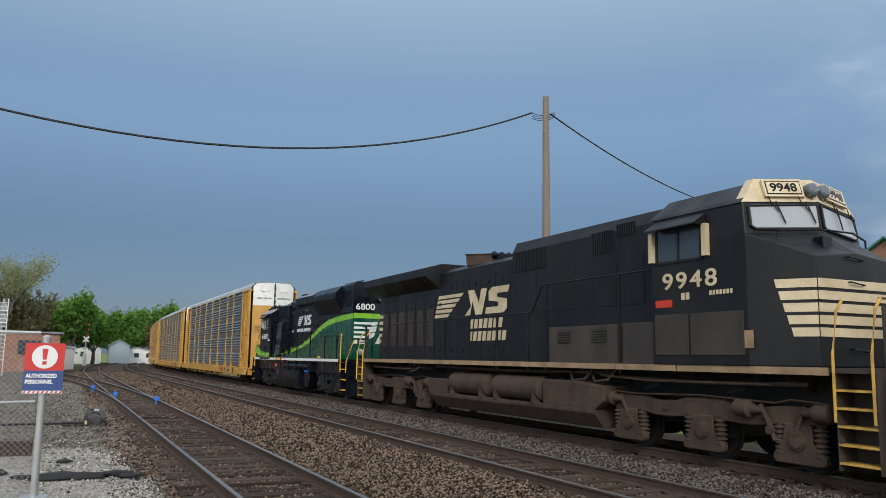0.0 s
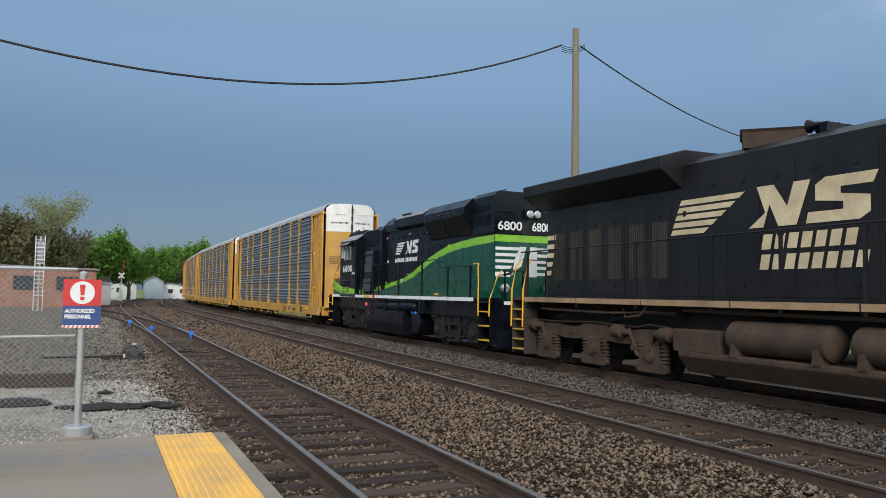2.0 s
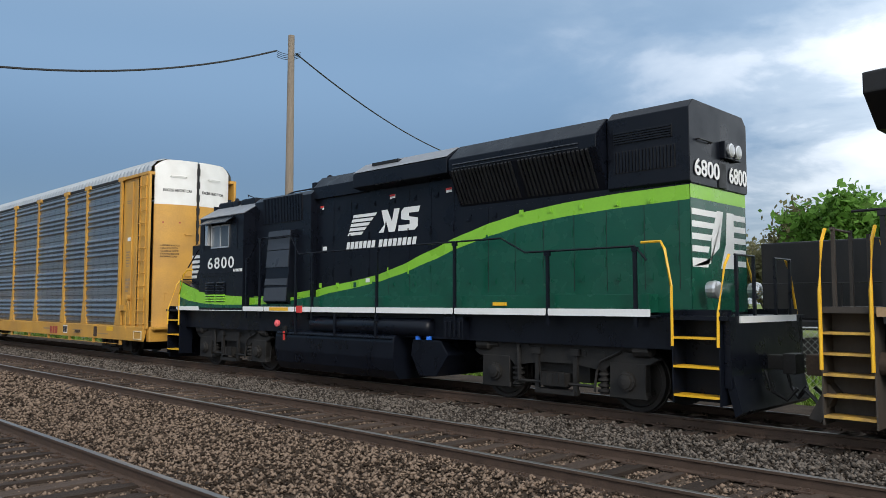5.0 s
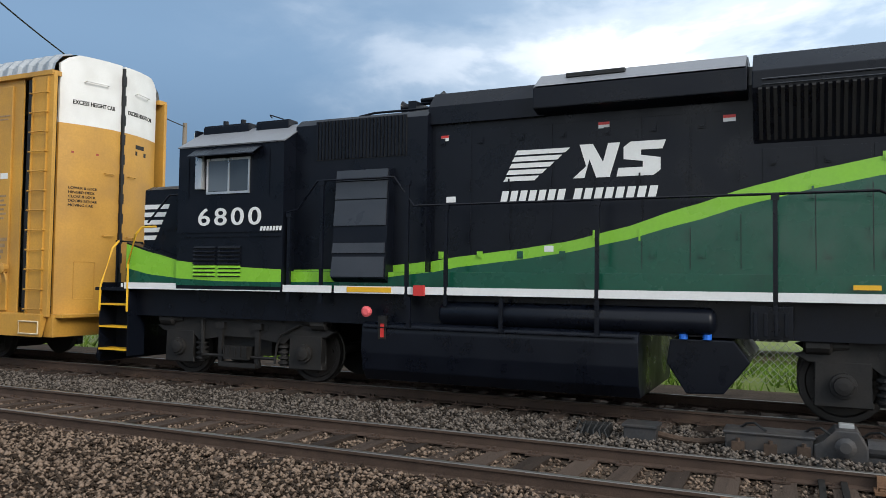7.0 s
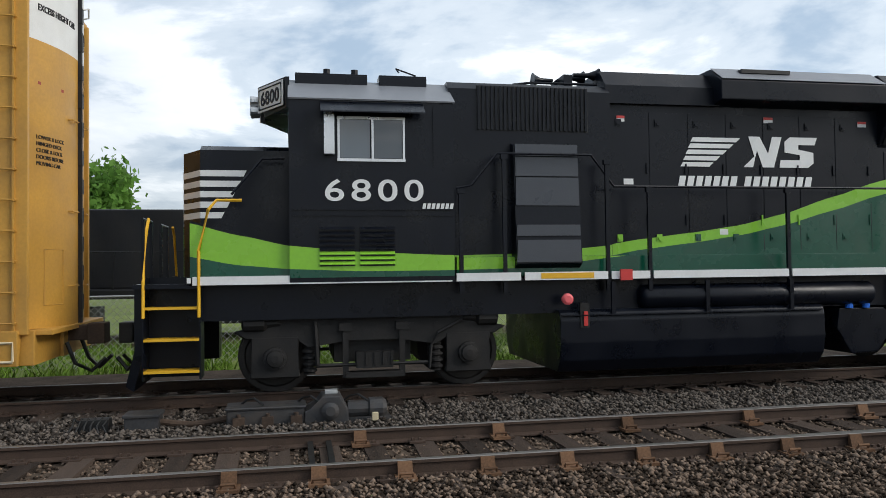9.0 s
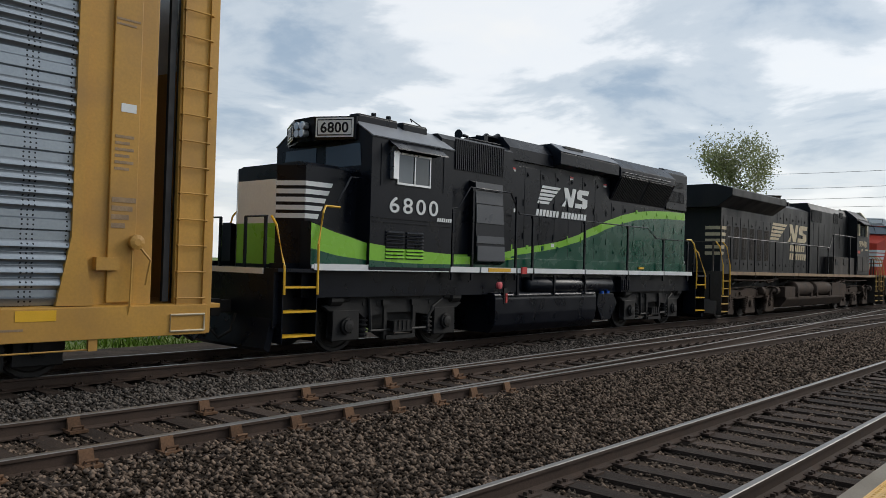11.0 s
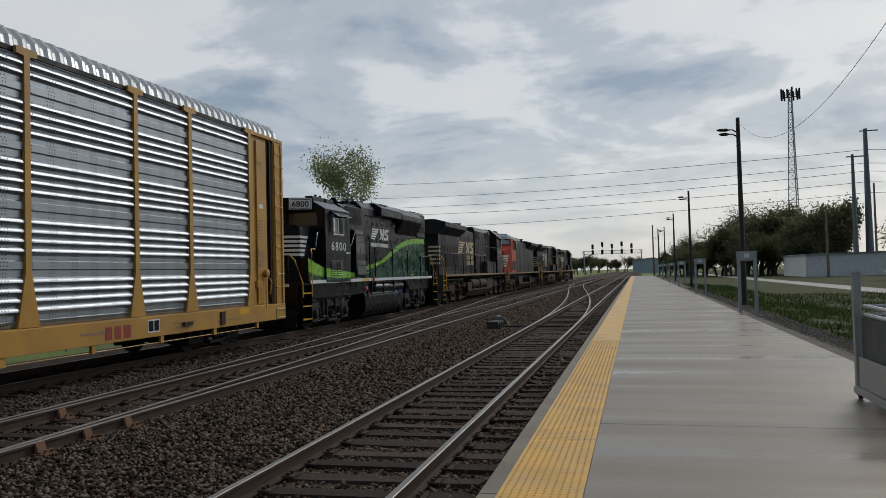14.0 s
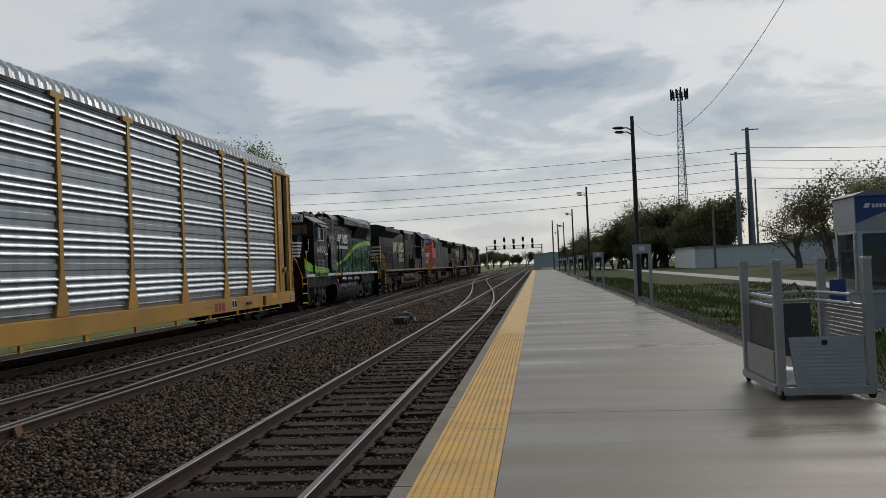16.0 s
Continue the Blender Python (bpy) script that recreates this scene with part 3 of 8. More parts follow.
def make_six_wheel_truck(loco, yc, axles, r, mat, side_x=1.08):
    """A long truck: cast side frames with a pedestal and two coil springs at each axle."""
    t = new("truck")
    t.parent = loco
    t.location = (0, yc, 0)
    rolls = [make_wheelset(r, t, y) for y in axles]
    a, b = min(axles), max(axles)
    for s in (-1, 1):
        x0, x1 = sorted((s * (side_x - 0.07), s * (side_x + 0.07)))
        bm = bmesh.new()
        extrude_x(bm, [(a - 0.72, 0.92), (a - 0.62, 1.06), (a + 0.35, 1.06), (a + 0.85, 0.98), (-0.7, 1.0), (-0.45, 1.10), (0.45, 1.10), (0.7, 1.0), (b - 0.85, 0.98), (b - 0.35, 1.06), (b + 0.62, 1.06), (b + 0.72, 0.92),
                       (b + 0.5, 0.80), (b - 0.5, 0.78), (b - 0.8, 0.70), (0.8, 0.70), (0.5, 0.76), (-0.5, 0.76), (-0.8, 0.70), (a + 0.8, 0.70), (a + 0.5, 0.78), (a - 0.5, 0.80)], x0, x1)
        bmesh.ops.bevel(bm, geom=bm.edges[:], offset=0.022, segments=1, affect="EDGES")
        for y in (a + 0.75, -0.75, 0.75, b - 0.75):
            drum(bm, (s * (side_x + 0.05), y, 0.87), (s * (side_x + 0.085), y, 0.87), 0.075, 12)
        for y in (a + 1.1, b - 1.1):
            box(bm, *sorted((s * (side_x + 0.06), s * (side_x + 0.13))), y - 0.07, y + 0.07, 0.84, 0.96)
        part("side_frame", bm, mat, t)
        for y in axles:
            bm = bmesh.new()
            extrude_x(bm, [(y - 0.25, 0.80), (y + 0.25, 0.80), (y + 0.27, 0.50), (y + 0.50, 0.29), (y + 0.50, 0.20), (y + 0.42, 0.15), (y - 0.42, 0.15), (y - 0.50, 0.20), (y - 0.50, 0.29), (y - 0.27, 0.50)], *sorted((s * (side_x - 0.02), s * (side_x + 0.11))))
            bmesh.ops.bevel(bm, geom=bm.edges[:], offset=0.022, segments=1, affect="EDGES")
            xo = s * (side_x + 0.11)
            lathe(bm, (xo, y, r), (xo + s * 0.07, y, r), [(0, 0.155), (0.035, 0.15), (0.04, 0.115), (0.065, 0.11), (0.07, 0.06)], 16)
            for k in range(8):
                an = k * math.pi / 4
                drum(bm, (xo, y + 0.13 * math.cos(an), r + 0.13 * math.sin(an)), (xo + s * 0.05, y + 0.13 * math.cos(an), r + 0.13 * math.sin(an)), 0.013, 6)
            part("pedestal", bm, mat, t)
            for dy in (-0.38, 0.38):
                bm = bmesh.new()
                coil = [(0.0, 0.09)]
                for k in range(6):
                    coil += [(0.02 + k * 0.08, 0.07), (0.035 + k * 0.08, 0.11), (0.06 + k * 0.08, 0.11), (0.075 + k * 0.08, 0.07)]
                lathe(bm, (s * (side_x + 0.02), y + dy, 0.27), (s * (side_x + 0.02), y + dy, 0.80), coil + [(0.53, 0.09)], 14)
                part("coil_spring", bm, mat, t)
        for y, d in ((a - 0.55, 1), (b + 0.55, -1), (a + 1.05, -1)):
            bm = bmesh.new()
            xx = s * (side_x + 0.14)
            lathe(bm, (xx, y - d * 0.15, 0.99), (xx, y + d * 0.42, 0.97), [(0, 0.07), (0.03, 0.15), (0.30, 0.15), (0.34, 0.09), (0.57, 0.05)], 14)
            part("brake_cylinder", bm, mat, t, smooth=True)
            bm = bmesh.new()
            tube(bm, [(xx, y + d * 0.36, 1.06), (xx - s * 0.02, y + d * 0.50, 0.80), (xx - s * 0.03, y + d * 0.62, 0.50)], 0.05, 6)
            tube(bm, [(xx - s * 0.03, y + d * 0.62, 0.52), (xx - s * 0.1, y + d * 0.9, 0.46)], 0.035, 6)
            drum(bm, (xx - s * 0.06, y + d * 0.55, 0.66), (xx + s * 0.05, y + d * 0.55, 0.66), 0.07, 10)
            part("brake_lever", bm, mat, t)
        bm = bmesh.new()
        xx = s * (side_x + 0.1)
        tube(bm, [(xx, a - 0.6, 1.13), (xx, a + 0.1, 1.17), (xx, a + 0.4, 1.10), (xx, 0, 1.15), (xx, b - 0.3, 1.10), (xx, b + 0.6, 1.13)], 0.018)
        part("air_pipe", bm, mat, t)
    bm = bmesh.new()
    box(bm, -0.95, 0.95, -0.5, 0.5, r - 0.1, r + 0.5)
    part("bolster", bm, M["gear"], t)
    for y in axles:
        bm = bmesh.new()
        drum(bm, (-0.45, y + 0.4, r), (0.45, y + 0.4, r), 0.32, 12)
        part("traction_motor", bm, M["gear"], t)
    return rolls


def make_coupler(parent, y, d, mat):
    bm = bmesh.new()
    box(bm, -0.1, 0.1, min(y, y + d * 0.75), max(y, y + d * 0.75), 0.75, 0.97)
    box(bm, -0.18, 0.18, min(y + d * 0.5, y + d * 0.82), max(y + d * 0.5, y + d * 0.82), 0.70, 1.0)
    part("coupler", bm, mat, parent, bevel=0.02)
    for x in (-0.35, 0.4):
        bm = bmesh.new()
        tube(bm, [(x, y + d * 0.2, 0.75), (x, y + d * 0.35, 0.45), (x * 0.6, y + d * 0.6, 0.32), (x * 0.5, y + d * 0.85, 0.5)], 0.03)
        part("air_hose", bm, M["rubber"], parent)


def make_steps(parent, y0, y1, n, mat, tread, z0=0.32, z1=1.55, side=-1, x=1.45):
    """Stepwell at a corner: back plate, side plates and treads."""
    bm = bmesh.new()
    xs = sorted((side * x, side * (x - 0.4)))
    box(bm, xs[0], xs[1], y0 - 0.02, y0, z0 - 0.1, z1)
    box(bm, xs[0], xs[1], y1, y1 + 0.02, z0 - 0.1, z1)
    xb = side * (x - 0.4)
    box(bm, xb - 0.01, xb + 0.01, y0, y1, z0 - 0.1, z1)
    part("stepwell", bm, mat, parent)
    for k in range(n):
        z = z0 + (z1 - z0) * k / n
        bm = bmesh.new()
        box(bm, min(side * x, side * (x - 0.3)), max(side * x, side * (x - 0.3)), y0, y1, z, z + 0.025)
        box(bm, min(side * x, side * (x + 0.012)), max(side * x, side * (x + 0.012)), y0, y1, z - 0.006, z + 0.028)
        part("step_tread", bm, tread, parent)


def handrail(parent, top, posts, mat, r=0.019, z0=1.62):
    bm = bmesh.new()
    tube(bm, top, r)
    part("handrail", bm, mat, parent, smooth=True)
    for x, y, z in posts:
        bm = bmesh.new()
        box(bm, x - 0.022, x + 0.022, y - 0.028, y + 0.028, z0 - 0.25, z - 0.03)
        box(bm, x - 0.03, x + 0.03, y - 0.05, y + 0.05, z - 0.08, z - 0.01)
        part("stanchion", bm, mat, parent)


def slat_grille(parent, o, face, w, h, n, mat, back, vertical=True, name="grille"):
    """A recessed backing with raised slats."""
    o, u, v = Vector(o), Vector(face[0]), Vector(face[1])
    bm = bmesh.new()
    plate(bm, [(0, 0), (w, 0), (w, h), (0, h)], o, u, v, 0.006)
    g = part(name, bm, back, parent)
    bm = bmesh.new()
    for k in range(n):
        if vertical:
            a0 = w * (k + 0.25) / n
            plate(bm, [(a0, 0.01), (a0 + w / n * 0.5, 0.01), (a0 + w / n * 0.5, h - 0.01), (a0, h - 0.01)], o + u.cross(v) * 0.006, u, v, 0.022)
        else:
            b0 = h * (k + 0.2) / n
            plate(bm, [(0.01, b0), (w - 0.01, b0), (w - 0.01, b0 + h / n * 0.55), (0.01, b0 + h / n * 0.55)], o + u.cross(v) * 0.006, u, v, 0.025)
    part("slats", bm, mat, g)
    return g


def emblem(parent, o, face, s, mat, two_rows=False, band=0.0):
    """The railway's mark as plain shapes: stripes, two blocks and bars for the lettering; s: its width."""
    h = s * (0.155 if two_rows else 0.2)
    bm = bmesh.new()
    for k in range(5):
        z0 = h * k / 5
        sl = h * 0.18
        plate(bm, [(0.02 * s + sl * k / 2, z0), (0.22 * s + 0.06 * s * k * 0.8, z0), (0.25 * s + 0.06 * s * k * 0.8, z0 + h * 0.14), (0.02 * s + sl * (k + 1) / 2, z0 + h * 0.14)], o, face[0], face[1], 0.004)
    part("emblem_flag", bm, mat, parent)
    bm = bmesh.new()
    plate(bm, [(0.46 * s, 0), (0.53 * s, 0), (0.56 * s, h * 0.55), (0.60 * s, 0), (0.68 * s, 0), (0.74 * s, h), (0.67 * s, h), (0.64 * s, h * 0.45), (0.58 * s, h), (0.50 * s, h), (0.54 * s, h * 0.35)], o, face[0], face[1], 0.004)
    plate(bm, [(0.72 * s, 0), (0.93 * s, 0), (0.97 * s, h * 0.15), (0.97 * s, h * 0.5), (0.86 * s, h * 0.6), (0.86 * s, h * 0.75), (0.98 * s, h * 0.75), (1.0 * s, h), (0.8 * s, h), (0.76 * s, h * 0.85), (0.76 * s, h * 0.5), (0.87 * s, h * 0.42), (0.87 * s, h * 0.25), (0.73 * s, h * 0.25)], o, face[0], face[1], 0.004)
    part("emblem_letterform", bm, mat, parent)
    rows = []
    if two_rows:
        for z, a0, a1 in ((-0.083 * s, 0.52, 0.93), (-0.158 * s, 0.51, 0.97)):
            n = 7 if z > -0.1 * s else 8
            for k in range(n):
                w = (a1 - a0) * s / n
                rows.append((a0 * s + k * w, a0 * s + k * w + w * 0.72, z, z + 0.056 * s, 0.012 * s))
    else:
        for a0, a1, n in ((0.0, 0.42, 7), (0.46, 0.96, 8)):
            for k in range(n):
                w = (a1 - a0) * s / n
                rows.append((a0 * s + k * w, a0 * s + k * w + w * 0.72, -0.13 * s, -0.06 * s, 0.015 * s))
    bars(mat, parent, o, face, rows)


# ---- ground ----
def strip(name, mat, xs, ys, z, label, category, bend=False):
    bm = bmesh.new()
    rows = [[bm.verts.new((track_x(x, y) if bend else x, y, zz)) for x, zz in xs] for y in ys]
    for a, b in zip(rows, rows[1:]):
        for i in range(len(xs) - 1):
            bm.faces.new((a[i], a[i + 1], b[i + 1], b[i]))
    return tagged(part(name, bm, mat), label, category, kind="structure")


def build_ground():
    bm = bmesh.new()
    bm.faces.new([bm.verts.new(p) for p in ((-900, -2500, -0.66), (1200, -2500, -0.66), (1200, 2500, -0.66), (-900, 2500, -0.66))])
    tagged(part("ground", bm, M["grass"]), "green spring grass on flat open ground", "ground", kind="structure")
    ys = [-500 + 20 * i for i in range(0, 30)] + [90 + 10 * i for i in range(1, 32)]
    strip("ballast_bed", M["ballast"], ((-1.2, -0.66), (0.9, -0.50), (1.5, TIE_Z - 0.03), (16.2, TIE_Z - 0.03), (17.6, -0.65)), ys, 0, "brown-grey crushed stone ballast under the tracks", "ballast", True)
    strip("gravel_yard", M["limestone"], ((-60, -0.5), (-1.0, -0.42), (1.0, TIE_Z - 0.015), (1.75, TIE_Z - 0.05)), (NORTH_END + 0.02, 14, 19), 0, "pale crushed limestone beside the platform end", "gravel")
    strip("yard_ground", M["yard"], ((-60, -0.52), (-1.0, -0.44), (1.2, TIE_Z - 0.025), (1.75, TIE_Z - 0.05)), (19, 40, 60), 0, "grey brown gravel yard ground", "gravel")
    strip("far_yard_ground", M["yard"], ((-60, -0.53), (-4.0, -0.44), (-1.5, TIE_Z - 0.05)), (60, 95, 130), 0, "grey brown gravel yard ground", "gravel")
    strip("gravel_strip", M["gravel_grey"], ((-4.4, -0.32), (-3.0, -0.12)), (-160, -40, NORTH_END), 0, "loose grey gravel along the platform's back", "gravel")
    strip("grass_bank", M["lawn"], ((-16.2, -0.60), (-9.0, -0.62), (-4.4, -0.325)), (-220, -80, -20, 20), 0, "rough green and brown grass bank", "grass")
    strip("far_field", M["lawn"], ((-300, -0.60), (-19.3, -0.605)), (-420, -200, -60, 20), 0, "dark rough grass beyond the footpath", "grass")
    strip("footpath", M["path"], ((-19.2, -0.60), (-16.3, -0.60)), (-260, -100, 20), 0, "pale concrete footpath through the grass", "path")
    strip("road", M["path"], ((-60, -0.40), (60, -0.40)), (205, 213), 0, "grey road over the level crossing", "road")


RAIL_PROFILE = [(-0.07, -0.17), (0.07, -0.17), (0.07, -0.155), (0.012, -0.135), (0.012, -0.045), (0.036, -0.035), (0.036, -0.006), (0.028, 0.0), (-0.028, 0.0), (-0.036, -0.006), (-0.036, -0.035), (-0.012, -0.045), (-0.012, -0.135), (-0.07, -0.155)]


def rail(fx, ys, z=None):
    """A rail whose middle runs along x = fx(y)."""
    bm = bmesh.new()
    z = RAIL_Z if z is None else z
    rows = [[bm.verts.new((fx(y) + a, y, z + b)) for a, b in RAIL_PROFILE] for y in ys]
    n = len(RAIL_PROFILE)
    for a, b in zip(rows, rows[1:]):
        for i in range(n):
            j = (i + 1) % n
            bm.faces.new((a[i], a[j], b[j], b[i])).material_index = 1 if i in (6, 7, 8) else 0
    return bm


def smooth(k):
    k = min(1.0, max(0.0, k))
    return k * k * (3 - 2 * k)


TRACK_YS = [-420 + 10 * i for i in range(80)]


def build_track(x, name, z=None):
    t = new(name)
    for s in (-1, 1):
        part("rail", rail(lambda y: track_x(x + s * GAUGE / 2, y), TRACK_YS, z), [M["rail_side"], M["rail_top"]], t)
    tagged(t, "railway track with worn steel rails on dark timber sleepers", "railway track", "parallel tracks", "structure")
    return t


def build_branch(name, centre, ys, z=RAIL_Z):
    t = new(name)
    for s in (-1, 1):
        part("rail", rail(lambda y: centre(y) + s * GAUGE / 2, ys, z + 0.001), [M["rail_side"], M["rail_top"]], t)
    tagged(t, "turnout rails branching off the straight track", "railway track", "parallel tracks", "structure")


def build_ties(track, x, z_rail, near, far):
    """Sleepers: the near ones are parts of the track, the far ones one joined part."""
    zt = z_rail - 0.165
    shapes = []
    for k in range(6):
        random.seed(40 + k)
        bm = bmesh.new()
        vs = box(bm, -1.3, 1.3, -0.115, 0.115, -0.16, 0)
        for v in vs:
            v.co += Vector((random.uniform(-0.05, 0.05), random.uniform(-0.015, 0.015), random.uniform(-0.012, 0.012) if v.co.z > -0.1 else 0))
        me = bpy.data.meshes.new("sleeper")
        bm.to_mesh(me)
        bm.free()
        me.materials.append(M["tie"])
        shapes.append(me)
    random.seed(9)
    y = near[0]
    while y < near[1]:
        ob = new("sleeper", random.choice(shapes))
        ob.parent = track
        ob.location = (x + random.uniform(-0.05, 0.05), y, zt + random.uniform(-0.008, 0.012))
        ob.rotation_euler = (0, 0, radians(random.uniform(-1.5, 1.5)))
        y += 0.52 + random.uniform(-0.02, 0.02)
    bm = bmesh.new()
    for a, b in far:
        y = a
        while y < b:
            xx = track_x(x, y) + random.uniform(-0.06, 0.06)
            box(bm, xx - 1.3, xx + 1.3, y - 0.115, y + 0.115, zt - 0.15, zt + random.uniform(-0.01, 0.012))
            y += 0.54
    tagged(part("distant_sleepers", bm, M["tie"], track), kind="stuff")
    # plates and spikes under the rails
    bm = bmesh.new()
    y = near[0]
    random.seed(9)
    random.choice(shapes)
    while y < near[1]:
        for s in (-1, 1):
            xr = x + s * GAUGE / 2
            box(bm, xr - 0.17, xr + 0.17, y - 0.09, y + 0.09, zt, zt + 0.022)
            for dx in (-0.1, 0.1):
                box(bm, xr + dx - 0.02, xr + dx + 0.02, y - 0.05, y - 0.02, zt + 0.02, zt + 0.05)
                box(bm, xr + dx - 0.02, xr + dx + 0.02, y + 0.03, y + 0.06, zt + 0.02, zt + 0.05)
        y += 0.52
    tagged(part("tie_plates", bm, M["rail_side"], track), kind="stuff")


def scatter_stones(name, mat, regions, label):
    """Loose stones as small uneven octahedra, one mesh."""
    rng = np.random.default_rng(7)
    base = np.array([(1, 0, 0), (-1, 0, 0), (0, 1, 0), (0, -1, 0), (0, 0, 1), (0, 0, -1)], float)
    tri = np.array([(0, 2, 4), (2, 1, 4), (1, 3, 4), (3, 0, 4), (2, 0, 5), (1, 2, 5), (3, 1, 5), (0, 3, 5)])
    P, S = [], []
    for x0, x1, y0, y1, z, per, size in regions:
        n = int((x1 - x0) * abs(y1 - y0) * per)
        P.append(np.stack([rng.uniform(x0, x1, n), rng.uniform(y0, y1, n), z + rng.uniform(-0.02, 0.018, n)], 1))
        S.append(size * rng.uniform(0.6, 1.35, n))
    P, S = np.concatenate(P), np.concatenate(S)
    n = len(P)
    v = base[None] * (1 + rng.uniform(-0.4, 0.4, (n, 6, 3))) + rng.uniform(-0.3, 0.3, (n, 6, 3))
    v *= S[:, None, None] * np.array([1, 1, 0.75])
    a = rng.uniform(0, 6.28, n)
    c, s = np.cos(a)[:, None], np.sin(a)[:, None]
    v = np.stack([v[..., 0] * c - v[..., 1] * s, v[..., 0] * s + v[..., 1] * c, v[..., 2]], 2) + P[:, None]
    f = (tri[None] + 6 * np.arange(n)[:, None, None]).reshape(-1, 3)
    me = bpy.data.meshes.new(name)
    me.vertices.add(n * 6)
    me.vertices.foreach_set("co", v.ravel())
    me.loops.add(len(f) * 3)
    me.loops.foreach_set("vertex_index", f.ravel())
    me.polygons.add(len(f))
    me.polygons.foreach_set("loop_start", np.arange(0, len(f) * 3, 3))
    me.update(calc_edges=True)
    me.materials.append(mat)
    tagged(new(name, me), label, "ballast", kind="stuff")


# ---- platform ----
def build_platform():
    t = new("platform")
    x0, x1 = -2.9, EDGE_X - 0.74
    bm = bmesh.new()
    box(bm, x0, EDGE_X - 0.02, -165, NORTH_END - 0.01, -0.6, -0.02)
    part("platform_base", bm, M["curb"], t)
    ys = [NORTH_END]
    y = NORTH_END - 5.7
    while y > -165:
        ys.append(y)
        y -= 6.1
    for a, b in zip(ys, ys[1:]):
        bm = bmesh.new()
        box(bm, x0, x1, b + 0.006, a - 0.006, -0.3, 0)
        part("slab", bm, M["concrete"], t)
    y = NORTH_END
    while y > -165:
        bm = bmesh.new()
        box(bm, EDGE_X - 0.132, EDGE_X, y - 3.04, y - 0.008, -0.3, 0)
        part("edge_stone", bm, M["curb"], t)
        y -= 3.05
    y = NORTH_END
    while y > -165:
        step = 1.22
        bm = bmesh.new()
        box(bm, EDGE_X - 0.735, EDGE_X - 0.135, y - step + 0.004, y, -0.1, 0.005)
        if y > -60:
            for k in range(11):
                xx = EDGE_X - 0.72 + 0.0575 * k
                box(bm, xx - 0.004, xx + 0.004, y - step + 0.02, y - 0.02, 0.005, 0.0075)
        part("tactile_tile", bm, M["tactile"], t)
        y -= step
    bm = bmesh.new()
    yy = NORTH_END - 0.05
    while yy > -18:
        for k in range(10):
            xx = EDGE_X - 0.69 + 0.0575 * k
            lathe(bm, (xx, yy, 0.004), (xx, yy, 0.011), [(0, 0.014), (0.006, 0.009)], 6)
        yy -= 0.06
    tagged(part("tactile_domes", bm, M["tactile"], t), kind="stuff")
    tagged(t, "wet grey concrete station platform with a yellow tactile strip", "platform", kind="structure")


build_ground()


def turnout_x(y):
    """Centre line of the branch that leaves the near track northwards: a curve, then straight."""
    d = min(max(0.0, y - 30), 28.0)
    return T1 - d * d / 620 - max(0.0, y - 58) * 56 / 620


track_1 = build_track(T1, "track_near")
track_2 = build_track(T2, "track_middle")
track_3 = build_track(T3, "track_far", RAIL_Z + 0.075)
build_branch("turnout_north", turnout_x, [30 + 2.5 * i for i in range(32)])
build_branch("crossover_south", lambda y: T1 + (T2 - T1) * smooth((-26 - y) / 89), [-26 - 4 * i for i in range(24)])
build_branch("crossover_middle", lambda y: T2 + (T3 - T2) * smooth((-1 - y) / 74), [-1 - 3 * i for i in range(26)])
build_platform()


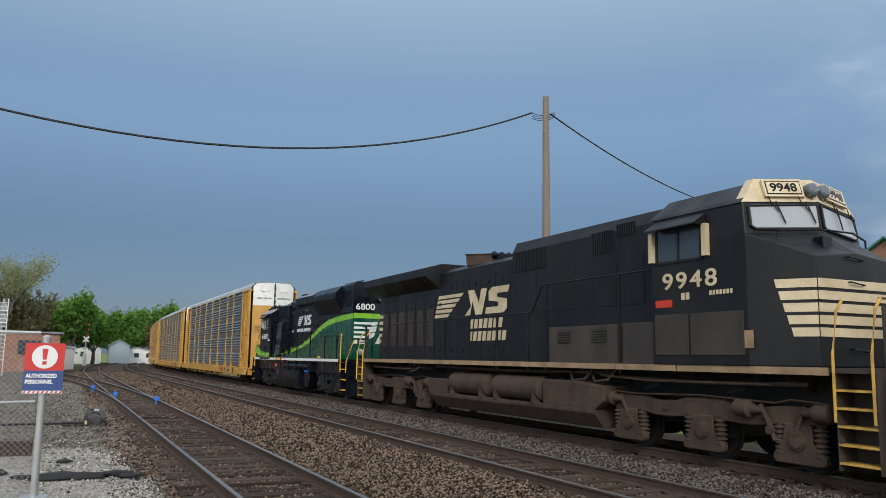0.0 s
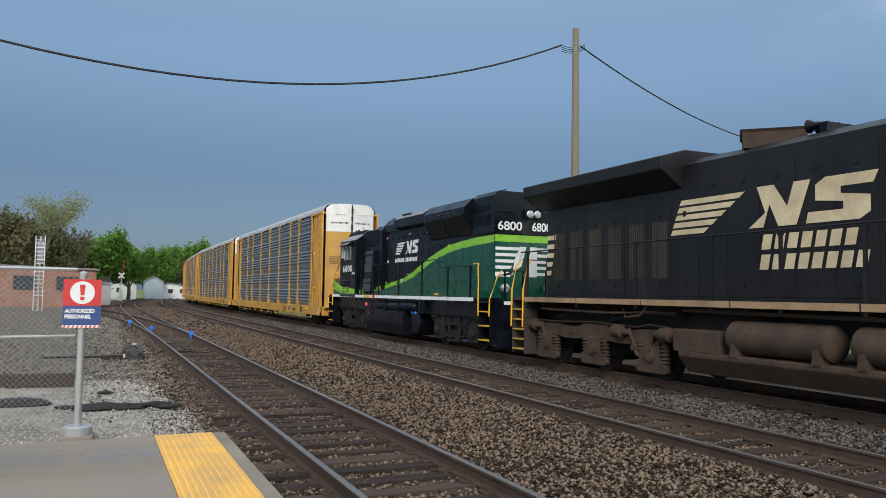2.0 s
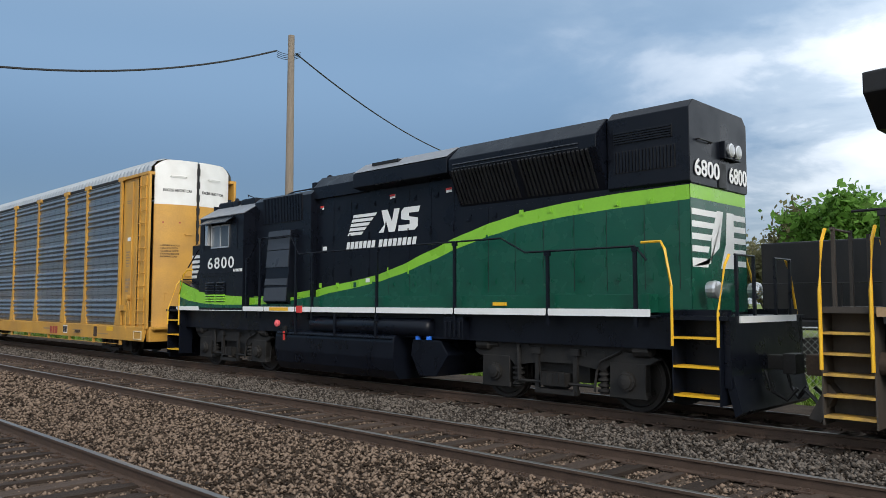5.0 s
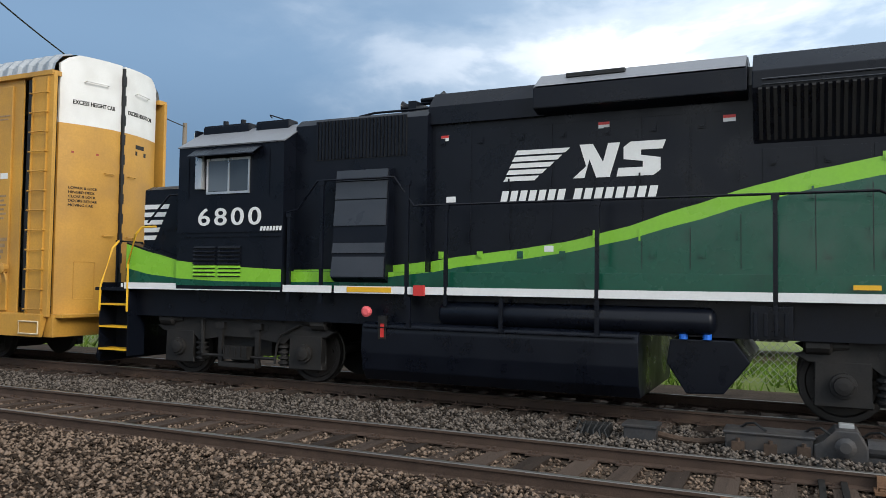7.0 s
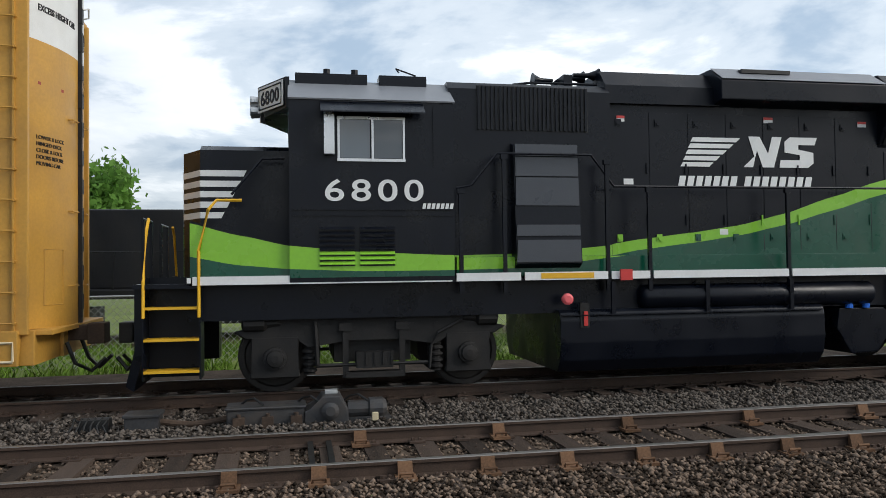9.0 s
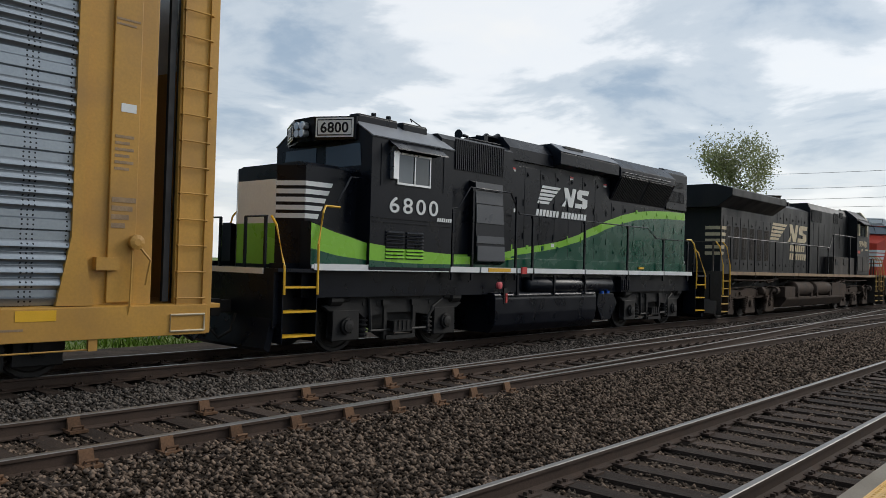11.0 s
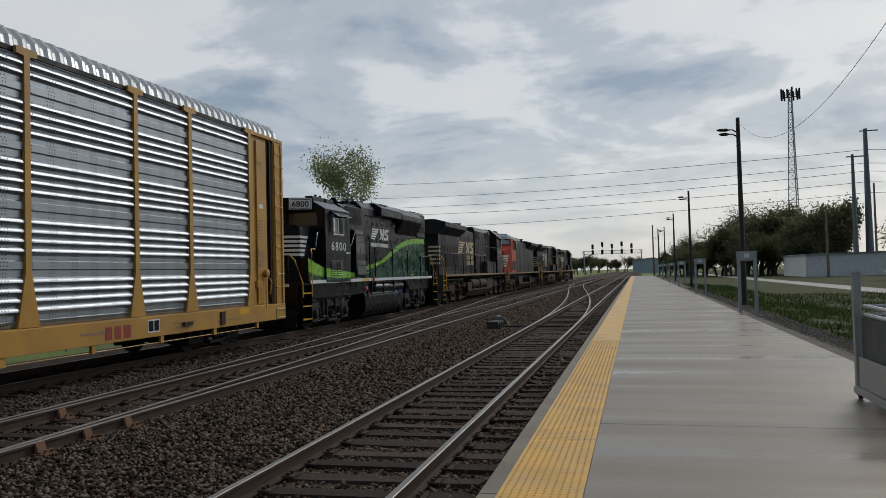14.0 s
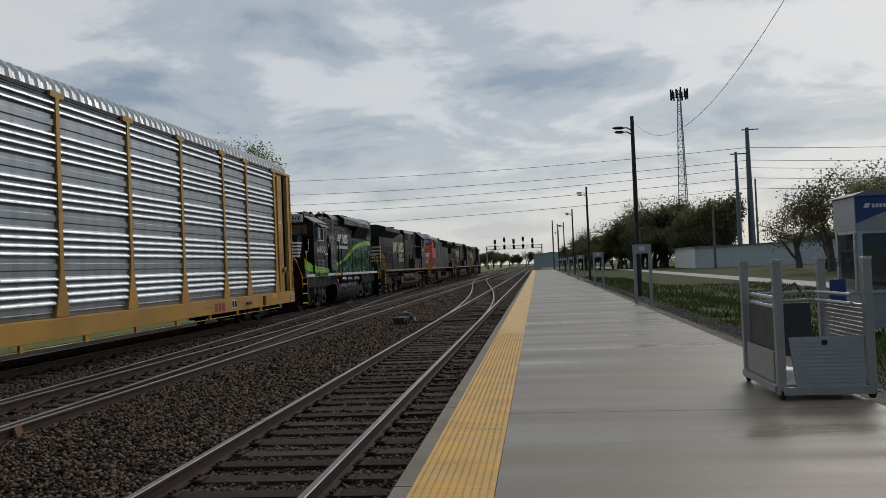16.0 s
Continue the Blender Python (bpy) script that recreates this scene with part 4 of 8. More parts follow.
# ---- trackside things ----
def build_switch_machine(x, y, long=True):
    t = new("switch_machine")
    G = M["machine"]
    z = TIE_Z
    bm = bmesh.new()
    box(bm, -0.2, 0.2, 0.1, 1.05, 0.04, 0.27)
    box(bm, -0.22, 0.22, 0.08, 1.07, 0.24, 0.28)
    part("motor_cover", bm, G, t, bevel=0.02)
    bm = bmesh.new()
    extrude_x(bm, [(-0.45, 0.02), (-0.45, 0.2), (-0.35, 0.38), (-0.12, 0.38), (-0.02, 0.24), (0.1, 0.2), (0.1, 0.02)], -0.22, 0.22)
    part("gear_case", bm, G, t, bevel=0.02)
    bm = bmesh.new()
    lathe(bm, (-0.24, -0.22, 0.2), (-0.30, -0.22, 0.2), [(0, 0.11), (0.04, 0.11), (0.06, 0.06)], 14)
    part("hand_crank_cover", bm, G, t)
    bm = bmesh.new()
    lathe(bm, (0, -0.95, 0.17), (0, -0.45, 0.17), [(0, 0.10), (0.05, 0.14), (0.22, 0.14), (0.24, 0.11), (0.5, 0.11)], 14)
    box(bm, -0.18, 0.18, -1.0, -0.45, 0.0, 0.08)
    part("throw_motor", bm, G, t)
    for yy in (0.2, 0.55, 0.9):
        bm = bmesh.new()
        box(bm, -0.27, -0.20, yy - 0.07, yy + 0.07, 0.03, 0.16)
        drum(bm, (-0.235, yy, 0.16), (-0.235, yy, 0.20), 0.025, 8)
        part("mounting_lug", bm, M["gear_rust"], t)
    bm = bmesh.new()
    box(bm, -0.06, 0.06, -0.32, -0.16, 0.38, 0.43)
    part("cap_plate", bm, M["galv_post"], t, bevel=0.008)
    bm = bmesh.new()
    box(bm, -0.30, -0.24, -0.82, -0.74, 0.06, 0.16)
    part("padlock", bm, M["cream"], t, bevel=0.01)
    for yy in (-0.42, 0.12, 0.7):
        bm = bmesh.new()
        box(bm, -0.85, 0.45, yy - 0.11, yy + 0.11, -0.08, 0.02)
        part("mounting_timber", bm, M["tie"], t)
    for yy in (-0.7, -0.1, 0.6):
        bm = bmesh.new()
        tube(bm, [(-0.2, yy, 0.30), (-0.1, yy + 0.12, 0.37), (0.05, yy + 0.22, 0.33), (0.1, yy + 0.3, 0.26)], 0.015)
        part("cable", bm, M["rubber"], t)
    if long:
        bm = bmesh.new()
        pts = [(0, 1.05 + 0.09 * k, 0.12 - 0.05 * math.sin(math.pi * k / 9)) for k in range(10)]
        tube(bm, pts, 0.04, 8)
        part("conduit_hose", bm, M["gear_rust"], t)
        bm = bmesh.new()
        box(bm, -0.16, 0.18, 1.85, 2.25, 0.0, 0.22)
        box(bm, -0.18, 0.20, 1.83, 2.27, 0.2, 0.24)
        part("junction_box", bm, G, t, bevel=0.01)
        bm = bmesh.new()
        for k in range(6):
            tube(bm, [(0.05, 2.5 + 0.05 * k, 0.05), (0.0, 2.45 + 0.08 * k, 0.2), (-0.12, 2.5 + 0.07 * k, 0.12), (-0.2, 2.42 + 0.1 * k, 0.0)], 0.012)
        box(bm, -0.05, 0.15, 2.45, 2.8, 0.0, 0.18)
        part("cable_bundle", bm, M["rubber"], t)
    bm = bmesh.new()
    for yy in (-0.15, 0.05):
        box(bm, -2.4, -0.2, yy - 0.03, yy + 0.03, 0.02, 0.06)
    part("throw_rod", bm, M["gear"], t)
    t.location = (x, y, z)
    return tagged(t, "dark grey electric switch machine bolted beside the rails", "switch machine", "switch machines")


def brace_plates():
    """Brown rail braces with clips along the middle track's turnout."""
    base = None
    for i in range(14):
        y = 0.7 - 0.8 * i
        if base is None:
            base = new("rail_brace")
            bm = bmesh.new()
            box(bm, -0.22, 0.05, -0.1, 0.1, 0.0, 0.03)
            extrude_y(bm, [(-0.04, 0.03), (-0.10, 0.03), (-0.06, 0.15), (-0.03, 0.15)], -0.07, 0.07)
            part("brace", bm, M["rust_plate"], base)
            bm = bmesh.new()
            tube(bm, [(-0.16, -0.06, 0.03), (-0.18, -0.06, 0.07), (-0.18, 0.06, 0.07), (-0.16, 0.06, 0.03)], 0.014)
            part("clip", bm, M["rust_plate"], base)
            tagged(base, "rusty rail brace plate with a spring clip", "rail brace", "rail braces")
            base.matrix_basis = pose(T2 - GAUGE / 2, y, TIE_Z + 0.01)
        else:
            copy_thing(base, pose(T2 - GAUGE / 2, y, TIE_Z + 0.01))
            if i % 2:
                copy_thing(base, pose(T2 + GAUGE / 2 - 0.02, y - 0.5, TIE_Z + 0.01))


def build_sign_post():
    t = new("warning_sign")
    bm = bmesh.new()
    drum(bm, (0, 0, 0.1), (0, 0, 2.17), 0.045, 14)
    lathe(bm, (0, 0, 2.17), (0, 0, 2.25), [(0, 0.05), (0.05, 0.052), (0.08, 0.02)], 14)
    part("post", bm, M["galv_post"], t, smooth=True)
    bm = bmesh.new()
    lathe(bm, (0, 0, 0.1), (0, 0, 0.22), [(0, 0.18), (0.1, 0.18), (0.12, 0.16)], 20)
    part("base_flange", bm, M["galv_post"], t, smooth=True)
    bm = bmesh.new()
    box(bm, -0.2, 0.2, -0.2, 0.2, -0.3, 0.1)
    part("concrete_foot", bm, M["curb"], t, bevel=0.02)
    for z0, z1, m, nm in ((1.79, 2.14, "red", "red_field"), (1.535, 1.79, "blue", "blue_field"), (1.50, 1.535, "white", "white_border")):
        bm = bmesh.new()
        box(bm, -0.23, 0.23, -0.062, -0.05, z0, z1)
        part(nm, bm, M[m], t)
    bm = bmesh.new()
    for k in range(9):
        a = -0.22 + 0.052 * k
        plate(bm, [(a, 1.503), (a + 0.022, 1.503), (a + 0.034, 1.532), (a + 0.012, 1.532)], (0, -0.0625, 0), SOUTH[0], SOUTH[1], 0.003)
    part("border_stripe", bm, M["red"], t)
    bm = bmesh.new()
    lathe(bm, (0, -0.0625, 1.965), (0, -0.066, 1.965), [(0, 0.15), (0.0035, 0.15)], 28)
    part("white_disc", bm, M["white"], t)
    bm = bmesh.new()
    plate(bm, [(-0.022, 1.93), (0.022, 1.93), (0.035, 2.07), (-0.035, 2.07)], (0, -0.067, 0), SOUTH[0], SOUTH[1], 0.003)
    plate(bm, [(-0.025, 1.865), (0.025, 1.865), (0.025, 1.91), (-0.025, 1.91)], (0, -0.067, 0), SOUTH[0], SOUTH[1], 0.003)
    part("exclamation_mark", bm, M["red"], t)
    lettering("AUTHORIZED", 0.048, M["white"], t, (-0.205, -0.062, 1.70), SOUTH, "lettering", 0.003, 1.0, width=0.36)
    lettering("PERSONNEL", 0.048, M["white"], t, (-0.205, -0.062, 1.625), SOUTH, "lettering", 0.003, 1.0, width=0.32)
    t.matrix_basis = pose(0.06, 11.75, -0.45, 0, 0, -4)
    tagged(t, "red and blue authorized personnel sign on a galvanised post", "sign")


def build_fence(x0, x1, y, z0, z1, label, mesh_step=0.075, post_step=3.0, along="x"):
    t = new("chain_link_fence")
    L = x1 - x0
    bm = bmesh.new()
    tube(bm, [(0, 0, z1), (L, 0, z1)], 0.025)
    part("top_rail", bm, M["galv_post"], t)
    if mesh_step < 0.1:
        bm = bmesh.new()
        tube(bm, [(0, 0, 0.85), (L, 0, 0.92)], 0.022)
        part("middle_rail", bm, M["galv_post"], t)
    k = 0.0
    while k <= L:
        bm = bmesh.new()
        tube(bm, [(k, 0, z0 - 0.3), (k, 0, z1)], 0.03)
        part("fence_post", bm, M["galv_post"], t)
        k += post_step
    bm = bmesh.new()
    h = z1 - z0
    k = -h
    r = 0.002 if mesh_step < 0.1 else 0.006
    while k < L:
        a, b = max(0, k), min(L, k + h)
        if b - a > 0.02:
            tube(bm, [(a, 0, z0 + a - k), (b, 0, z0 + b - k)], r, 3)
            tube(bm, [(a, 0.005, z1 - (a - k)), (b, 0.005, z1 - (b - k))], r, 3)
        k += mesh_step
    tagged(part("wire_netting", bm, M["galv_post"], t), kind="stuff")
    t.matrix_basis = pose(x0, y, 0) if along == "x" else pose(y, x0, 0, 0, 0, 90)
    tagged(t, label, "fence")


def build_rubble():
    random.seed(3)
    for x, y, s, m in ((0.35, 14.5, 0.42, "asphalt"), (0.75, 14.45, 0.35, "asphalt"), (0.05, 14.75, 0.16, "asphalt"), (-0.12, 14.7, 0.2, "asphalt"), (1.2, 14.6, 0.3, "asphalt"), (1.4, 14.3, 0.2, "asphalt"), (-0.9, 15.3, 0.5, "asphalt"), (0.45, 16.5, 0.16, "asphalt"), (-1.5, 17.2, 0.35, "curb"), (-1.35, 16.6, 0.3, "curb"), (-1.1, 15.9, 0.45, "limestone")):
        bm = bmesh.new()
        bmesh.ops.create_icosphere(bm, subdivisions=2, radius=1)
        for v in bm.verts:
            v.co *= 1 + 0.35 * noise.noise(v.co * 1.7 + Vector((x * 9, y * 5, 0)))
            v.co = Vector((v.co.x * s, v.co.y * s * 0.45, v.co.z * s * 0.22))
        ob = part("asphalt_chunk" if m == "asphalt" else "rubble_chunk", bm, M[m])
        ob.location = (x, y, -0.40)
        tagged(ob, "broken black asphalt chunk on pale gravel" if m == "asphalt" else "rough broken concrete lump on pale gravel", "rubble", "rubble")
    bm = bmesh.new()
    box(bm, -4.0, -0.12, 17.8, 17.9, -0.6, -0.16)
    box(bm, -4.0, -0.12, 18.4, 18.5, -0.6, -0.2)
    box(bm, -4.0, -0.12, 17.9, 18.4, -0.6, -0.3)
    tagged(part("timber_trough", bm, M["tie"]), "dark rotten timber cable trough in the gravel", "trough")


def build_utility_pole(x, y, h, label, r=0.16, lean=0.0, arm=0.0):
    t = new("utility_pole")
    bm = bmesh.new()
    lathe(bm, (0, 0, -0.6), (lean, 0, h), [(0, r), (h * 0.5, r * 0.85), (h + 0.6, r * 0.66)], 12)
    part("pole", bm, M["pole_wood"], t, smooth=True)
    if arm:
        bm = bmesh.new()
        box(bm, lean - arm, lean + arm, -0.06, 0.06, h - 0.75, h - 0.65)
        part("crossarm", bm, M["pole_wood"], t)
    t.location = (x, y, 0)
    return tagged(t, label, "utility pole", "utility poles")


def build_cable(name, a, b, sag, r, label, n=24):
    bm = bmesh.new()
    a, b = Vector(a), Vector(b)
    pts = []
    for i in range(n + 1):
        k = i / n
        p = a.lerp(b, k)
        p.z -= 4 * sag * k * (1 - k)
        pts.append(p)
    tube(bm, pts, r, 5)
    tagged(part(name, bm, M["rubber"]), label, "cable", "overhead cables")


def build_platform_lamp(x, y, h, first=None):
    if first:
        return copy_thing(first, pose(x, y, -0.2))
    t = new("street_lamp")
    bm = bmesh.new()
    lathe(bm, (0, 0, 0), (0, 0, h), [(0, 0.13), (h * 0.5, 0.11), (h, 0.085)], 12)
    part("post", bm, M["lamp_post"], t, smooth=True)
    for dz, l in ((-0.55, 0.9), (-0.75, 0.75)):
        bm = bmesh.new()
        tube(bm, [(0, 0, h + dz - 0.15), (0.25, 0.06, h + dz), (0.45, 0.08, h + dz)], 0.03)
        part("arm", bm, M["lamp_post"], t)
        bm = bmesh.new()
        lathe(bm, (0.4, 0.08, h + dz), (0.4 + l * 0.6, 0.10, h + dz + 0.03), [(0, 0.05), (0.1, 0.13), (l * 0.45, 0.12), (l * 0.6, 0.05)], 10)
        for v in bm.verts:
            v.co.z = h + dz + (v.co.z - h - dz) * 0.55
        part("lamp_head", bm, M["lamp_post"], t)
    t.matrix_basis = pose(x, y, -0.2)
    return tagged(t, "dark brown lamp post with a twin lamp head", "street lamp", "platform lamps")


def build_marker(x, y, first=None):
    if first:
        return copy_thing(first, pose(x, y, -0.2))
    t = new("platform_marker")
    for dx in (-0.27, 0.27):
        bm = bmesh.new()
        box(bm, dx - 0.055, dx + 0.055, -0.04, 0.04, -0.1, 2.28)
        part("post", bm, M["galv_post"], t)
    bm = bmesh.new()
    box(bm, -0.215, 0.215, -0.03, 0.03, 1.95, 2.28)
    part("board", bm, M["galv_post"], t)
    bm = bmesh.new()
    box(bm, -0.09, 0.09, -0.034, 0.036, 2.05, 2.2)
    part("board_print", bm, M["white"], t)
    t.matrix_basis = pose(x, y, -0.2)
    return tagged(t, "grey two-post marker frame beside the platform", "marker post", "platform markers")


def build_lift():
    """Wheelchair lift cart, open frame with ramps."""
    t = new("wheelchair_lift")
    A = M["lift_alu"]
    x0, x1, y0, y1 = -2.97, -2.06, -10.38, -9.06
    for x, y in ((x0, y0), (x1, y0), (x0, y1), (x1, y1)):
        bm = bmesh.new()
        box(bm, x - 0.045, x + 0.045, y - 0.045, y + 0.045, 0.05, 1.48)
        part("corner_post", bm, A, t, bevel=0.012)
        bm = bmesh.new()
        box(bm, x - 0.05, x + 0.05, y - 0.05, y + 0.05, 1.47, 1.5)
        part("post_cap", bm, M["alu"], t)
        bm = bmesh.new()
        drum(bm, (x - 0.02, y, 0.06), (x + 0.02, y, 0.06), 0.06, 10)
        part("caster", bm, M["rubber"], t)
    bm = bmesh.new()
    box(bm, x0, x1, y0, y1, 0.11, 0.16)
    box(bm, x0, x1, y1 + 0.03, y1 + 0.09, 0.06, 0.14)
    box(bm, x1 + 0.02, x1 + 0.07, y0, y1, 0.08, 0.15)
    part("deck", bm, A, t)
    for z in (0.98, 1.08):
        bm = bmesh.new()
        tube(bm, [(x1 - 0.02, y1 - 0.1, z), (x1 - 0.05, y0 + 0.1, z), (x0 + 0.1, y0 + 0.06, z), (x0 + 0.05, y1 - 0.3, z)], 0.024)
        part("grip_rail", bm, A, t, smooth=True)
    for (a, b, c, d), m in (((x1 - 0.03, x1 - 0.015, y0 + 0.1, y1 - 0.1), "lift_dark"), ((x0 + 0.15, x1 - 0.15, y0 + 0.02, y0 + 0.035), "lift_dark")):
        bm = bmesh.new()
        box(bm, a, b, c, d, 0.3, 0.95)
        part("side_panel", bm, M[m], t, bevel=0.004)
    bm = bmesh.new()
    plate(bm, [(x0 + 0.08, 0.12), (x1 - 0.14, 0.12), (x1 - 0.10, 0.66), (x0 + 0.05, 0.66)], (0, y1 + 0.04, 0), (1, 0, 0), (0, -0.12, 1), -0.03)
    ramp = part("ramp", bm, A, t)
    for k in range(12):
        bm = bmesh.new()
        plate(bm, [(x0 + 0.09, 0.14 + 0.042 * k), (x1 - 0.14, 0.14 + 0.042 * k), (x1 - 0.14, 0.15 + 0.042 * k), (x0 + 0.09, 0.15 + 0.042 * k)], (0, y1 + 0.072, 0), (1, 0, 0), (0, -0.12, 1), -0.004)
        part("tread_rib", bm, A, ramp)
    bm = bmesh.new()
    lathe(bm, ((x0 + x1) / 2, y1 + 0.0, 0.60), ((x0 + x1) / 2, y1 + 0.012, 0.60), [(0, 0.03), (0.012, 0.03)], 12)
    part("finger_hole", bm, M["rubber"], ramp)
    bm = bmesh.new()
    box(bm, x1 + 0.0, x1 + 0.03, y0 + 0.1, y1 - 0.15, 0.16, 0.5)
    part("side_ramp", bm, A, t, bevel=0.006)
    for k in range(10):
        bm = bmesh.new()
        box(bm, x0 - 0.03, x0 + 0.02, y0 + 0.1, y1 - 0.05, 0.5 + 0.05 * k, 0.535 + 0.05 * k)
        part("side_slat", bm, M["lift_alu"], t)
    bm = bmesh.new()
    tube(bm, [(x1 - 0.3, y0 + 0.3, 0.2), (x1 - 0.35, y0 + 0.3, 1.12), (x1 - 0.5, y0 + 0.32, 1.2), (x1 - 0.56, y0 + 0.35, 1.1)], 0.02)
    part("crank_handle", bm, M["lift_dark"], t)
    tagged(t, "grey aluminium wheelchair lift cart parked on the platform", "wheelchair lift")


def build_shelter():
    t = new("platform_shelter")
    x0, x1, y0, y1 = -11.2, -7.25, -21.5, -20.2
    bm = bmesh.new()
    box(bm, x0, x1, y0, y1, -0.35, 0.5)
    part("plinth", bm, M["galv_post"], t, bevel=0.02)
    for x in (x1 - 0.05, x1 - 1.2, x1 - 2.35, x0 + 0.05):
        bm = bmesh.new()
        box(bm, x - 0.05, x + 0.05, y1 - 0.06, y1 + 0.04, 0.5, 2.0)
        part("mullion", bm, M["alu"], t)
    for k in range(2):
        y = y1 - 0.1 - 1.1 * k
        bm = bmesh.new()
        box(bm, x1 - 0.06, x1 + 0.04, y - 0.05, y + 0.05, 0.5, 2.0)
        part("mullion", bm, M["alu"], t)
    for z in (0.5, 1.95):
        bm = bmesh.new()
        box(bm, x0, x1 + 0.02, y1 - 0.05, y1 + 0.03, z, z + 0.08)
        box(bm, x1 - 0.05, x1 + 0.03, y0, y1, z, z + 0.08)
        part("transom", bm, M["alu"], t)
    for x in (x1 - 1.15, x1 - 2.3, x0 + 0.1):
        bm = bmesh.new()
        box(bm, x, x + 1.05, y1 - 0.02, y1, 0.58, 1.95)
        part("window_pane", bm, M["glass"], t)
    bm = bmesh.new()
    box(bm, x1 - 0.02, x1, y0 + 0.2, y1 - 0.2, 0.58, 1.95)
    part("window_pane", bm, M["glass"], t)
    bm = bmesh.new()
    box(bm, x0 - 0.2, x1 + 0.05, y0, y1 + 0.05, 2.03, 2.88)
    part("fascia", bm, M["galv_post"], t)
    bm = bmesh.new()
    plate(bm, [(-7.22, 2.2), (-7.22, 2.86), (-10.6, 2.86), (-10.6, 2.84), (-9.0, 2.72), (-8.0, 2.5)], (0, y1 + 0.055, 0), (1, 0, 0), (0, 0, 1), -0.006)
    part("fascia_panel", bm, M["blue"], t, "dark blue fascia panel")
    bars(M["white"], t, (-7.4, y1 + 0.064, 2.55), NORTH, [(0.0, 0.12, 0.02, 0.13, 0.05)] + [(0.2 + 0.085 * k, 0.2 + 0.085 * k + 0.06, 0.02, 0.11) for k in range(6)])
    bm = bmesh.new()
    extrude_y(bm, [(x0 - 0.3, 2.86), (x1 + 0.15, 2.86), (x1 - 0.2, 2.98), (x0, 3.25)], y0 - 0.2, y1 + 0.1)
    part("roof", bm, M["greyroof"], t)
    tagged(t, "grey glazed platform shelter with a dark blue fascia", "shelter")
    t2 = new("timetable_post")
    bm = bmesh.new()
    box(bm, -5.42, -5.36, -16.6, -16.54, -0.4, 1.0)
    part("post", bm, M["galv_post"], t2)
    bm = bmesh.new()
    box(bm, -5.55, -5.25, -16.53, -16.50, 0.55, 1.0)
    part("board", bm, M["blue"], t2)
    tagged(t2, "small blue notice board on a grey post", "notice board")


def build_tower(x, y, h):
    t = new("cell_tower")
    w = lambda z: 1.9 - 1.45 * z / h
    for a in range(3):
        an = 2 * math.pi * a / 3
        bm = bmesh.new()
        tube(bm, [(w(z) * math.cos(an), w(z) * math.sin(an), z) for z in (-0.6, h / 2, h)], 0.13, 5)
        part("leg", bm, M["galv_post"], t)
        an2 = 2 * math.pi * (a + 1) / 3
        bm = bmesh.new()
        n = 24
        for k in range(n):
            z0, z1 = h * k / n, h * (k + 1) / n
            p, q = (an, an2) if k % 2 else (an2, an)
            tube(bm, [(w(z0) * math.cos(p), w(z0) * math.sin(p), z0), (w(z1) * math.cos(q), w(z1) * math.sin(q), z1)], 0.06, 4)
            tube(bm, [(w(z1) * math.cos(an), w(z1) * math.sin(an), z1), (w(z1) * math.cos(an2), w(z1) * math.sin(an2), z1)], 0.05, 4)
        part("lattice_face", bm, M["galv_post"], t)
    bm = bmesh.new()
    ring = [(2.0 * math.cos(a * math.pi / 6), 2.0 * math.sin(a * math.pi / 6), h - 1.5) for a in range(13)]
    tube(bm, ring, 0.1, 4)
    part("antenna_ring", bm, M["lamp_post"], t)
    for a in range(12):
        an = a * math.pi / 6
        bm = bmesh.new()
        cx, cy = 2.1 * math.cos(an), 2.1 * math.sin(an)
        box(bm, cx - 0.18, cx + 0.18, cy - 0.18, cy + 0.18, h - 2.4, h - 0.1 + 0.4 * (a % 3 == 0))
        part("antenna_panel", bm, M["lamp_post"], t)
    t.location = (x, y, 0)
    tagged(t, "tall lattice cell tower with dark antenna panels", "cell tower")


def build_signal_gantry():
    t = new("signal_bridge")
    y, x0, x1 = -308, -1.6, 20.2
    for x in (x0, x1):
        for dy in (-0.4, 0.4):
            bm = bmesh.new()
            box(bm, x - 0.2, x + 0.2, y + dy - 0.1, y + dy + 0.1, -0.6, 8.8)
            part("leg", bm, M["galv_post"], t)
    for z in (7.4, 8.6):
        bm = bmesh.new()
        box(bm, x0 - 0.5, x1 + 0.5, y - 0.1, y + 0.1, z, z + 0.18)
        part("chord", bm, M["galv_post"], t)
    bm = bmesh.new()
    k = x0
    while k < x1:
        tube(bm, [(k, y, 7.4), (k + 0.6, y, 8.6), (k + 1.2, y, 7.4)], 0.06, 4)
        k += 1.2
    part("web", bm, M["galv_post"], t)
    for i in range(5):
        x = 2.0 + 3.7 * i
        for z in (8.2, 10.4 + 0.8 * (i % 2)):
            bm = bmesh.new()
            box(bm, x - 0.45, x + 0.45, y + 0.2, y + 0.5, z - 0.9, z + 0.9)
            for j in (-0.55, 0, 0.55):
                lathe(bm, (x, y + 0.5, z + j), (x, y + 0.9, z + j), [(0, 0.22), (0.4, 0.22)], 8)
            part("signal_head", bm, M["black"], t)
        bm = bmesh.new()
        box(bm, x - 0.08, x + 0.08, y, y + 0.15, 7.4, 11.5)
        part("mast", bm, M["galv_post"], t)
    tagged(t, "grey signal bridge with black signal heads over the tracks", "signal bridge")


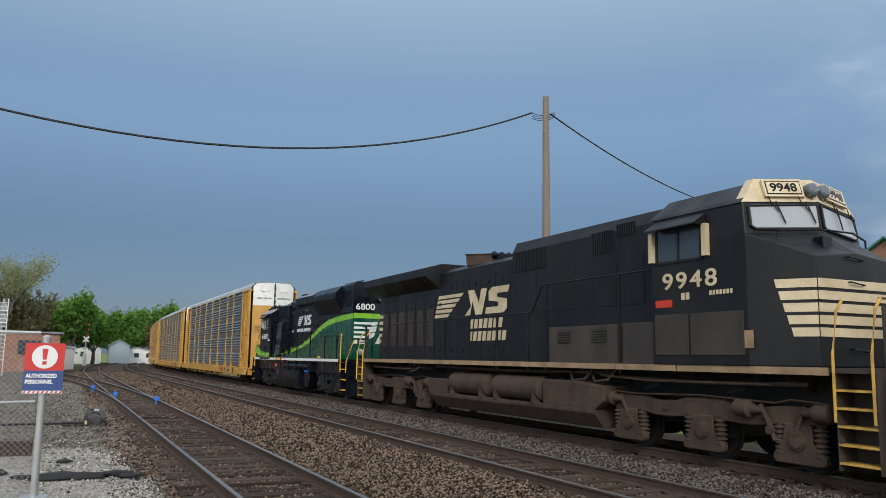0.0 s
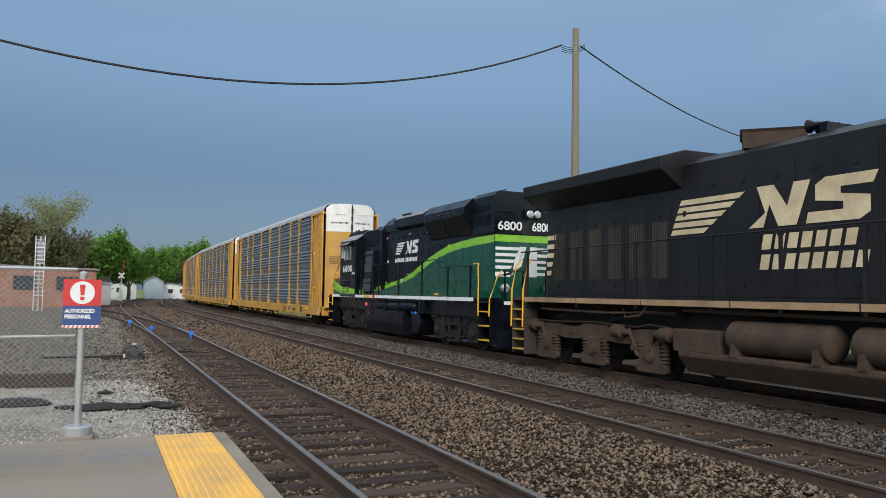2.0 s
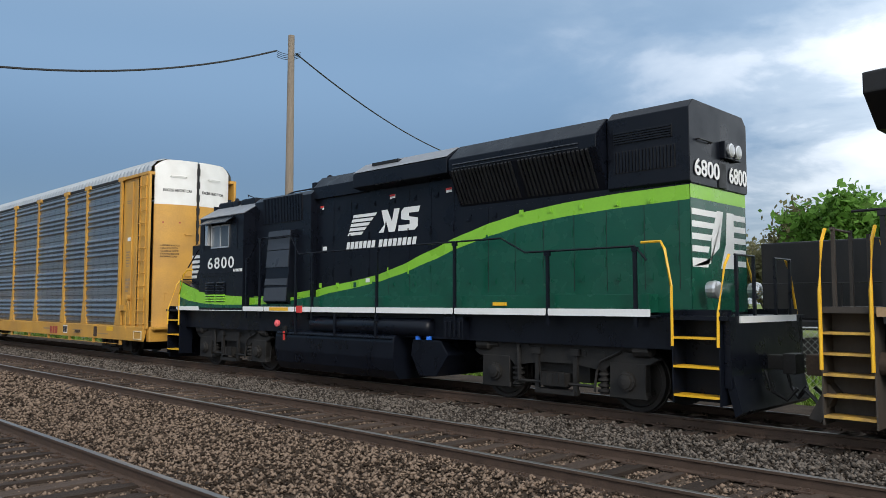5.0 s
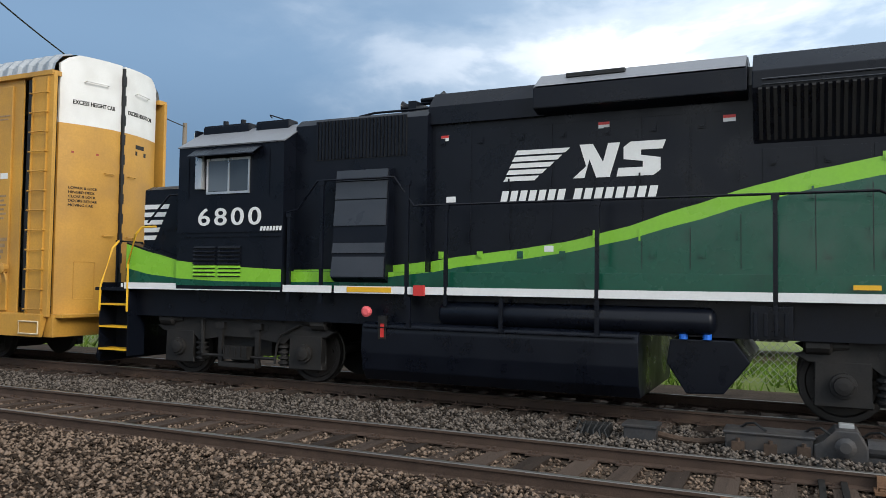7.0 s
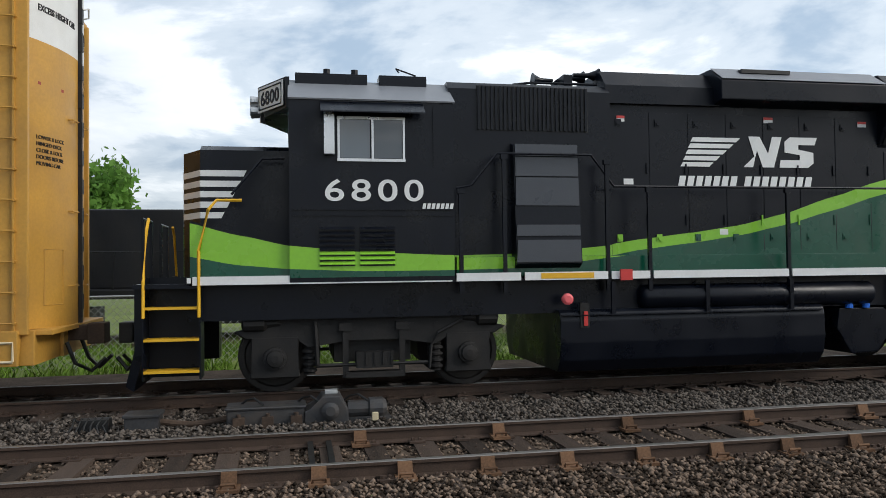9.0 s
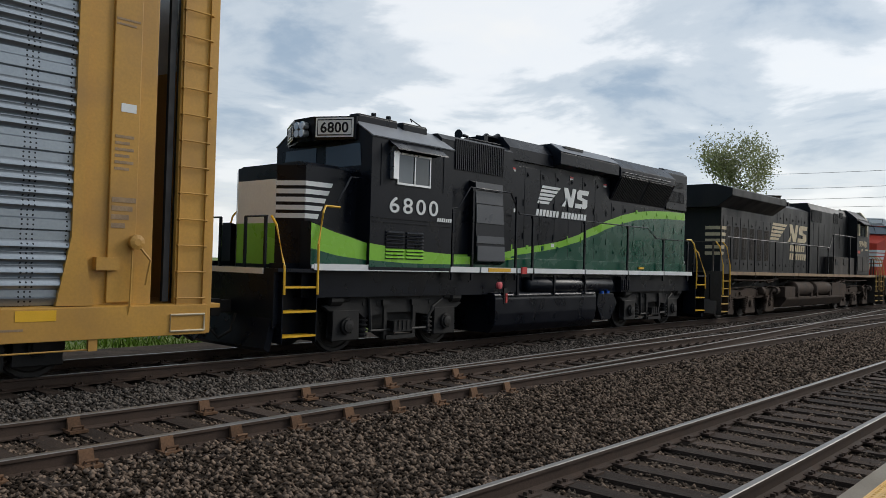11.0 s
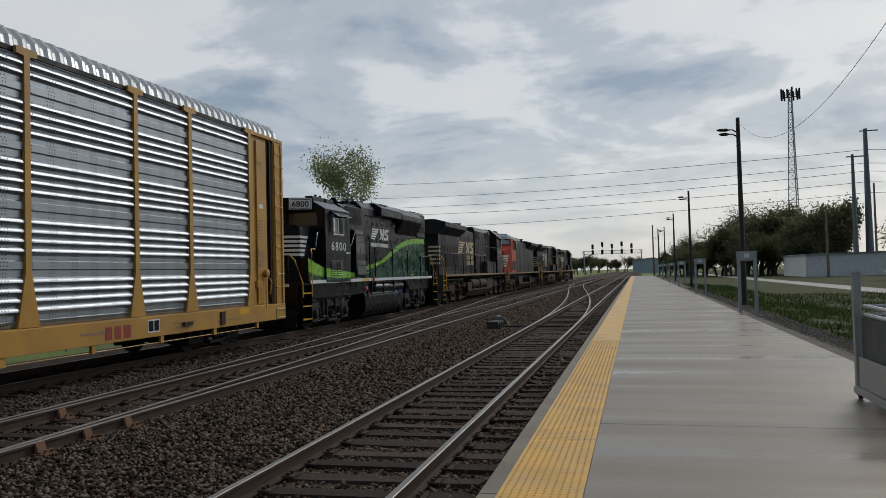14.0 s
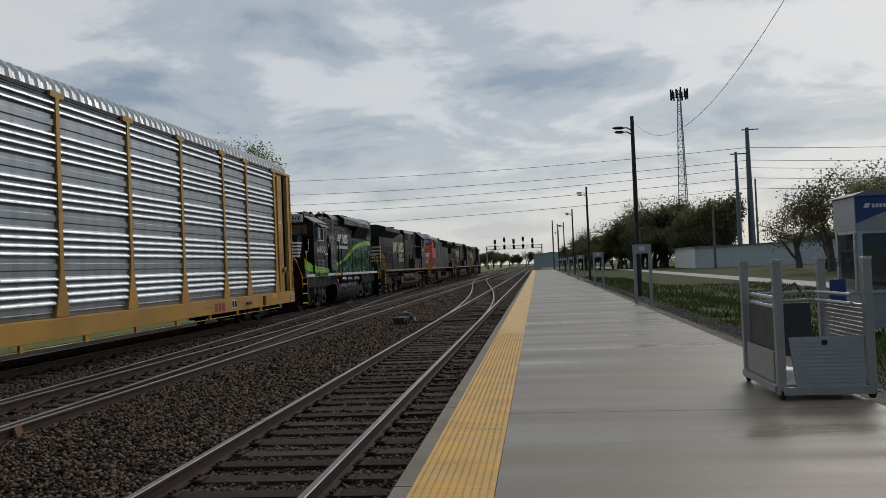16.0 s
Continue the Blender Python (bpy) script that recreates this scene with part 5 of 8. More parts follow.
def build_ladder_signal():
    t = new("signal_mast")
    for dx in (-0.35, 0.35):
        bm = bmesh.new()
        tube(bm, [(dx, 0, -0.6), (dx, 0, 6.0)], 0.05)
        part("rail_post", bm, M["alu"], t)
    for k in range(15):
        bm = bmesh.new()
        tube(bm, [(-0.35, 0, 0.9 + 0.34 * k), (0.35, 0, 0.9 + 0.34 * k)], 0.03 if k % 3 else 0.06)
        part("rung", bm, M["alu"], t)
    bm = bmesh.new()
    drum(bm, (0, 0.3, -0.6), (0, 0.3, 6.0), 0.1, 10)
    part("mast", bm, M["galv_post"], t)
    bm = bmesh.new()
    box(bm, -0.25, 0.25, 0.25, 0.4, 3.6, 5.6)
    part("signal_head", bm, M["galv_post"], t)
    t.location = (-4.2, 75, 0)
    tagged(t, "silver signal mast with a caged ladder", "signal mast")


def build_crossing_signal(x, y):
    t = new("crossing_signal")
    bm = bmesh.new()
    drum(bm, (0, 0, -0.6), (0, 0, 4.2), 0.08, 10)
    part("mast", bm, M["alu"], t)
    bm = bmesh.new()
    for s in (-1, 1):
        plate(bm, [(-0.6, -0.1), (0.6, -0.1), (0.6, 0.1), (-0.6, 0.1)], (0, -0.1, 3.8), Vector((1, 0, s)).normalized(), Vector((-s, 0, 1)).normalized(), 0.02)
    part("crossbuck", bm, M["white"], t)
    for dx in (-0.45, 0.45):
        bm = bmesh.new()
        lathe(bm, (dx, -0.1, 2.7), (dx, -0.2, 2.7), [(0, 0.28), (0.1, 0.28)], 14)
        part("flasher", bm, M["black"], t)
    bm = bmesh.new()
    for k in range(6):
        box(bm, -0.06 + 0.06 * k, 0.06 + 0.06 * k, 0, 0.05, 1.5 + 0.9 * k, 2.0 + 0.9 * k)
    part("gate_arm", bm, M["red"], t)
    bm = bmesh.new()
    box(bm, -0.3, 0.3, 0.2, 0.6, -0.5, 1.4)
    part("relay_case", bm, M["alu"], t)
    t.location = (x, y, 0)
    tagged(t, "silver crossing signal with raised striped gate arm", "crossing signal")


def build_house(name, x, y, w, d, h, roof_h, wall, roof, label, category, door=True, gable_y=True, windows=2):
    t = new(name)
    bm = bmesh.new()
    if gable_y:
        extrude_y(bm, [(-w / 2, -0.7), (w / 2, -0.7), (w / 2, h), (0, h + roof_h), (-w / 2, h)], -d / 2, d / 2)
    else:
        extrude_x(bm, [(-d / 2, -0.7), (d / 2, -0.7), (d / 2, h), (0, h + roof_h), (-d / 2, h)], -w / 2, w / 2)
    part("wall", bm, wall, t)
    for s in (-1, 1):
        bm = bmesh.new()
        if gable_y:
            extrude_y(bm, [(s * (w / 2 + 0.3), h - 0.2), (0, h + roof_h + 0.03), (0, h + roof_h + 0.15), (s * (w / 2 + 0.3), h - 0.05)], -d / 2 - 0.3, d / 2 + 0.3)
        else:
            extrude_x(bm, [(s * (d / 2 + 0.3), h - 0.2), (0, h + roof_h + 0.03), (0, h + roof_h + 0.15), (s * (d / 2 + 0.3), h - 0.05)], -w / 2 - 0.3, w / 2 + 0.3)
        part("roof", bm, roof, t)
    for k in range(windows):
        a = -w / 2 + w * (k + 0.7) / (windows + 0.4)
        bm = bmesh.new()
        box(bm, a - w * 0.06, a + w * 0.06, -d / 2 - 0.03, -d / 2, h * 0.35, h * 0.75)
        part("window", bm, M["glass"], t)
        b = -d / 2 + d * (k + 0.7) / (windows + 0.4)
        bm = bmesh.new()
        box(bm, -w / 2 - 0.03, -w / 2, b - d * 0.05, b + d * 0.05, h * 0.35, h * 0.75)
        part("window", bm, M["glass"], t)
    t.location = (x, y, 0)
    tagged(t, label, category)


# ---- trees ----
def make_tree(h, spread, leaf_mat, leaves, seed, label, leaf=0.35, tall=False):
    random.seed(seed)
    t = new("tree")
    bm = bmesh.new()
    tips = []

    def limb(p, d, length, r, depth):
        n = 4
        pts, q = [p.copy()], p.copy()
        for _ in range(n):
            d = (d + Vector((random.uniform(-0.2, 0.2), random.uniform(-0.2, 0.2), random.uniform(-0.04, 0.16)))).normalized()
            q = q + d * length / n
            pts.append(q.copy())
        rings = []
        for i, c in enumerate(pts):
            rr = r * (1 - 0.55 * i / n)
            rings.append([bm.verts.new(c + Vector((math.cos(a) * rr, math.sin(a) * rr, 0))) for a in (0, 1.26, 2.51, 3.77, 5.03)])
        for a, b in zip(rings, rings[1:]):
            for k in range(5):
                bm.faces.new((a[k], a[(k + 1) % 5], b[(k + 1) % 5], b[k]))
        if depth < 2:
            tips.extend(pts[1:] if depth == 0 else pts[2:4])
        if depth == 0:
            return
        for k in range(random.randint(3, 5) if depth > 1 else random.randint(2, 4)):
            i = random.randint(2, n)
            an = random.uniform(0, 6.28)
            nd = (d * 0.65 + Vector((math.cos(an) * spread, math.sin(an) * spread, random.uniform(0.1, 0.5)))).normalized()
            limb(pts[i], nd, length * random.uniform(0.55, 0.8), r * (0.9 - 0.55 * i / n) * 0.7, depth - 1)

    limb(Vector((0, 0, -0.8)), Vector((0, 0, 1)), h * (0.42 if tall else 0.24), h * 0.024, 3)
    top = max(p.z for p in tips)
    part("trunk", bm, M["bark"], t)
    rng = np.random.default_rng(seed)
    T = np.array([tuple(p) for p in tips])
    c = T[rng.integers(0, len(T), leaves)] + rng.normal(0, h * 0.028, (leaves, 3))
    u = rng.normal(size=(leaves, 3))
    u /= np.linalg.norm(u, axis=1)[:, None]
    w = np.cross(u, rng.normal(size=(leaves, 3)))
    w /= np.linalg.norm(w, axis=1)[:, None]
    s = leaf * rng.uniform(0.5, 1.3, (leaves, 1))
    quad = np.stack([c - u * s, c + w * s * 0.6, c + u * s, c - w * s * 0.6], 1).reshape(-1, 3)
    me = bpy.data.meshes.new("crown")
    me.from_pydata(quad.tolist(), [], np.arange(leaves * 4).reshape(-1, 4).tolist())
    me.materials.append(leaf_mat)
    cr = new("crown", me)
    cr.parent = t
    k = h / top
    t.scale = (k, k, k)
    return tagged(t, label, "tree", "trees")


def plant(ob, x, y, z=-0.6, turn=0.0, size=1.0):
    c = copy_thing(ob, pose(x, y, z, 0, 0, turn))
    c.scale = [v * size for v in ob.scale]
    return c


def build_trees():
    spring = make_tree(12, 0.55, M["leaf_spring"], 8000, 11, "tall spring tree with sparse pale green leaves", 0.075, True)
    green = make_tree(11, 0.7, M["leaf_green"], 15000, 12, "dense fresh green tree", 0.15)
    olive = make_tree(9, 0.85, M["leaf_olive"], 11000, 13, "olive brown budding tree", 0.09)
    bare = make_tree(10, 0.8, M["leaf_bare"], 3500, 14, "nearly bare dark-branched tree", 0.06)
    spring.matrix_basis = pose(27.8, -76, -0.6) @ Matrix.Diagonal((*[v * 1.28 for v in spring.scale], 1))
    green.matrix_basis = pose(2.5, 150, -0.6) @ Matrix.Diagonal((*[v * 1.05 for v in green.scale], 1))
    olive.matrix_basis = pose(-2.0, 152, -0.6) @ Matrix.Diagonal((*[v * 1.0 for v in olive.scale], 1))
    bare.matrix_basis = pose(-34.5, -110, -0.6) @ Matrix.Diagonal((*[v * 1.02 for v in bare.scale], 1))
    s0, g0, o0, b0 = (1 / 1.28, 1 / 1.05, 1.0, 1 / 1.02)
    plant(spring, -6.5, 118, turn=40, size=s0 * 1.25)
    plant(olive, -8.0, 124, turn=140, size=1.35)
    plant(spring, -16, 125, turn=200, size=s0 * 1.2)
    rnd = random.Random(4)
    for x, y, ob, k, sz in ((6.0, 158, green, g0, 0.85), (10.5, 185, green, g0, 0.95), (14.0, 186, green, g0, 0.9), (16.5, 188, olive, 1, 1.05), (20, 192, green, g0, 1.15), (24, 196, olive, 1, 1.1), (-4, 158, olive, 1, 1.1), (8, 190, olive, 1, 0.9), (28, 200, green, g0, 1.1), (-12, 140, olive, 1, 1.1), (-20, 150, green, g0, 1.1), (34, 205, olive, 1, 1.1), (40, 205, green, g0, 1.1)):
        plant(ob, x, y, turn=rnd.uniform(0, 360), size=k * sz)
    for i in range(16):
        x = -8 - 2.0 * i
        plant(rnd.choice((olive, bare, olive)), x, -205 + rnd.uniform(-12, 25) + i * 2.2, turn=rnd.uniform(0, 360), size=(0.75 + 0.055 * min(i, 12)) * rnd.uniform(0.85, 1.15))
    for i in range(22):
        plant(olive, -7 - 1.35 * i, -190 + rnd.uniform(-8, 8) + i * 1.6, turn=rnd.uniform(0, 360), size=(0.45 + 0.03 * i) * rnd.uniform(0.85, 1.15))
    for x, y, sz in ((-22, -190, 1.55), (-27, -195, 1.5), (-32, -165, 0.95), (-30, -85, 1.0), (-34, -80, 1.05), (-33.5, -86, 1.0), (-38, -90, 1.1)):
        plant(bare, x, y, turn=rnd.uniform(0, 360), size=b0 * sz)
    for x, y, sz in ((-34, -82, 1.0), (-31.5, -79, 0.9)):
        plant(spring, x, y, turn=rnd.uniform(0, 360), size=s0 * sz * 0.8)
    for i in range(16):
        plant(rnd.choice((olive, bare, olive)), 22 + 4.5 * i, -345 - 12 * (i % 3), turn=rnd.uniform(0, 360), size=rnd.uniform(0.6, 1.0))
    for i in range(34):
        plant(rnd.choice((olive, bare, olive)), -30 + 6 * i, -500 - 20 * (i % 3), turn=rnd.uniform(0, 360), size=rnd.uniform(0.55, 1.05))
    for i in range(12):
        plant(rnd.choice((olive, bare)), 24 + 10 * i, -420 - 14 * (i % 3), turn=rnd.uniform(0, 360), size=rnd.uniform(0.7, 1.0))
    for i in range(6):
        plant(rnd.choice((olive, bare)), 2 + 5 * i, -470, turn=rnd.uniform(0, 360), size=rnd.uniform(0.8, 1.1))
    for x, y, ob, sz in ((46, 12, green, g0 * 0.75), (49, 16, olive, 0.85), (70, -7, green, g0 * 0.8), (76, -10, bare, b0 * 0.9), (90, -20, olive, 0.8), (56, 22, olive, 0.8), (70, 4, green, 0.9)):
        plant(ob, x, y, turn=rnd.uniform(0, 360), size=sz)
    for i in range(14):
        plant(rnd.choice((olive, bare)), -48 - 5 * i, -160 - rnd.uniform(0, 25), turn=rnd.uniform(0, 360), size=rnd.uniform(0.5, 0.8))


def build_parked_loco():
    t = new("parked_locomotive")
    K = M["black_old"]
    for nm, x0, x1, y0, y1, z0, z1 in (("cab", -1.5, 1.5, -2.2, 1.2, 1.6, 4.2), ("long_hood", -0.9, 0.9, 1.2, 11, 1.6, 4.0), ("short_hood", -0.9, 0.9, -4.6, -2.2, 1.6, 4.0), ("underframe", -1.45, 1.45, -6, 12, 1.3, 1.6), ("fuel_tank", -1.4, 1.4, 1, 5, 0.5, 1.3)):
        bm = bmesh.new()
        box(bm, x0, x1, y0, y1, z0, z1)
        part(nm, bm, K, t, bevel=0.05)
    bm = bmesh.new()
    extrude_y(bm, [(-1.55, 4.15), (-1.2, 4.5), (1.2, 4.5), (1.55, 4.15)], -2.4, 1.4)
    part("cab_roof", bm, M["greyroof"], t)
    for y in (-0.5, 0.3):
        bm = bmesh.new()
        box(bm, -1.52, -1.5, y, y + 0.65, 3.05, 3.75)
        part("window_pane", bm, M["teal_glass"], t)
    lettering("3001", 0.3, M["white"], t, (-1.51, 0.9, 2.2), WEST, "number", 0.01, 1.1, width=1.5)
    handrail(t, [(-1.42, 11.5, 2.7), (-1.42, 1.4, 2.7)], [(-1.42, 11, 2.7), (-1.42, 8.5, 2.7), (-1.42, 6, 2.7), (-1.42, 3.5, 2.7)], K)
    for yc in (-2.8, 8.5):
        bm = bmesh.new()
        box(bm, -1.1, 1.1, yc - 1.7, yc + 1.7, 0.4, 1.0)
        for dy in (-1.2, 1.2):
            drum(bm, (-0.8, yc + dy, 0.5), (0.8, yc + dy, 0.5), 0.5, 16)
        part("truck", bm, M["gear"], t)
    t.matrix_basis = pose(25.6, -0.6, -0.55)
    tagged(t, "black preserved diesel locomotive parked beyond the fence", "locomotive")
    bm = bmesh.new()
    box(bm, 23.9, 27.3, -60, 60, -0.66, -0.55)
    tagged(part("siding_bed", bm, M["ballast"]), "low stone bed of a museum siding", "siding", kind="structure")


def build_place():
    build_switch_machine(10.1, -0.1)
    build_switch_machine(5.35, -28.0, False)
    build_switch_machine(1.30, 24.9, False)
    brace_plates()
    build_sign_post()
    build_fence(-7.0, -0.02, 12.15, -0.35, 1.83, "galvanised chain-link fence with pipe rails", 0.075)
    build_fence(-40, 60, 18.6, -0.6, 1.0, "low grey chain-link fence across the grass", 0.16, 3.0, "y")
    build_rubble()
    for x, y in ((1.98, 45), (3.84, 33.4), (2.62, 38)):
        t = new("blue_flag")
        bm = bmesh.new()
        box(bm, -0.09, 0.09, -0.05, 0.05, 0.06, 0.2)
        box(bm, -0.03, 0.03, -0.03, 0.03, -0.15, 0.1)
        part("plate", bm, M["bright_blue"], t, bevel=0.008)
        t.location = (x, y, RAIL_Z - 0.05)
        tagged(t, "bright blue marker clamped to the rail", "rail marker", "rail markers")
    build_utility_pole(16.9, 25.24, 11.95, "weathered grey wooden utility pole beyond the train", 0.19)
    build_utility_pole(34.0, 32.2, 10.5, "weathered wooden utility pole among the far buildings", 0.18)
    build_cable("overhead_cable", (16.75, 26.0, 11.5), (-18, 20, 13.0), 4.5, 0.035, "black overhead cable strung from the wooden pole", 40)
    build_cable("overhead_cable", (16.95, 25.0, 11.2), (34, 32.2, 10.3), 0.5, 0.03, "black service cable dropping from the wooden pole")
    for k in range(4):
        build_cable("pole_lead", (16.75, 26.0, 11.5 - 0.08 * k), (17.1, 24.9, 11.25 - 0.06 * k), 0.12, 0.012, "thin black cable loop on the pole", 8)
    lamp = build_platform_lamp(-4.3, -37.9, 8.56)
    for y in (-72.4, -101.8, -135, -168):
        build_platform_lamp(-4.3, y, 8.5, lamp)
    mark = build_marker(-3.3, -29.0)
    for y in (-49.3, -68.9, -88, -108, -128, -148):
        build_marker(-3.3, y, mark)
    build_lift()
    build_shelter()
    build_tower(-38.0, -206, 44.8)
    build_signal_gantry()
    build_ladder_signal()
    build_crossing_signal(4.2, 141)
    for x, y, h, r in ((-41.6, -158, 26.4, 0.75), (-37.0, -149, 20.6, 0.5)):
        t = new("transmission_pole")
        bm = bmesh.new()
        lathe(bm, (0, 0, -1), (0, 0, h), [(0, r), (h + 1, r * 0.45)], 12)
        part("steel_shaft", bm, M["steel_pole"], t, smooth=True)
        bm = bmesh.new()
        box(bm, -2.2, 1.0, -0.1, 0.1, h - 0.5, h - 0.3)
        part("crossarm", bm, M["steel_pole"], t)
        t.location = (x, y, 0)
        tagged(t, "tall grey tapered steel transmission pole", "transmission pole", "transmission poles")
    for x, y, h in ((-28.2, -130, 10.2), (-40.5, -150, 15.5), (-33.5, -175, 9.5), (-35.5, -180, 9.3), (-3.7, -195, 12.0), (-5.5, -215, 12)):
        build_utility_pole(x, y, h, "dark wooden utility pole by the grass", 0.22, 0, 0.0)
    for z0, z1 in ((22.5, 34), (20, 30), (18.5, 27), (16.5, 25), (14.5, 21)):
        build_cable("power_line", (-41.6, -158, z0), (90, -210, z1 - 6), 1.5, 0.045, "thin power line between steel poles")
        build_cable("power_line", (-41.6, -158, z0), (-150, -150, z0 - 1), 2.0, 0.045, "thin power line between steel poles")
    build_cable("overhead_cable", (-4.3, -37.9, 8.2), (-3.7, -5.6, 7.7), 2.6, 0.006, "slack cable strung from the lamp post", 30)
    build_house("metal_shed", 11.3, 172, 3.7, 5, 3.2, 1.0, M["shed_blue"], M["greyroof"], "pale blue corrugated metal shed", "shed", windows=0)
    build_house("small_house", 5.6, 176, 5.0, 6, 2.4, 1.3, M["rack_white"], M["greyroof"], "small white house behind the crossing", "house")
    build_house("brick_depot", -8.5, 97, 17.6, 10, 3.7, 0.05, M["brick"], M["greyroof"], "low weathered brick depot building", "building", windows=4)
    build_house("utility_cabinet", 1.25, 110, 1.7, 1.5, 2.2, 0.05, M["galv_post"], M["galv_post"], "plain grey steel utility cabinet", "cabinet", windows=0)
    build_house("long_white_house", 15.0, 178, 8.0, 6, 2.2, 0.6, M["rack_white"], M["greyroof"], "long low white building behind the trees", "house", windows=3)
    build_house("brick_hall", 50.0, 29.5, 12, 6.0, 7.3, 1.7, M["brick"], M["teal_roof"], "red brick gabled hall beyond the train", "building", gable_y=False, windows=1)
    build_house("teal_roofed_barn", 47.0, 44.5, 12, 20.0, 5.0, 3.2, M["rack_white"], M["teal_roof"], "barn with a teal ribbed metal roof", "barn", windows=3)
    build_house("weathered_shed", 43.0, 26.0, 5, 5.0, 3.0, 1.8, M["tie"], M["greyroof"], "old grey timber shed beyond the tracks", "shed", windows=1)
    build_house("white_warehouse", -58, -150, 62, 20, 3.2, 0.4, M["rack_white"], M["greyroof"], "long white warehouse beyond the footpath", "warehouse", windows=6)
    build_house("blue_warehouse", -6.0, -380, 16, 60, 5.0, 1.0, M["shed_blue"], M["greyroof"], "far blue-grey warehouse beside the tracks", "warehouse", windows=0)
    t = new("timber_railing")
    for k in range(12):
        bm = bmesh.new()
        box(bm, -33 - 1.2 * k - 0.1, -33 - 1.2 * k + 0.1, -95.1, -94.9, -0.6, 0.55)
        part("post", bm, M["tie"], t)
    for z in (0.1, 0.45):
        bm = bmesh.new()
        box(bm, -46.5, -32.8, -95.05, -94.95, z, z + 0.16)
        part("rail", bm, M["tie"], t)
    bm = bmesh.new()
    box(bm, -46.5, -32.8, -96, -95.2, -0.6, 0.0)
    part("low_wall", bm, M["tie"], t)
    tagged(t, "dark timber railing above a low wall", "railing")
    build_parked_loco()
    build_trees()


build_place()

# ---- sleepers and loose stones ----
build_ties(track_1, T1, RAIL_Z, (-42, 34), ((-160, -42), (34, 130)))
build_ties(track_2, T2, RAIL_Z, (-34, 40), ((-160, -34), (40, 130)))
build_ties(track_3, T3, RAIL_Z + 0.075, (-20, 20), ((-120, -20), (20, 110)))
BZ = TIE_Z - 0.015
LOW = BZ - 0.014
scatter_stones("ballast_stones", M["stone"], [
    (EDGE_X + 0.05, 2.4, -14, 16, BZ - 0.01, 420, 0.026), (4.05, 7.25, -14, 16, BZ + 0.03, 480, 0.027), (2.4, 4.05, -14, 16, LOW, 430, 0.024), (7.25, 8.85, -14, 16, LOW, 400, 0.025), (8.85, 9.4, -14, 16, BZ, 400, 0.028),
    (EDGE_X - 0.3, 2.4, 16, 40, BZ - 0.005, 220, 0.034), (4.05, 7.25, 16, 40, BZ + 0.025, 220, 0.034), (2.4, 4.05, 16, 40, LOW, 160, 0.034), (7.25, 8.85, 16, 40, LOW, 160, 0.034), (8.85, 9.4, 16, 40, BZ, 200, 0.034),
    (EDGE_X + 0.05, 2.4, -40, -14, BZ - 0.005, 200, 0.034), (4.05, 7.25, -40, -14, BZ + 0.025, 220, 0.034), (2.4, 4.05, -40, -14, LOW, 160, 0.034), (7.25, 8.85, -40, -14, LOW, 160, 0.034), (8.85, 9.4, -40, -14, BZ, 200, 0.034),
    (EDGE_X + 0.05, 10, 40, 90, LOW + 0.01, 30, 0.06), (EDGE_X + 0.05, 10, -100, -40, LOW + 0.01, 30, 0.06)],
    "loose brown-grey ballast stones between the rails")
scatter_stones("grey_ballast_stones", M["stone_grey"], [(9.4, 11.2, -16, 22, BZ + 0.06, 480, 0.030), (9.4, 11.2, 22, 55, BZ + 0.06, 160, 0.042), (9.4, 11.2, -55, -16, BZ + 0.06, 130, 0.042)], "fresh grey ballast stones beside the far track")
scatter_stones("path_stones", M["gravel_chip"], [(-4.4, -3.0, -30, 0, -0.22, 380, 0.018), (-4.4, -3.0, -70, -30, -0.22, 120, 0.026)], "loose grey gravel stones along the platform's back")
scatter_stones("limestone_chips", M["stone_pale"], [(-5, 1.7, NORTH_END + 0.1, 14, -0.435, 420, 0.018), (-6, 1.5, 14, 18.5, -0.445, 260, 0.022), (-6, 1.2, 18.5, 21, -0.45, 60, 0.022)], "pale limestone chips at the platform end")
scatter_stones("yard_stones", M["gravel_chip"], [(-4, 1.9, 13, 18, -0.44, 60, 0.026), (-8, 1.9, 18, 34, -0.44, 150, 0.030), (-10, 1.6, 34, 60, -0.44, 40, 0.045), (1.0, 1.8, 9.4, 14, -0.44, 200, 0.024)], "dark grey yard gravel stones")


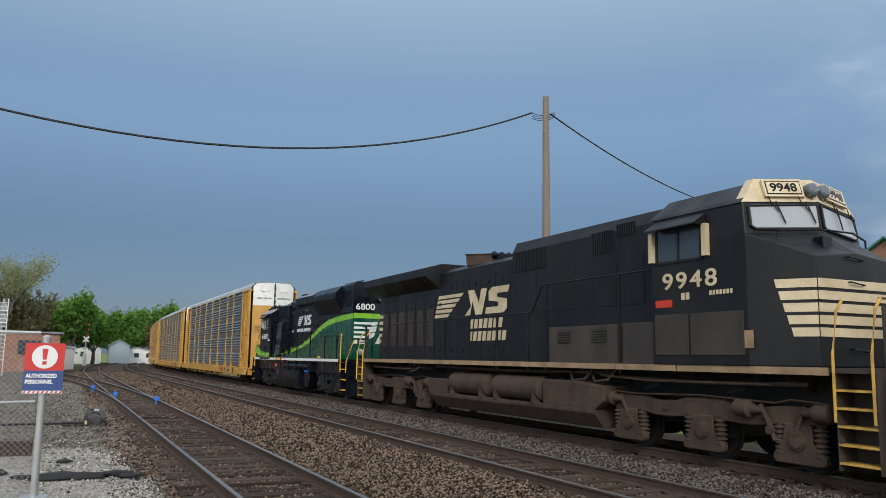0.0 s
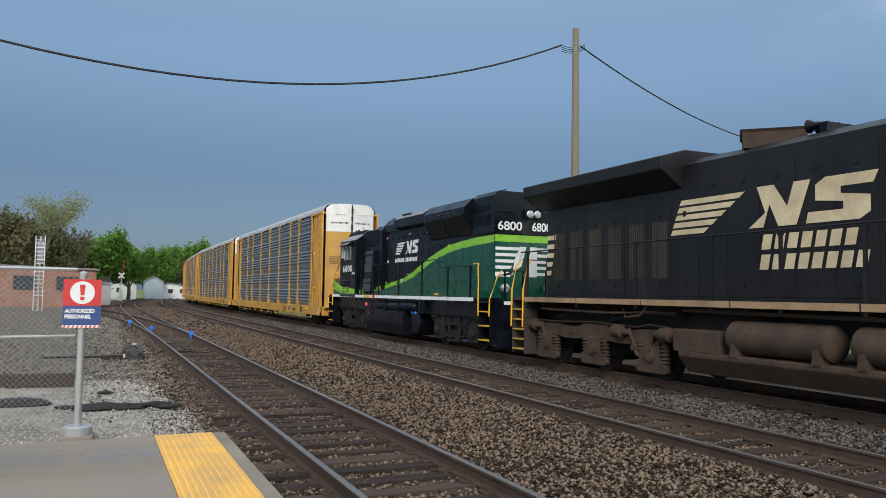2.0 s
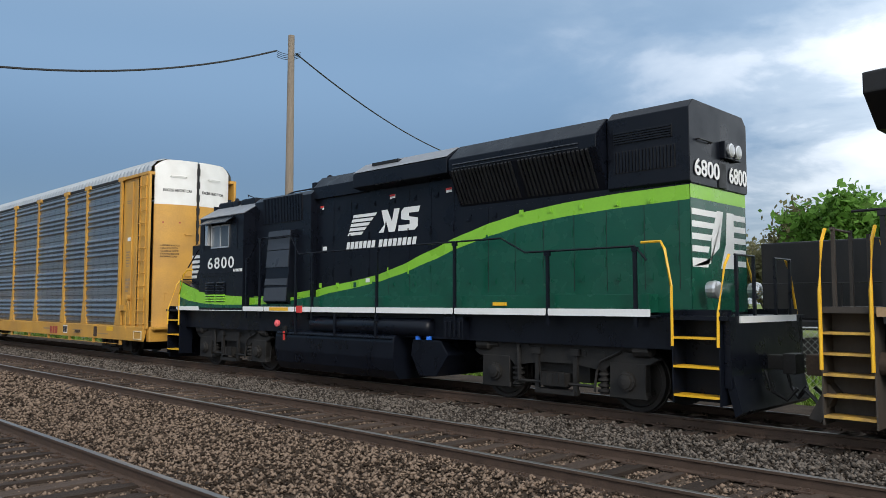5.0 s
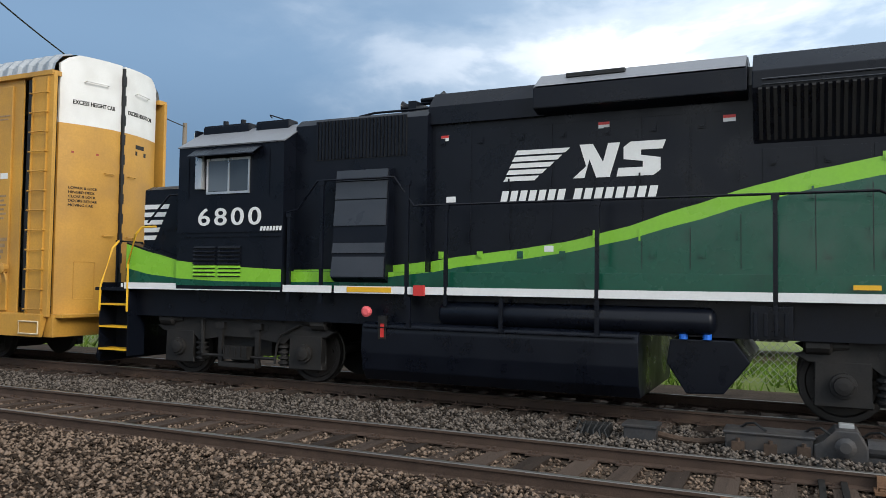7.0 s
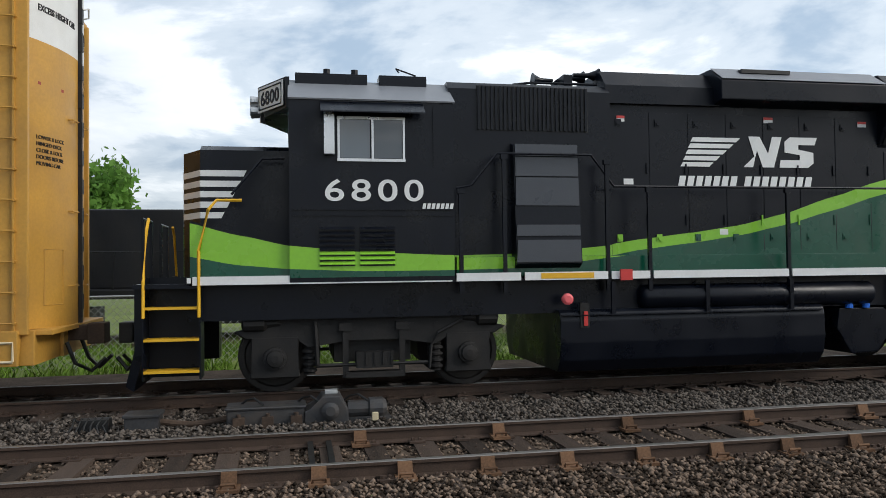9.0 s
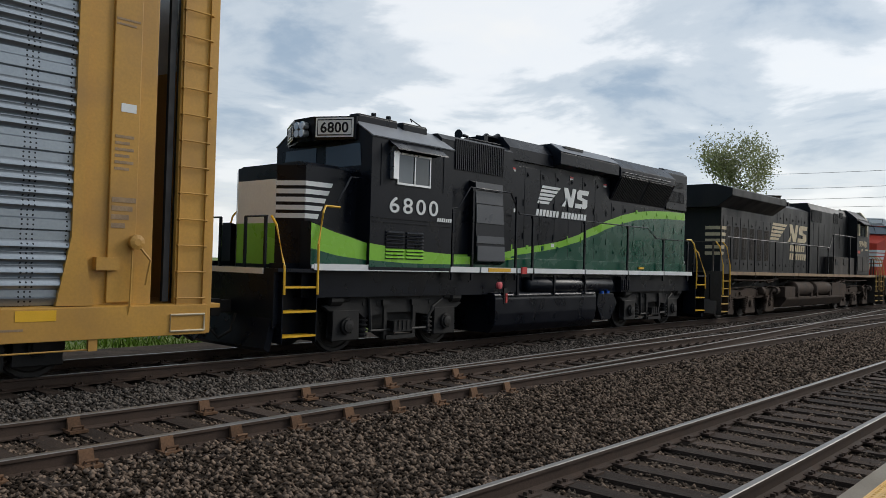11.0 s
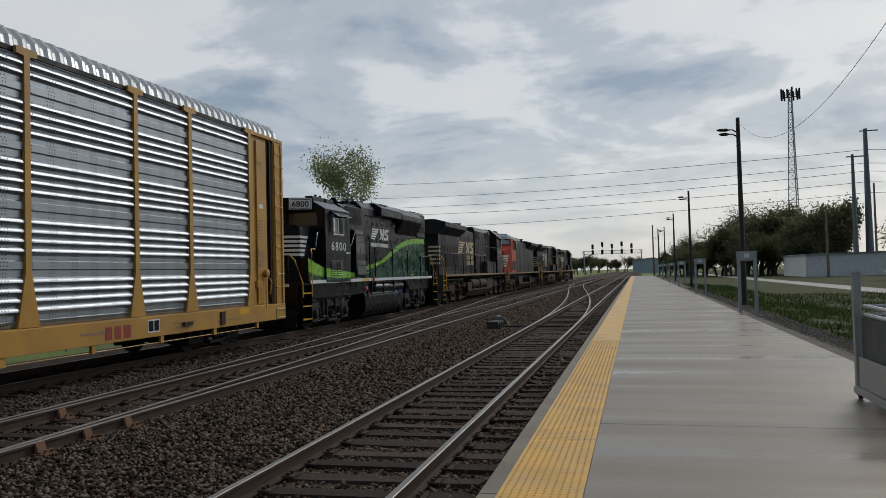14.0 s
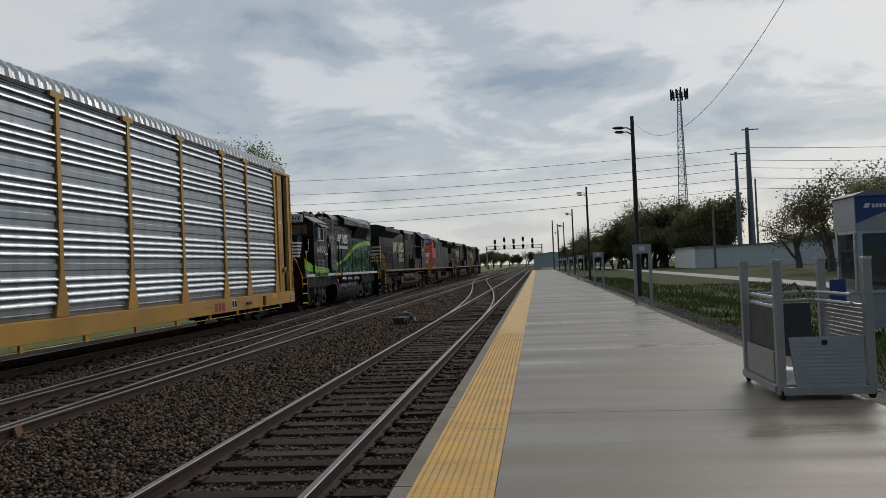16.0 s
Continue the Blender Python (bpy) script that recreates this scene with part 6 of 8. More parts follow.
def scatter_blades(name, mat, regions, label):
    """Blades of grass: thin leaning triangles, one mesh."""
    rng = np.random.default_rng(17)
    V = []
    for x0, x1, y0, y1, z, n, h in regions:
        x, y = rng.uniform(x0, x1, n), rng.uniform(y0, y1, n)
        clump = np.array([noise.noise(Vector((a * 0.6, b * 0.6, 1.0))) for a, b in zip(x, y)])
        keep = clump + rng.uniform(-0.3, 0.3, n) > -0.1
        x, y, n = x[keep], y[keep], int(keep.sum())
        zz = z if isinstance(z, float) else z[0] + (x - x0) / (x1 - x0) * (z[1] - z[0])
        a, lean, hh = rng.uniform(0, 6.28, n), rng.normal(0, 0.5, (n, 2)), h * rng.uniform(0.4, 1.3, n)
        w = hh * 0.11
        p = np.stack([x, y, np.zeros(n) + zz], 1)
        d = np.stack([np.cos(a) * w, np.sin(a) * w, np.zeros(n)], 1)
        V.append(np.stack([p - d, p + d, p + np.stack([lean[:, 0] * hh, lean[:, 1] * hh, hh], 1)], 1))
    V = np.concatenate(V).reshape(-1, 3)
    me = bpy.data.meshes.new(name)
    me.from_pydata(V.tolist(), [], np.arange(len(V)).reshape(-1, 3).tolist())
    me.materials.append(mat)
    tagged(new(name, me), label, "grass", kind="stuff")


scatter_blades("bank_grass", M["blade"], [(-9.0, -4.4, -45, -2, (-0.62, -0.33), 26000, 0.15), (-16, -9, -60, -5, -0.61, 14000, 0.2), (-9.0, -4.4, -90, -45, (-0.62, -0.33), 8000, 0.22)], "tufted green and brown grass on the bank")
scatter_blades("trackside_grass", M["blade_bright"], [(16.9, 26, -14, 20, -0.66, 30000, 0.22), (16.9, 26, 20, 60, -0.66, 9000, 0.3)], "bright spring grass beyond the far track")


# ---- the green, lime and black locomotive ----
S_CURVE = [(7.9, 2.38, 1.93), (7.2, 2.2, 1.80), (6.5, 2.05, 1.74), (5.5, 1.96, 1.70), (4.3, 1.91, 1.70), (3.0, 1.93, 1.72), (2.0, 2.02, 1.84), (1.2, 2.14, 1.98), (0.4, 2.23, 2.07), (-0.4, 2.34, 2.18), (-1.2, 2.52, 2.34), (-2.1, 2.80, 2.58), (-3.0, 3.07, 2.84), (-3.8, 3.26, 3.02), (-4.6, 3.40, 3.16), (-5.6, 3.49, 3.25), (-6.6, 3.54, 3.30), (-7.8, 3.56, 3.33)]


def band(y):
    """Top and bottom of the lime band at y."""
    for (y0, a0, b0), (y1, a1, b1) in zip(S_CURVE, S_CURVE[1:]):
        if y0 >= y >= y1:
            k = (y0 - y) / (y0 - y1)
            k = k * k * (3 - 2 * k) * 0.3 + k * 0.7
            return a0 + (a1 - a0) * k, b0 + (b1 - b0) * k
    return S_CURVE[-1][1:]


def livery(parent, x, y_from, y_to, z_floor, n=30, z_top=9.0):
    """Painted strips just proud of a side: the lime band and the green under it."""
    for kind in ("lime", "green"):
        for s in (-1, 1):
            bm = bmesh.new()
            prev = None
            for i in range(n + 1):
                y = y_from + (y_to - y_from) * i / n
                t, b = band(y)
                hi, lo = (t, b) if kind == "lime" else (b, z_floor)
                hi, lo = min(max(hi, z_floor), z_top), min(max(lo, z_floor), z_top)
                pair = [bm.verts.new((s * (x + d), y, z)) for d in (0, 0.004) for z in (lo, hi)]
                if prev:
                    for i0, i1 in ((0, 1), (1, 3), (3, 2), (2, 0)):
                        bm.faces.new((prev[i0], prev[i1], pair[i1], pair[i0]))
                prev = pair
            part(kind + "_band", bm, M[kind], parent)


def latch(bm, o, face):
    plate(bm, [(0, 0), (0.09, 0), (0.09, 0.11), (0, 0.11)], o, face[0], face[1], 0.012)
    plate(bm, [(0.02, 0.02), (0.07, 0.02), (0.07, 0.06), (0.02, 0.06)], Vector(o) + Vector(face[0]).cross(Vector(face[1])) * 0.012, face[0], face[1], 0.015)


def build_green_loco():
    t = new("diesel_locomotive")
    K = M["black"]
    # frame and walkway
    bm = bmesh.new()
    box(bm, -1.25, 1.25, -7.7, 7.9, 1.05, 1.53)
    box(bm, -1.46, 1.46, -7.45, 7.85, 1.53, 1.56)
    part("underframe", bm, K, t)
    for s in (-1, 1):
        for y0, y1 in [(7.8, 4.3), (4.24, 3.30), (3.24, 1.98), (1.92, 1.32), (1.26, -0.96), (-1.02, -3.22), (-3.28, -5.4), (-5.46, -7.36)]:
            bm = bmesh.new()
            box(bm, min(s * 1.45, s * 1.475), max(s * 1.45, s * 1.475), y1, y0, 1.54, 1.655)
            part("sill_stripe", bm, M["white"], t, "white sill stripe")
    # short hood
    bm = bmesh.new()
    extrude_y(bm, [(-1.08, 1.56), (1.08, 1.56), (1.08, 3.40), (0.9, 3.48), (-0.9, 3.48), (-1.08, 3.40)], 6.54, 7.74)
    prof = [(-1.08, 1.56), (1.08, 1.56), (1.08, 3.40), (-1.08, 3.40)]
    a = [bm.verts.new((x, 7.74, z)) for x, z in prof]
    b = [bm.verts.new((x * 0.56, 8.02, z)) for x, z in prof]
    for i in range(4):
        bm.faces.new((a[i], a[(i + 1) % 4], b[(i + 1) % 4], b[i]))
    bm.faces.new(a[::-1])
    bm.faces.new(b)
    part("short_hood", bm, K, t)
    bm = bmesh.new()
    for k in range(5):
        z = 3.12 - 0.145 * k
        plate(bm, [(0, z), (-0.62 + 0.075 * k, z), (-0.62 + 0.075 * k + 0.04, z - 0.085), (0, z - 0.085)], (-1.084, 7.74, 0), (0, 1, 0), (0, 0, 1), -0.004)
        plate(bm, [(0, z), (0, z - 0.085), (1, z - 0.085), (1, z)], (-1.084, 7.742, 0), (0.479, 0.28, 0), (0, 0, 1), -0.004)
    part("nose_stripe", bm, M["white"], t, "white nose stripes")
    bm = bmesh.new()
    plate(bm, [(-0.6, 2.36), (0.6, 2.36), (0.6, 3.15), (-0.6, 3.15)], (0, 8.021, 0), NORTH[0], NORTH[1], 0.004)
    part("nose_panel", bm, M["white"], t)
    bm = bmesh.new()
    plate(bm, [(-0.6, 1.62), (0.6, 1.62), (0.6, 2.36), (-0.6, 2.36)], (0, 8.021, 0), NORTH[0], NORTH[1], 0.004)
    part("nose_lime_panel", bm, M["lime"], t)
    # cab
    bm = bmesh.new()
    extrude_y(bm, [(-1.48, 1.56), (1.48, 1.56), (1.48, 4.05), (0.85, 4.44), (-0.85, 4.44), (-1.48, 4.05)], 4.26, 6.54)
    part("cab", bm, K, t)
    for s in (-1, 1):
        bm = bmesh.new()
        extrude_y(bm, [(s * 1.50, 4.05), (s * 0.86, 4.447), (s * 0.86, 4.46), (s * 1.51, 4.07)], 4.24, 6.55)
        part("cab_roof_edge", bm, M["greyroof"], t, "grey cab roof slope")
    for y0, y1 in ((4.55, 5.25), (5.42, 6.45)):
        bm = bmesh.new()
        box(bm, -0.98, -0.80, y0, y1, 4.36, 4.52)
        box(bm, -0.96, -0.7, y0, y1, 4.50, 4.55)
        part("roof_unit", bm, K, t, bevel=0.012)
    bm = bmesh.new()
    drum(bm, (-0.9, 5.6, 4.55), (-0.9, 5.6, 4.62), 0.05, 10)
    drum(bm, (-0.9, 6.0, 4.55), (-0.9, 6.0, 4.62), 0.05, 10)
    tube(bm, [(-0.92, 4.7, 4.56), (-0.92, 5.0, 4.66), (-0.92, 4.95, 4.6)], 0.012)
    part("antenna", bm, K, t)
    # number boxes and headlights above the windshield, facing the autoracks
    bm = bmesh.new()
    plan = [(-1.06, 6.53), (-1.06, 6.58), (-0.30, 7.0), (0.30, 7.0), (1.06, 6.58), (1.06, 6.53)]
    low, high = [bm.verts.new((x, y - (0.10 if y > 6.9 else 0), 4.02)) for x, y in plan], [bm.verts.new((x, y, 4.46)) for x, y in plan]
    for k in range(6):
        bm.faces.new((low[k], low[(k + 1) % 6], high[(k + 1) % 6], high[k]))
    bm.faces.new(low[::-1])
    bm.faces.new(high)
    part("headlight_housing", bm, K, t)
    for o, q in ((Vector((-0.30, 7.0, 4.02)), Vector((-1.06, 6.58, 4.02))), (Vector((1.06, 6.58, 4.02)), Vector((0.30, 7.0, 4.02)))):
        u = (q - o).normalized()
        out = u.cross(Vector((0, 0, 1)))
        bm = bmesh.new()
        plate(bm, [(0.06, 0.04), (0.82, 0.04), (0.82, 0.41), (0.06, 0.41)], o + out * 0.012, u, (0, 0, 1), 0.012)
        board = part("number_board", bm, M["white"], t)
        bm = bmesh.new()
        ring = [(0.10, 0.08), (0.78, 0.08), (0.78, 0.37), (0.10, 0.37)]
        tube(bm, [o + out * 0.026 + u * a + Vector((0, 0, z)) for a, z in ring + ring[:1]], 0.012, 4)
        part("number_frame", bm, K, board)
        lettering("6800", 0.19, K, t, o + out * 0.024 + u * 0.16 + Vector((0, 0, 0.13)), (u, Vector((0, 0, 1))), "number", 0.005, 1.05, width=0.56)
    for z in (4.15, 4.3):
        bm = bmesh.new()
        for x in (-0.08, 0.08):
            lathe(bm, (x, 6.98, z), (x, 7.12, z), [(0, 0.07), (0.12, 0.08), (0.14, 0.075)], 12)
        part("headlight", bm, M["alu"], t)
    bm = bmesh.new()
    plate(bm, [(-1.2, 3.52), (-0.15, 3.52), (-0.15, 3.95), (-1.15, 3.95)], (0, 6.545, 0), NORTH[0], NORTH[1], 0.006)
    plate(bm, [(0.15, 3.52), (1.2, 3.52), (1.15, 3.95), (0.15, 3.95)], (0, 6.545, 0), NORTH[0], NORTH[1], 0.006)
    part("windshield", bm, M["glass"], t)
    # side windows
    for s in (-1, 1):
        x = s * 1.485
        for y0, y1 in ((5.44, 5.86), (4.99, 5.42)):
            bm = bmesh.new()
            box(bm, min(x, x + s * 0.004), max(x, x + s * 0.004), y0, y1, 3.26, 3.80)
            part("window_pane", bm, M["glass_light"] if y0 > 5.43 else M["glass"], t)
        bm = bmesh.new()
        for a in (4.97, 5.405, 5.87):
            box(bm, min(x, x + s * 0.02), max(x, x + s * 0.02), a - 0.015, a + 0.015, 3.22, 3.83)
        for z in (3.23, 3.81):
            box(bm, min(x, x + s * 0.022), max(x, x + s * 0.022), 4.95, 5.89, z - 0.02, z + 0.02)
        part("window_frame", bm, M["alu"], t)
        bm = bmesh.new()
        box(bm, min(x, x + s * 0.10), max(x, x + s * 0.10), 5.93, 6.07, 3.30, 3.92)
        part("wind_deflector", bm, M["alu"], t)
        bm = bmesh.new()
        extrude_y(bm, [(x, 4.03), (x + s * 0.26, 3.86), (x + s * 0.27, 3.84), (x, 4.0)], 4.7, 6.12)
        extrude_y(bm, [(x, 4.0), (x + s * 0.26, 3.86), (x, 3.83)], 4.86, 4.88)
        extrude_y(bm, [(x, 4.0), (x + s * 0.26, 3.86), (x, 3.83)], 5.96, 5.98)
        part("sunshade", bm, K, t)
        # panel seams and louvres
        bm = bmesh.new()
        for z in (2.55, 2.47):
            box(bm, min(x, x + s * 0.015), max(x, x + s * 0.015), 4.3, 6.5, z - 0.008, z + 0.008)
        for y in (4.55, 6.3):
            box(bm, min(x, x + s * 0.008), max(x, x + s * 0.008), y - 0.006, y + 0.006, 3.15, 3.95)
        part("cab_seam", bm, K, t)
        for y0 in (5.11, 5.66):
            for k in range(8):
                z = 1.80 + 0.068 * k
                bm = bmesh.new()
                extrude_y(bm, [(x + s * 0.004, z + 0.035), (x + s * 0.036, z), (x + s * 0.036, z - 0.006), (x + s * 0.004, z - 0.012)], y0, y0 + 0.48)
                part("louvre_slat", bm, M["lime"] if z < 1.95 else K, t)
                bm = bmesh.new()
                box(bm, *sorted((x, x + s * 0.006)), y0, y0 + 0.48, z - 0.028, z - 0.012)
                part("louvre_gap", bm, M["grille"], t)
    lettering("6800", 0.29, M["white"], t, (-1.486, 6.06, 2.67), WEST, "number", 0.004, 1.25, width=1.36)
    bars(M["white"], t, (-1.486, 4.72, 2.56), WEST, [(0.065 * k, 0.065 * k + 0.045, 0, 0.075, 0.015) for k in range(7)])
    bars(M["white"], t, (-1.478, 7.82, 1.57), WEST, [(-0.05, 0.0, 0, 0.07)])
    # electrical cabinet behind the cab
    bm = bmesh.new()
    extrude_y(bm, [(-1.15, 1.56), (1.15, 1.56), (1.15, 4.35), (1.0, 4.47), (-1.0, 4.47), (-1.15, 4.35)], 1.77, 4.26)
    part("cabinet_hood", bm, K, t)
    slat_grille(t, (-1.15, 3.85, 3.74), WEST, 1.72, 0.66, 26, K, M["grille"])
    bm = bmesh.new()
    extrude_y(bm, [(-1.15, 3.55), (-1.15, 1.62), (-1.42, 1.78), (-1.30, 3.50)], 2.35, 3.34)
    part("air_intake_cover", bm, M["black"], t)
    for z0, z1, c in ((3.35, 3.52, "slate"), (3.05, 3.33, "slate"), (2.62, 3.03, "slate"), (2.18, 2.34, "slate"), (1.80, 2.12, "slate")):
        xa = -1.30 - 0.12 * (3.5 - z0) / 1.72
        xb = -1.30 - 0.12 * (3.5 - z1) / 1.72
        bm = bmesh.new()
        e = 0.05 * (3.5 - z0)
        plate(bm, [(-3.32 - e * 0.3, z0), (-2.37, z0), (-2.37, z1), (-3.32, z1)], (xa - 0.004, 0, 0), (0, -1, 0), (0, 0, 1), 0.02)
        for v in bm.verts:
            v.co.x += (xb - xa) if v.co.z > (z0 + z1) / 2 else 0
            v.co.y = -v.co.y if v.co.y < 0 else v.co.y
        part("intake_panel", bm, M["slate"], t, "blue-grey sheet steel panel")
    # horn
    bm = bmesh.new()
    for k, (y0, l) in enumerate(((2.15, -0.42), (2.25, -0.34), (2.35, 0.34))):
        lathe(bm, (-0.62 + 0.2 * k, y0, 4.74), (-0.62 + 0.2 * k, y0 + l, 4.74), [(0, 0.03), (abs(l) * 0.6, 0.04), (abs(l) * 0.9, 0.09), (abs(l), 0.12)], 12)
    box(bm, -0.72, -0.1, 2.2, 2.34, 4.45, 4.72)
    tube(bm, [(-0.85, 3.2, 4.50), (-0.85, 2.9, 4.54), (-0.85, 1.85, 4.54)], 0.02)
    part("horn", bm, K, t, smooth=True)
    # long hood
    bm = bmesh.new()
    extrude_y(bm, [(-0.98, 1.56), (0.98, 1.56), (0.98, 4.42), (0.72, 4.74), (-0.72, 4.74), (-0.98, 4.42)], -7.8, 1.77)
    part("long_hood", bm, K, t)
    bm = bmesh.new()
    extrude_y(bm, [(-1.06, 4.22), (-1.06, 4.5), (-0.82, 4.76), (0.82, 4.76), (1.06, 4.5), (1.06, 4.22)], -0.1, 1.80)
    part("hood_shoulder", bm, K, t)
    bm = bmesh.new()
    extrude_y(bm, [(-1.0, 4.22), (-1.30, 4.28), (-1.30, 4.58), (-0.95, 4.82), (0.95, 4.82), (1.30, 4.58), (1.30, 4.28), (1.0, 4.22)], -2.92, 0.0)
    part("dynamic_brake_blister", bm, K, t, bevel=0.015)
    bm = bmesh.new()
    extrude_y(bm, [(-1.29, 4.60), (-0.95, 4.828), (-0.95, 4.84), (-1.31, 4.60)], -2.9, -0.02)
    part("blister_top_panel", bm, M["greyroof"], t)
    bm = bmesh.new()
    box(bm, -1.13, -0.98, -1.3, -0.45, 4.74, 4.80)
    part("roof_hatch", bm, M["grille"], t)
    bm = bmesh.new()
    extrude_y(bm, [(-0.98, 3.62), (-1.32, 4.30), (-1.32, 4.52), (-1.0, 4.82), (1.0, 4.82), (1.32, 4.52), (1.32, 4.30), (0.98, 3.62)], -6.35, -2.98)
    part("radiator_housing", bm, K, t, bevel=0.015)
    for y0 in (-4.6, -6.25):
        bm = bmesh.new()
        for k in range(17):
            y = y0 + 0.06 + k * 0.09
            extrude_y(bm, [(-0.99, 3.67), (-1.02, 3.66), (-1.335, 4.27), (-1.32, 4.30)], y, y + 0.045)
        part("radiator_slats", bm, M["grille"], t)
    bm = bmesh.new()
    for y0, y1 in ((-6.0, -3.1),):
        tube(bm, [(-1.34, y0, 4.40), (-1.34, y1, 4.40)], 0.012)
        tube(bm, [(-1.335, y0, 4.33), (-1.335, y1, 4.33)], 0.008)
    tube(bm, [(-0.6, -6.3, 4.86), (-0.6, -3.0, 4.86)], 0.02)
    part("roof_rail", bm, M["slate"], t)
    bm = bmesh.new()
    extrude_y(bm, [(-0.985, 3.58), (-1.03, 3.62), (-1.03, 4.76), (-0.88, 4.90), (0.88, 4.90), (1.03, 4.76), (1.03, 3.62), (0.985, 3.58)], -7.83, -6.38)
    part("rear_hood_cap", bm, K, t, bevel=0.012)
    slat_grille(t, (-1.03, -6.5, 3.85), WEST, 1.1, 0.36, 18, K, M["grille"])
    slat_grille(t, (-1.03, -6.5, 4.33), WEST, 1.05, 0.2, 5, K, M["grille"], False)
    bm = bmesh.new()
    tube(bm, [(-0.5, -7.6, 4.86), (-0.5, -7.6, 4.98), (-0.5, -6.9, 4.98), (-0.5, -6.9, 4.86)], 0.015)
    part("lift_loop", bm, K, t)
    # doors, latches and hinges along the hood
    random.seed(5)
    ys = [1.4, 0.75, 0.1, -0.55, -1.2, -1.85, -2.5, -3.4, -4.05, -4.7, -5.35, -6.0, -6.7, -7.3]
    for i, y in enumerate(ys):
        bm = bmesh.new()
        top = 4.1 if y > -2.9 else 3.55
        box(bm, -0.988, -0.98, y - 0.31, y + 0.31, 2.0, top)
        part("hood_door", bm, K, t, bevel=0.003)
        bm = bmesh.new()
        bm.free()
        crest, foot = band(y)
        for z in (2.1, top - 0.22):
            bm = bmesh.new()
            latch(bm, (-0.994, y + 0.22, z), WEST)
            part("door_latch", bm, K if z > crest else M["lime"] if z > foot else M["green"], t)
        for z in (2.35, (2.0 + top) / 2 + 0.1):
            bm = bmesh.new()
            box(bm, -1.010, -0.988, y - 0.3, y - 0.275, z, z + 0.16)
            part("door_hinge", bm, K if z > crest else M["lime"] if z > foot else M["green"], t)
        if foot > 2.15:
            bm = bmesh.new()
            box(bm, -0.997, -0.992, y - 0.325, y - 0.315, 1.95, foot)
            part("door_gap", bm, M["grille"], t)
    livery(t, 0.99, 1.76, -7.8, 1.6, 40)
    livery(t, 1.15, 4.25, 1.78, 1.6, 16)
    livery(t, 1.484, 6.54, 4.27, 1.62, 14)
    livery(t, 1.40, 7.84, 6.5, 1.62, 10)
    bm = bmesh.new()
    for s in (-1, 1):
        extrude_y(bm, [(s * 1.1, 1.56), (s * 1.40, 1.56), (s * 1.40, 2.0), (s * 1.1, 2.0)], 6.54, 7.84)
    # sloping top of the nose steps follows the band
    for v in bm.verts:
        if v.co.z > 1.9:
            v.co.z = 2.40 if v.co.y > 7 else 2.06
    part("nose_side_box", bm, K, t)
    bm = bmesh.new()
    box(bm, -1.30, -1.0, -7.25, 4.2, 1.60, 1.885)
    part("walkway_duct", bm, M["green"], t, bevel=0.006)
    livery(t, 1.301, 4.2, -7.25, 1.61, 40, 1.88)
    emblem(t, (-0.996, 0.60, 3.27), WEST, 2.45, M["white"])
    bm = bmesh.new()
    for y, z, w in ((1.6, 3.95, 0.13), (-0.9, 3.98, 0.16), (-2.6, 3.95, 0.16), (1.5, 2.98, 0.16), (-0.1, 2.2, 0.14), (-7.0, 3.66, 0.1)):
        plate(bm, [(0, z), (w, z), (w, z + 0.09), (0, z + 0.09)], (-0.994, y, 0), WEST[0], WEST[1], 0.004)
    part("warning_label", bm, M["white"], t)
    bm = bmesh.new()
    for y, z, w in ((1.6, 4.0, 0.13), (-0.9, 4.03, 0.16), (-2.6, 4.0, 0.16)):
        plate(bm, [(0, z), (w, z), (w, z + 0.04), (0, z + 0.04)], (-0.999, y, 0), WEST[0], WEST[1], 0.004)
    part("label_stripe", bm, M["red"], t)
    # rear face: number, headlights and stripes
    for x0, w in ((-0.90, 0.84), (0.30, 0.66)):
        lettering("6800", 0.25, M["white"], t, (x0, -7.845, 3.72), SOUTH, "number", 0.006, 1.0, width=w)
    bm = bmesh.new()
    plate(bm, [(-0.98, 3.36), (0.98, 3.36), (0.98, 3.575), (-0.98, 3.575)], (0, -7.803, 0), SOUTH[0], SOUTH[1], 0.004)
    part("lime_band", bm, M["lime"], t)
    bm = bmesh.new()
    plate(bm, [(-0.98, 1.60), (0.98, 1.60), (0.98, 3.36), (-0.98, 3.36)], (0, -7.801, 0), SOUTH[0], SOUTH[1], 0.003)
    part("green_band", bm, M["green"], t)
    bm = bmesh.new()
    for k in range(5):
        z = 3.2 - 0.19 * k
        plate(bm, [(-0.95, z), (-0.1 - 0.09 * k, z), (-0.16 - 0.09 * k, z - 0.095), (-0.95, z - 0.095)], (0, -7.805, 0), SOUTH[0], SOUTH[1], 0.004)
        plate(bm, [(0.45, z), (0.95, z), (0.95, z - 0.095), (0.45, z - 0.095)], (0, -7.805, 0), SOUTH[0], SOUTH[1], 0.004)
    plate(bm, [(-0.1, 3.22), (0.12, 3.22), (-0.05, 2.62), (-0.35, 2.45), (-0.45, 2.3), (-0.95, 2.3), (-0.95, 2.36), (-0.35, 2.36), (-0.3, 2.8)], (0, -7.806, 0), SOUTH[0], SOUTH[1], 0.004)
    plate(bm, [(0.25, 3.22), (0.5, 3.22), (0.5, 2.3), (0.0, 2.3), (0.2, 2.7)], (0, -7.806, 0), SOUTH[0], SOUTH[1], 0.004)
    part("rear_stripe", bm, M["white"], t)
    bm = bmesh.new()
    box(bm, 0.0, 0.60, -7.92, -7.8, 4.08, 4.36)
    part("headlight_housing", bm, K, t, bevel=0.01)
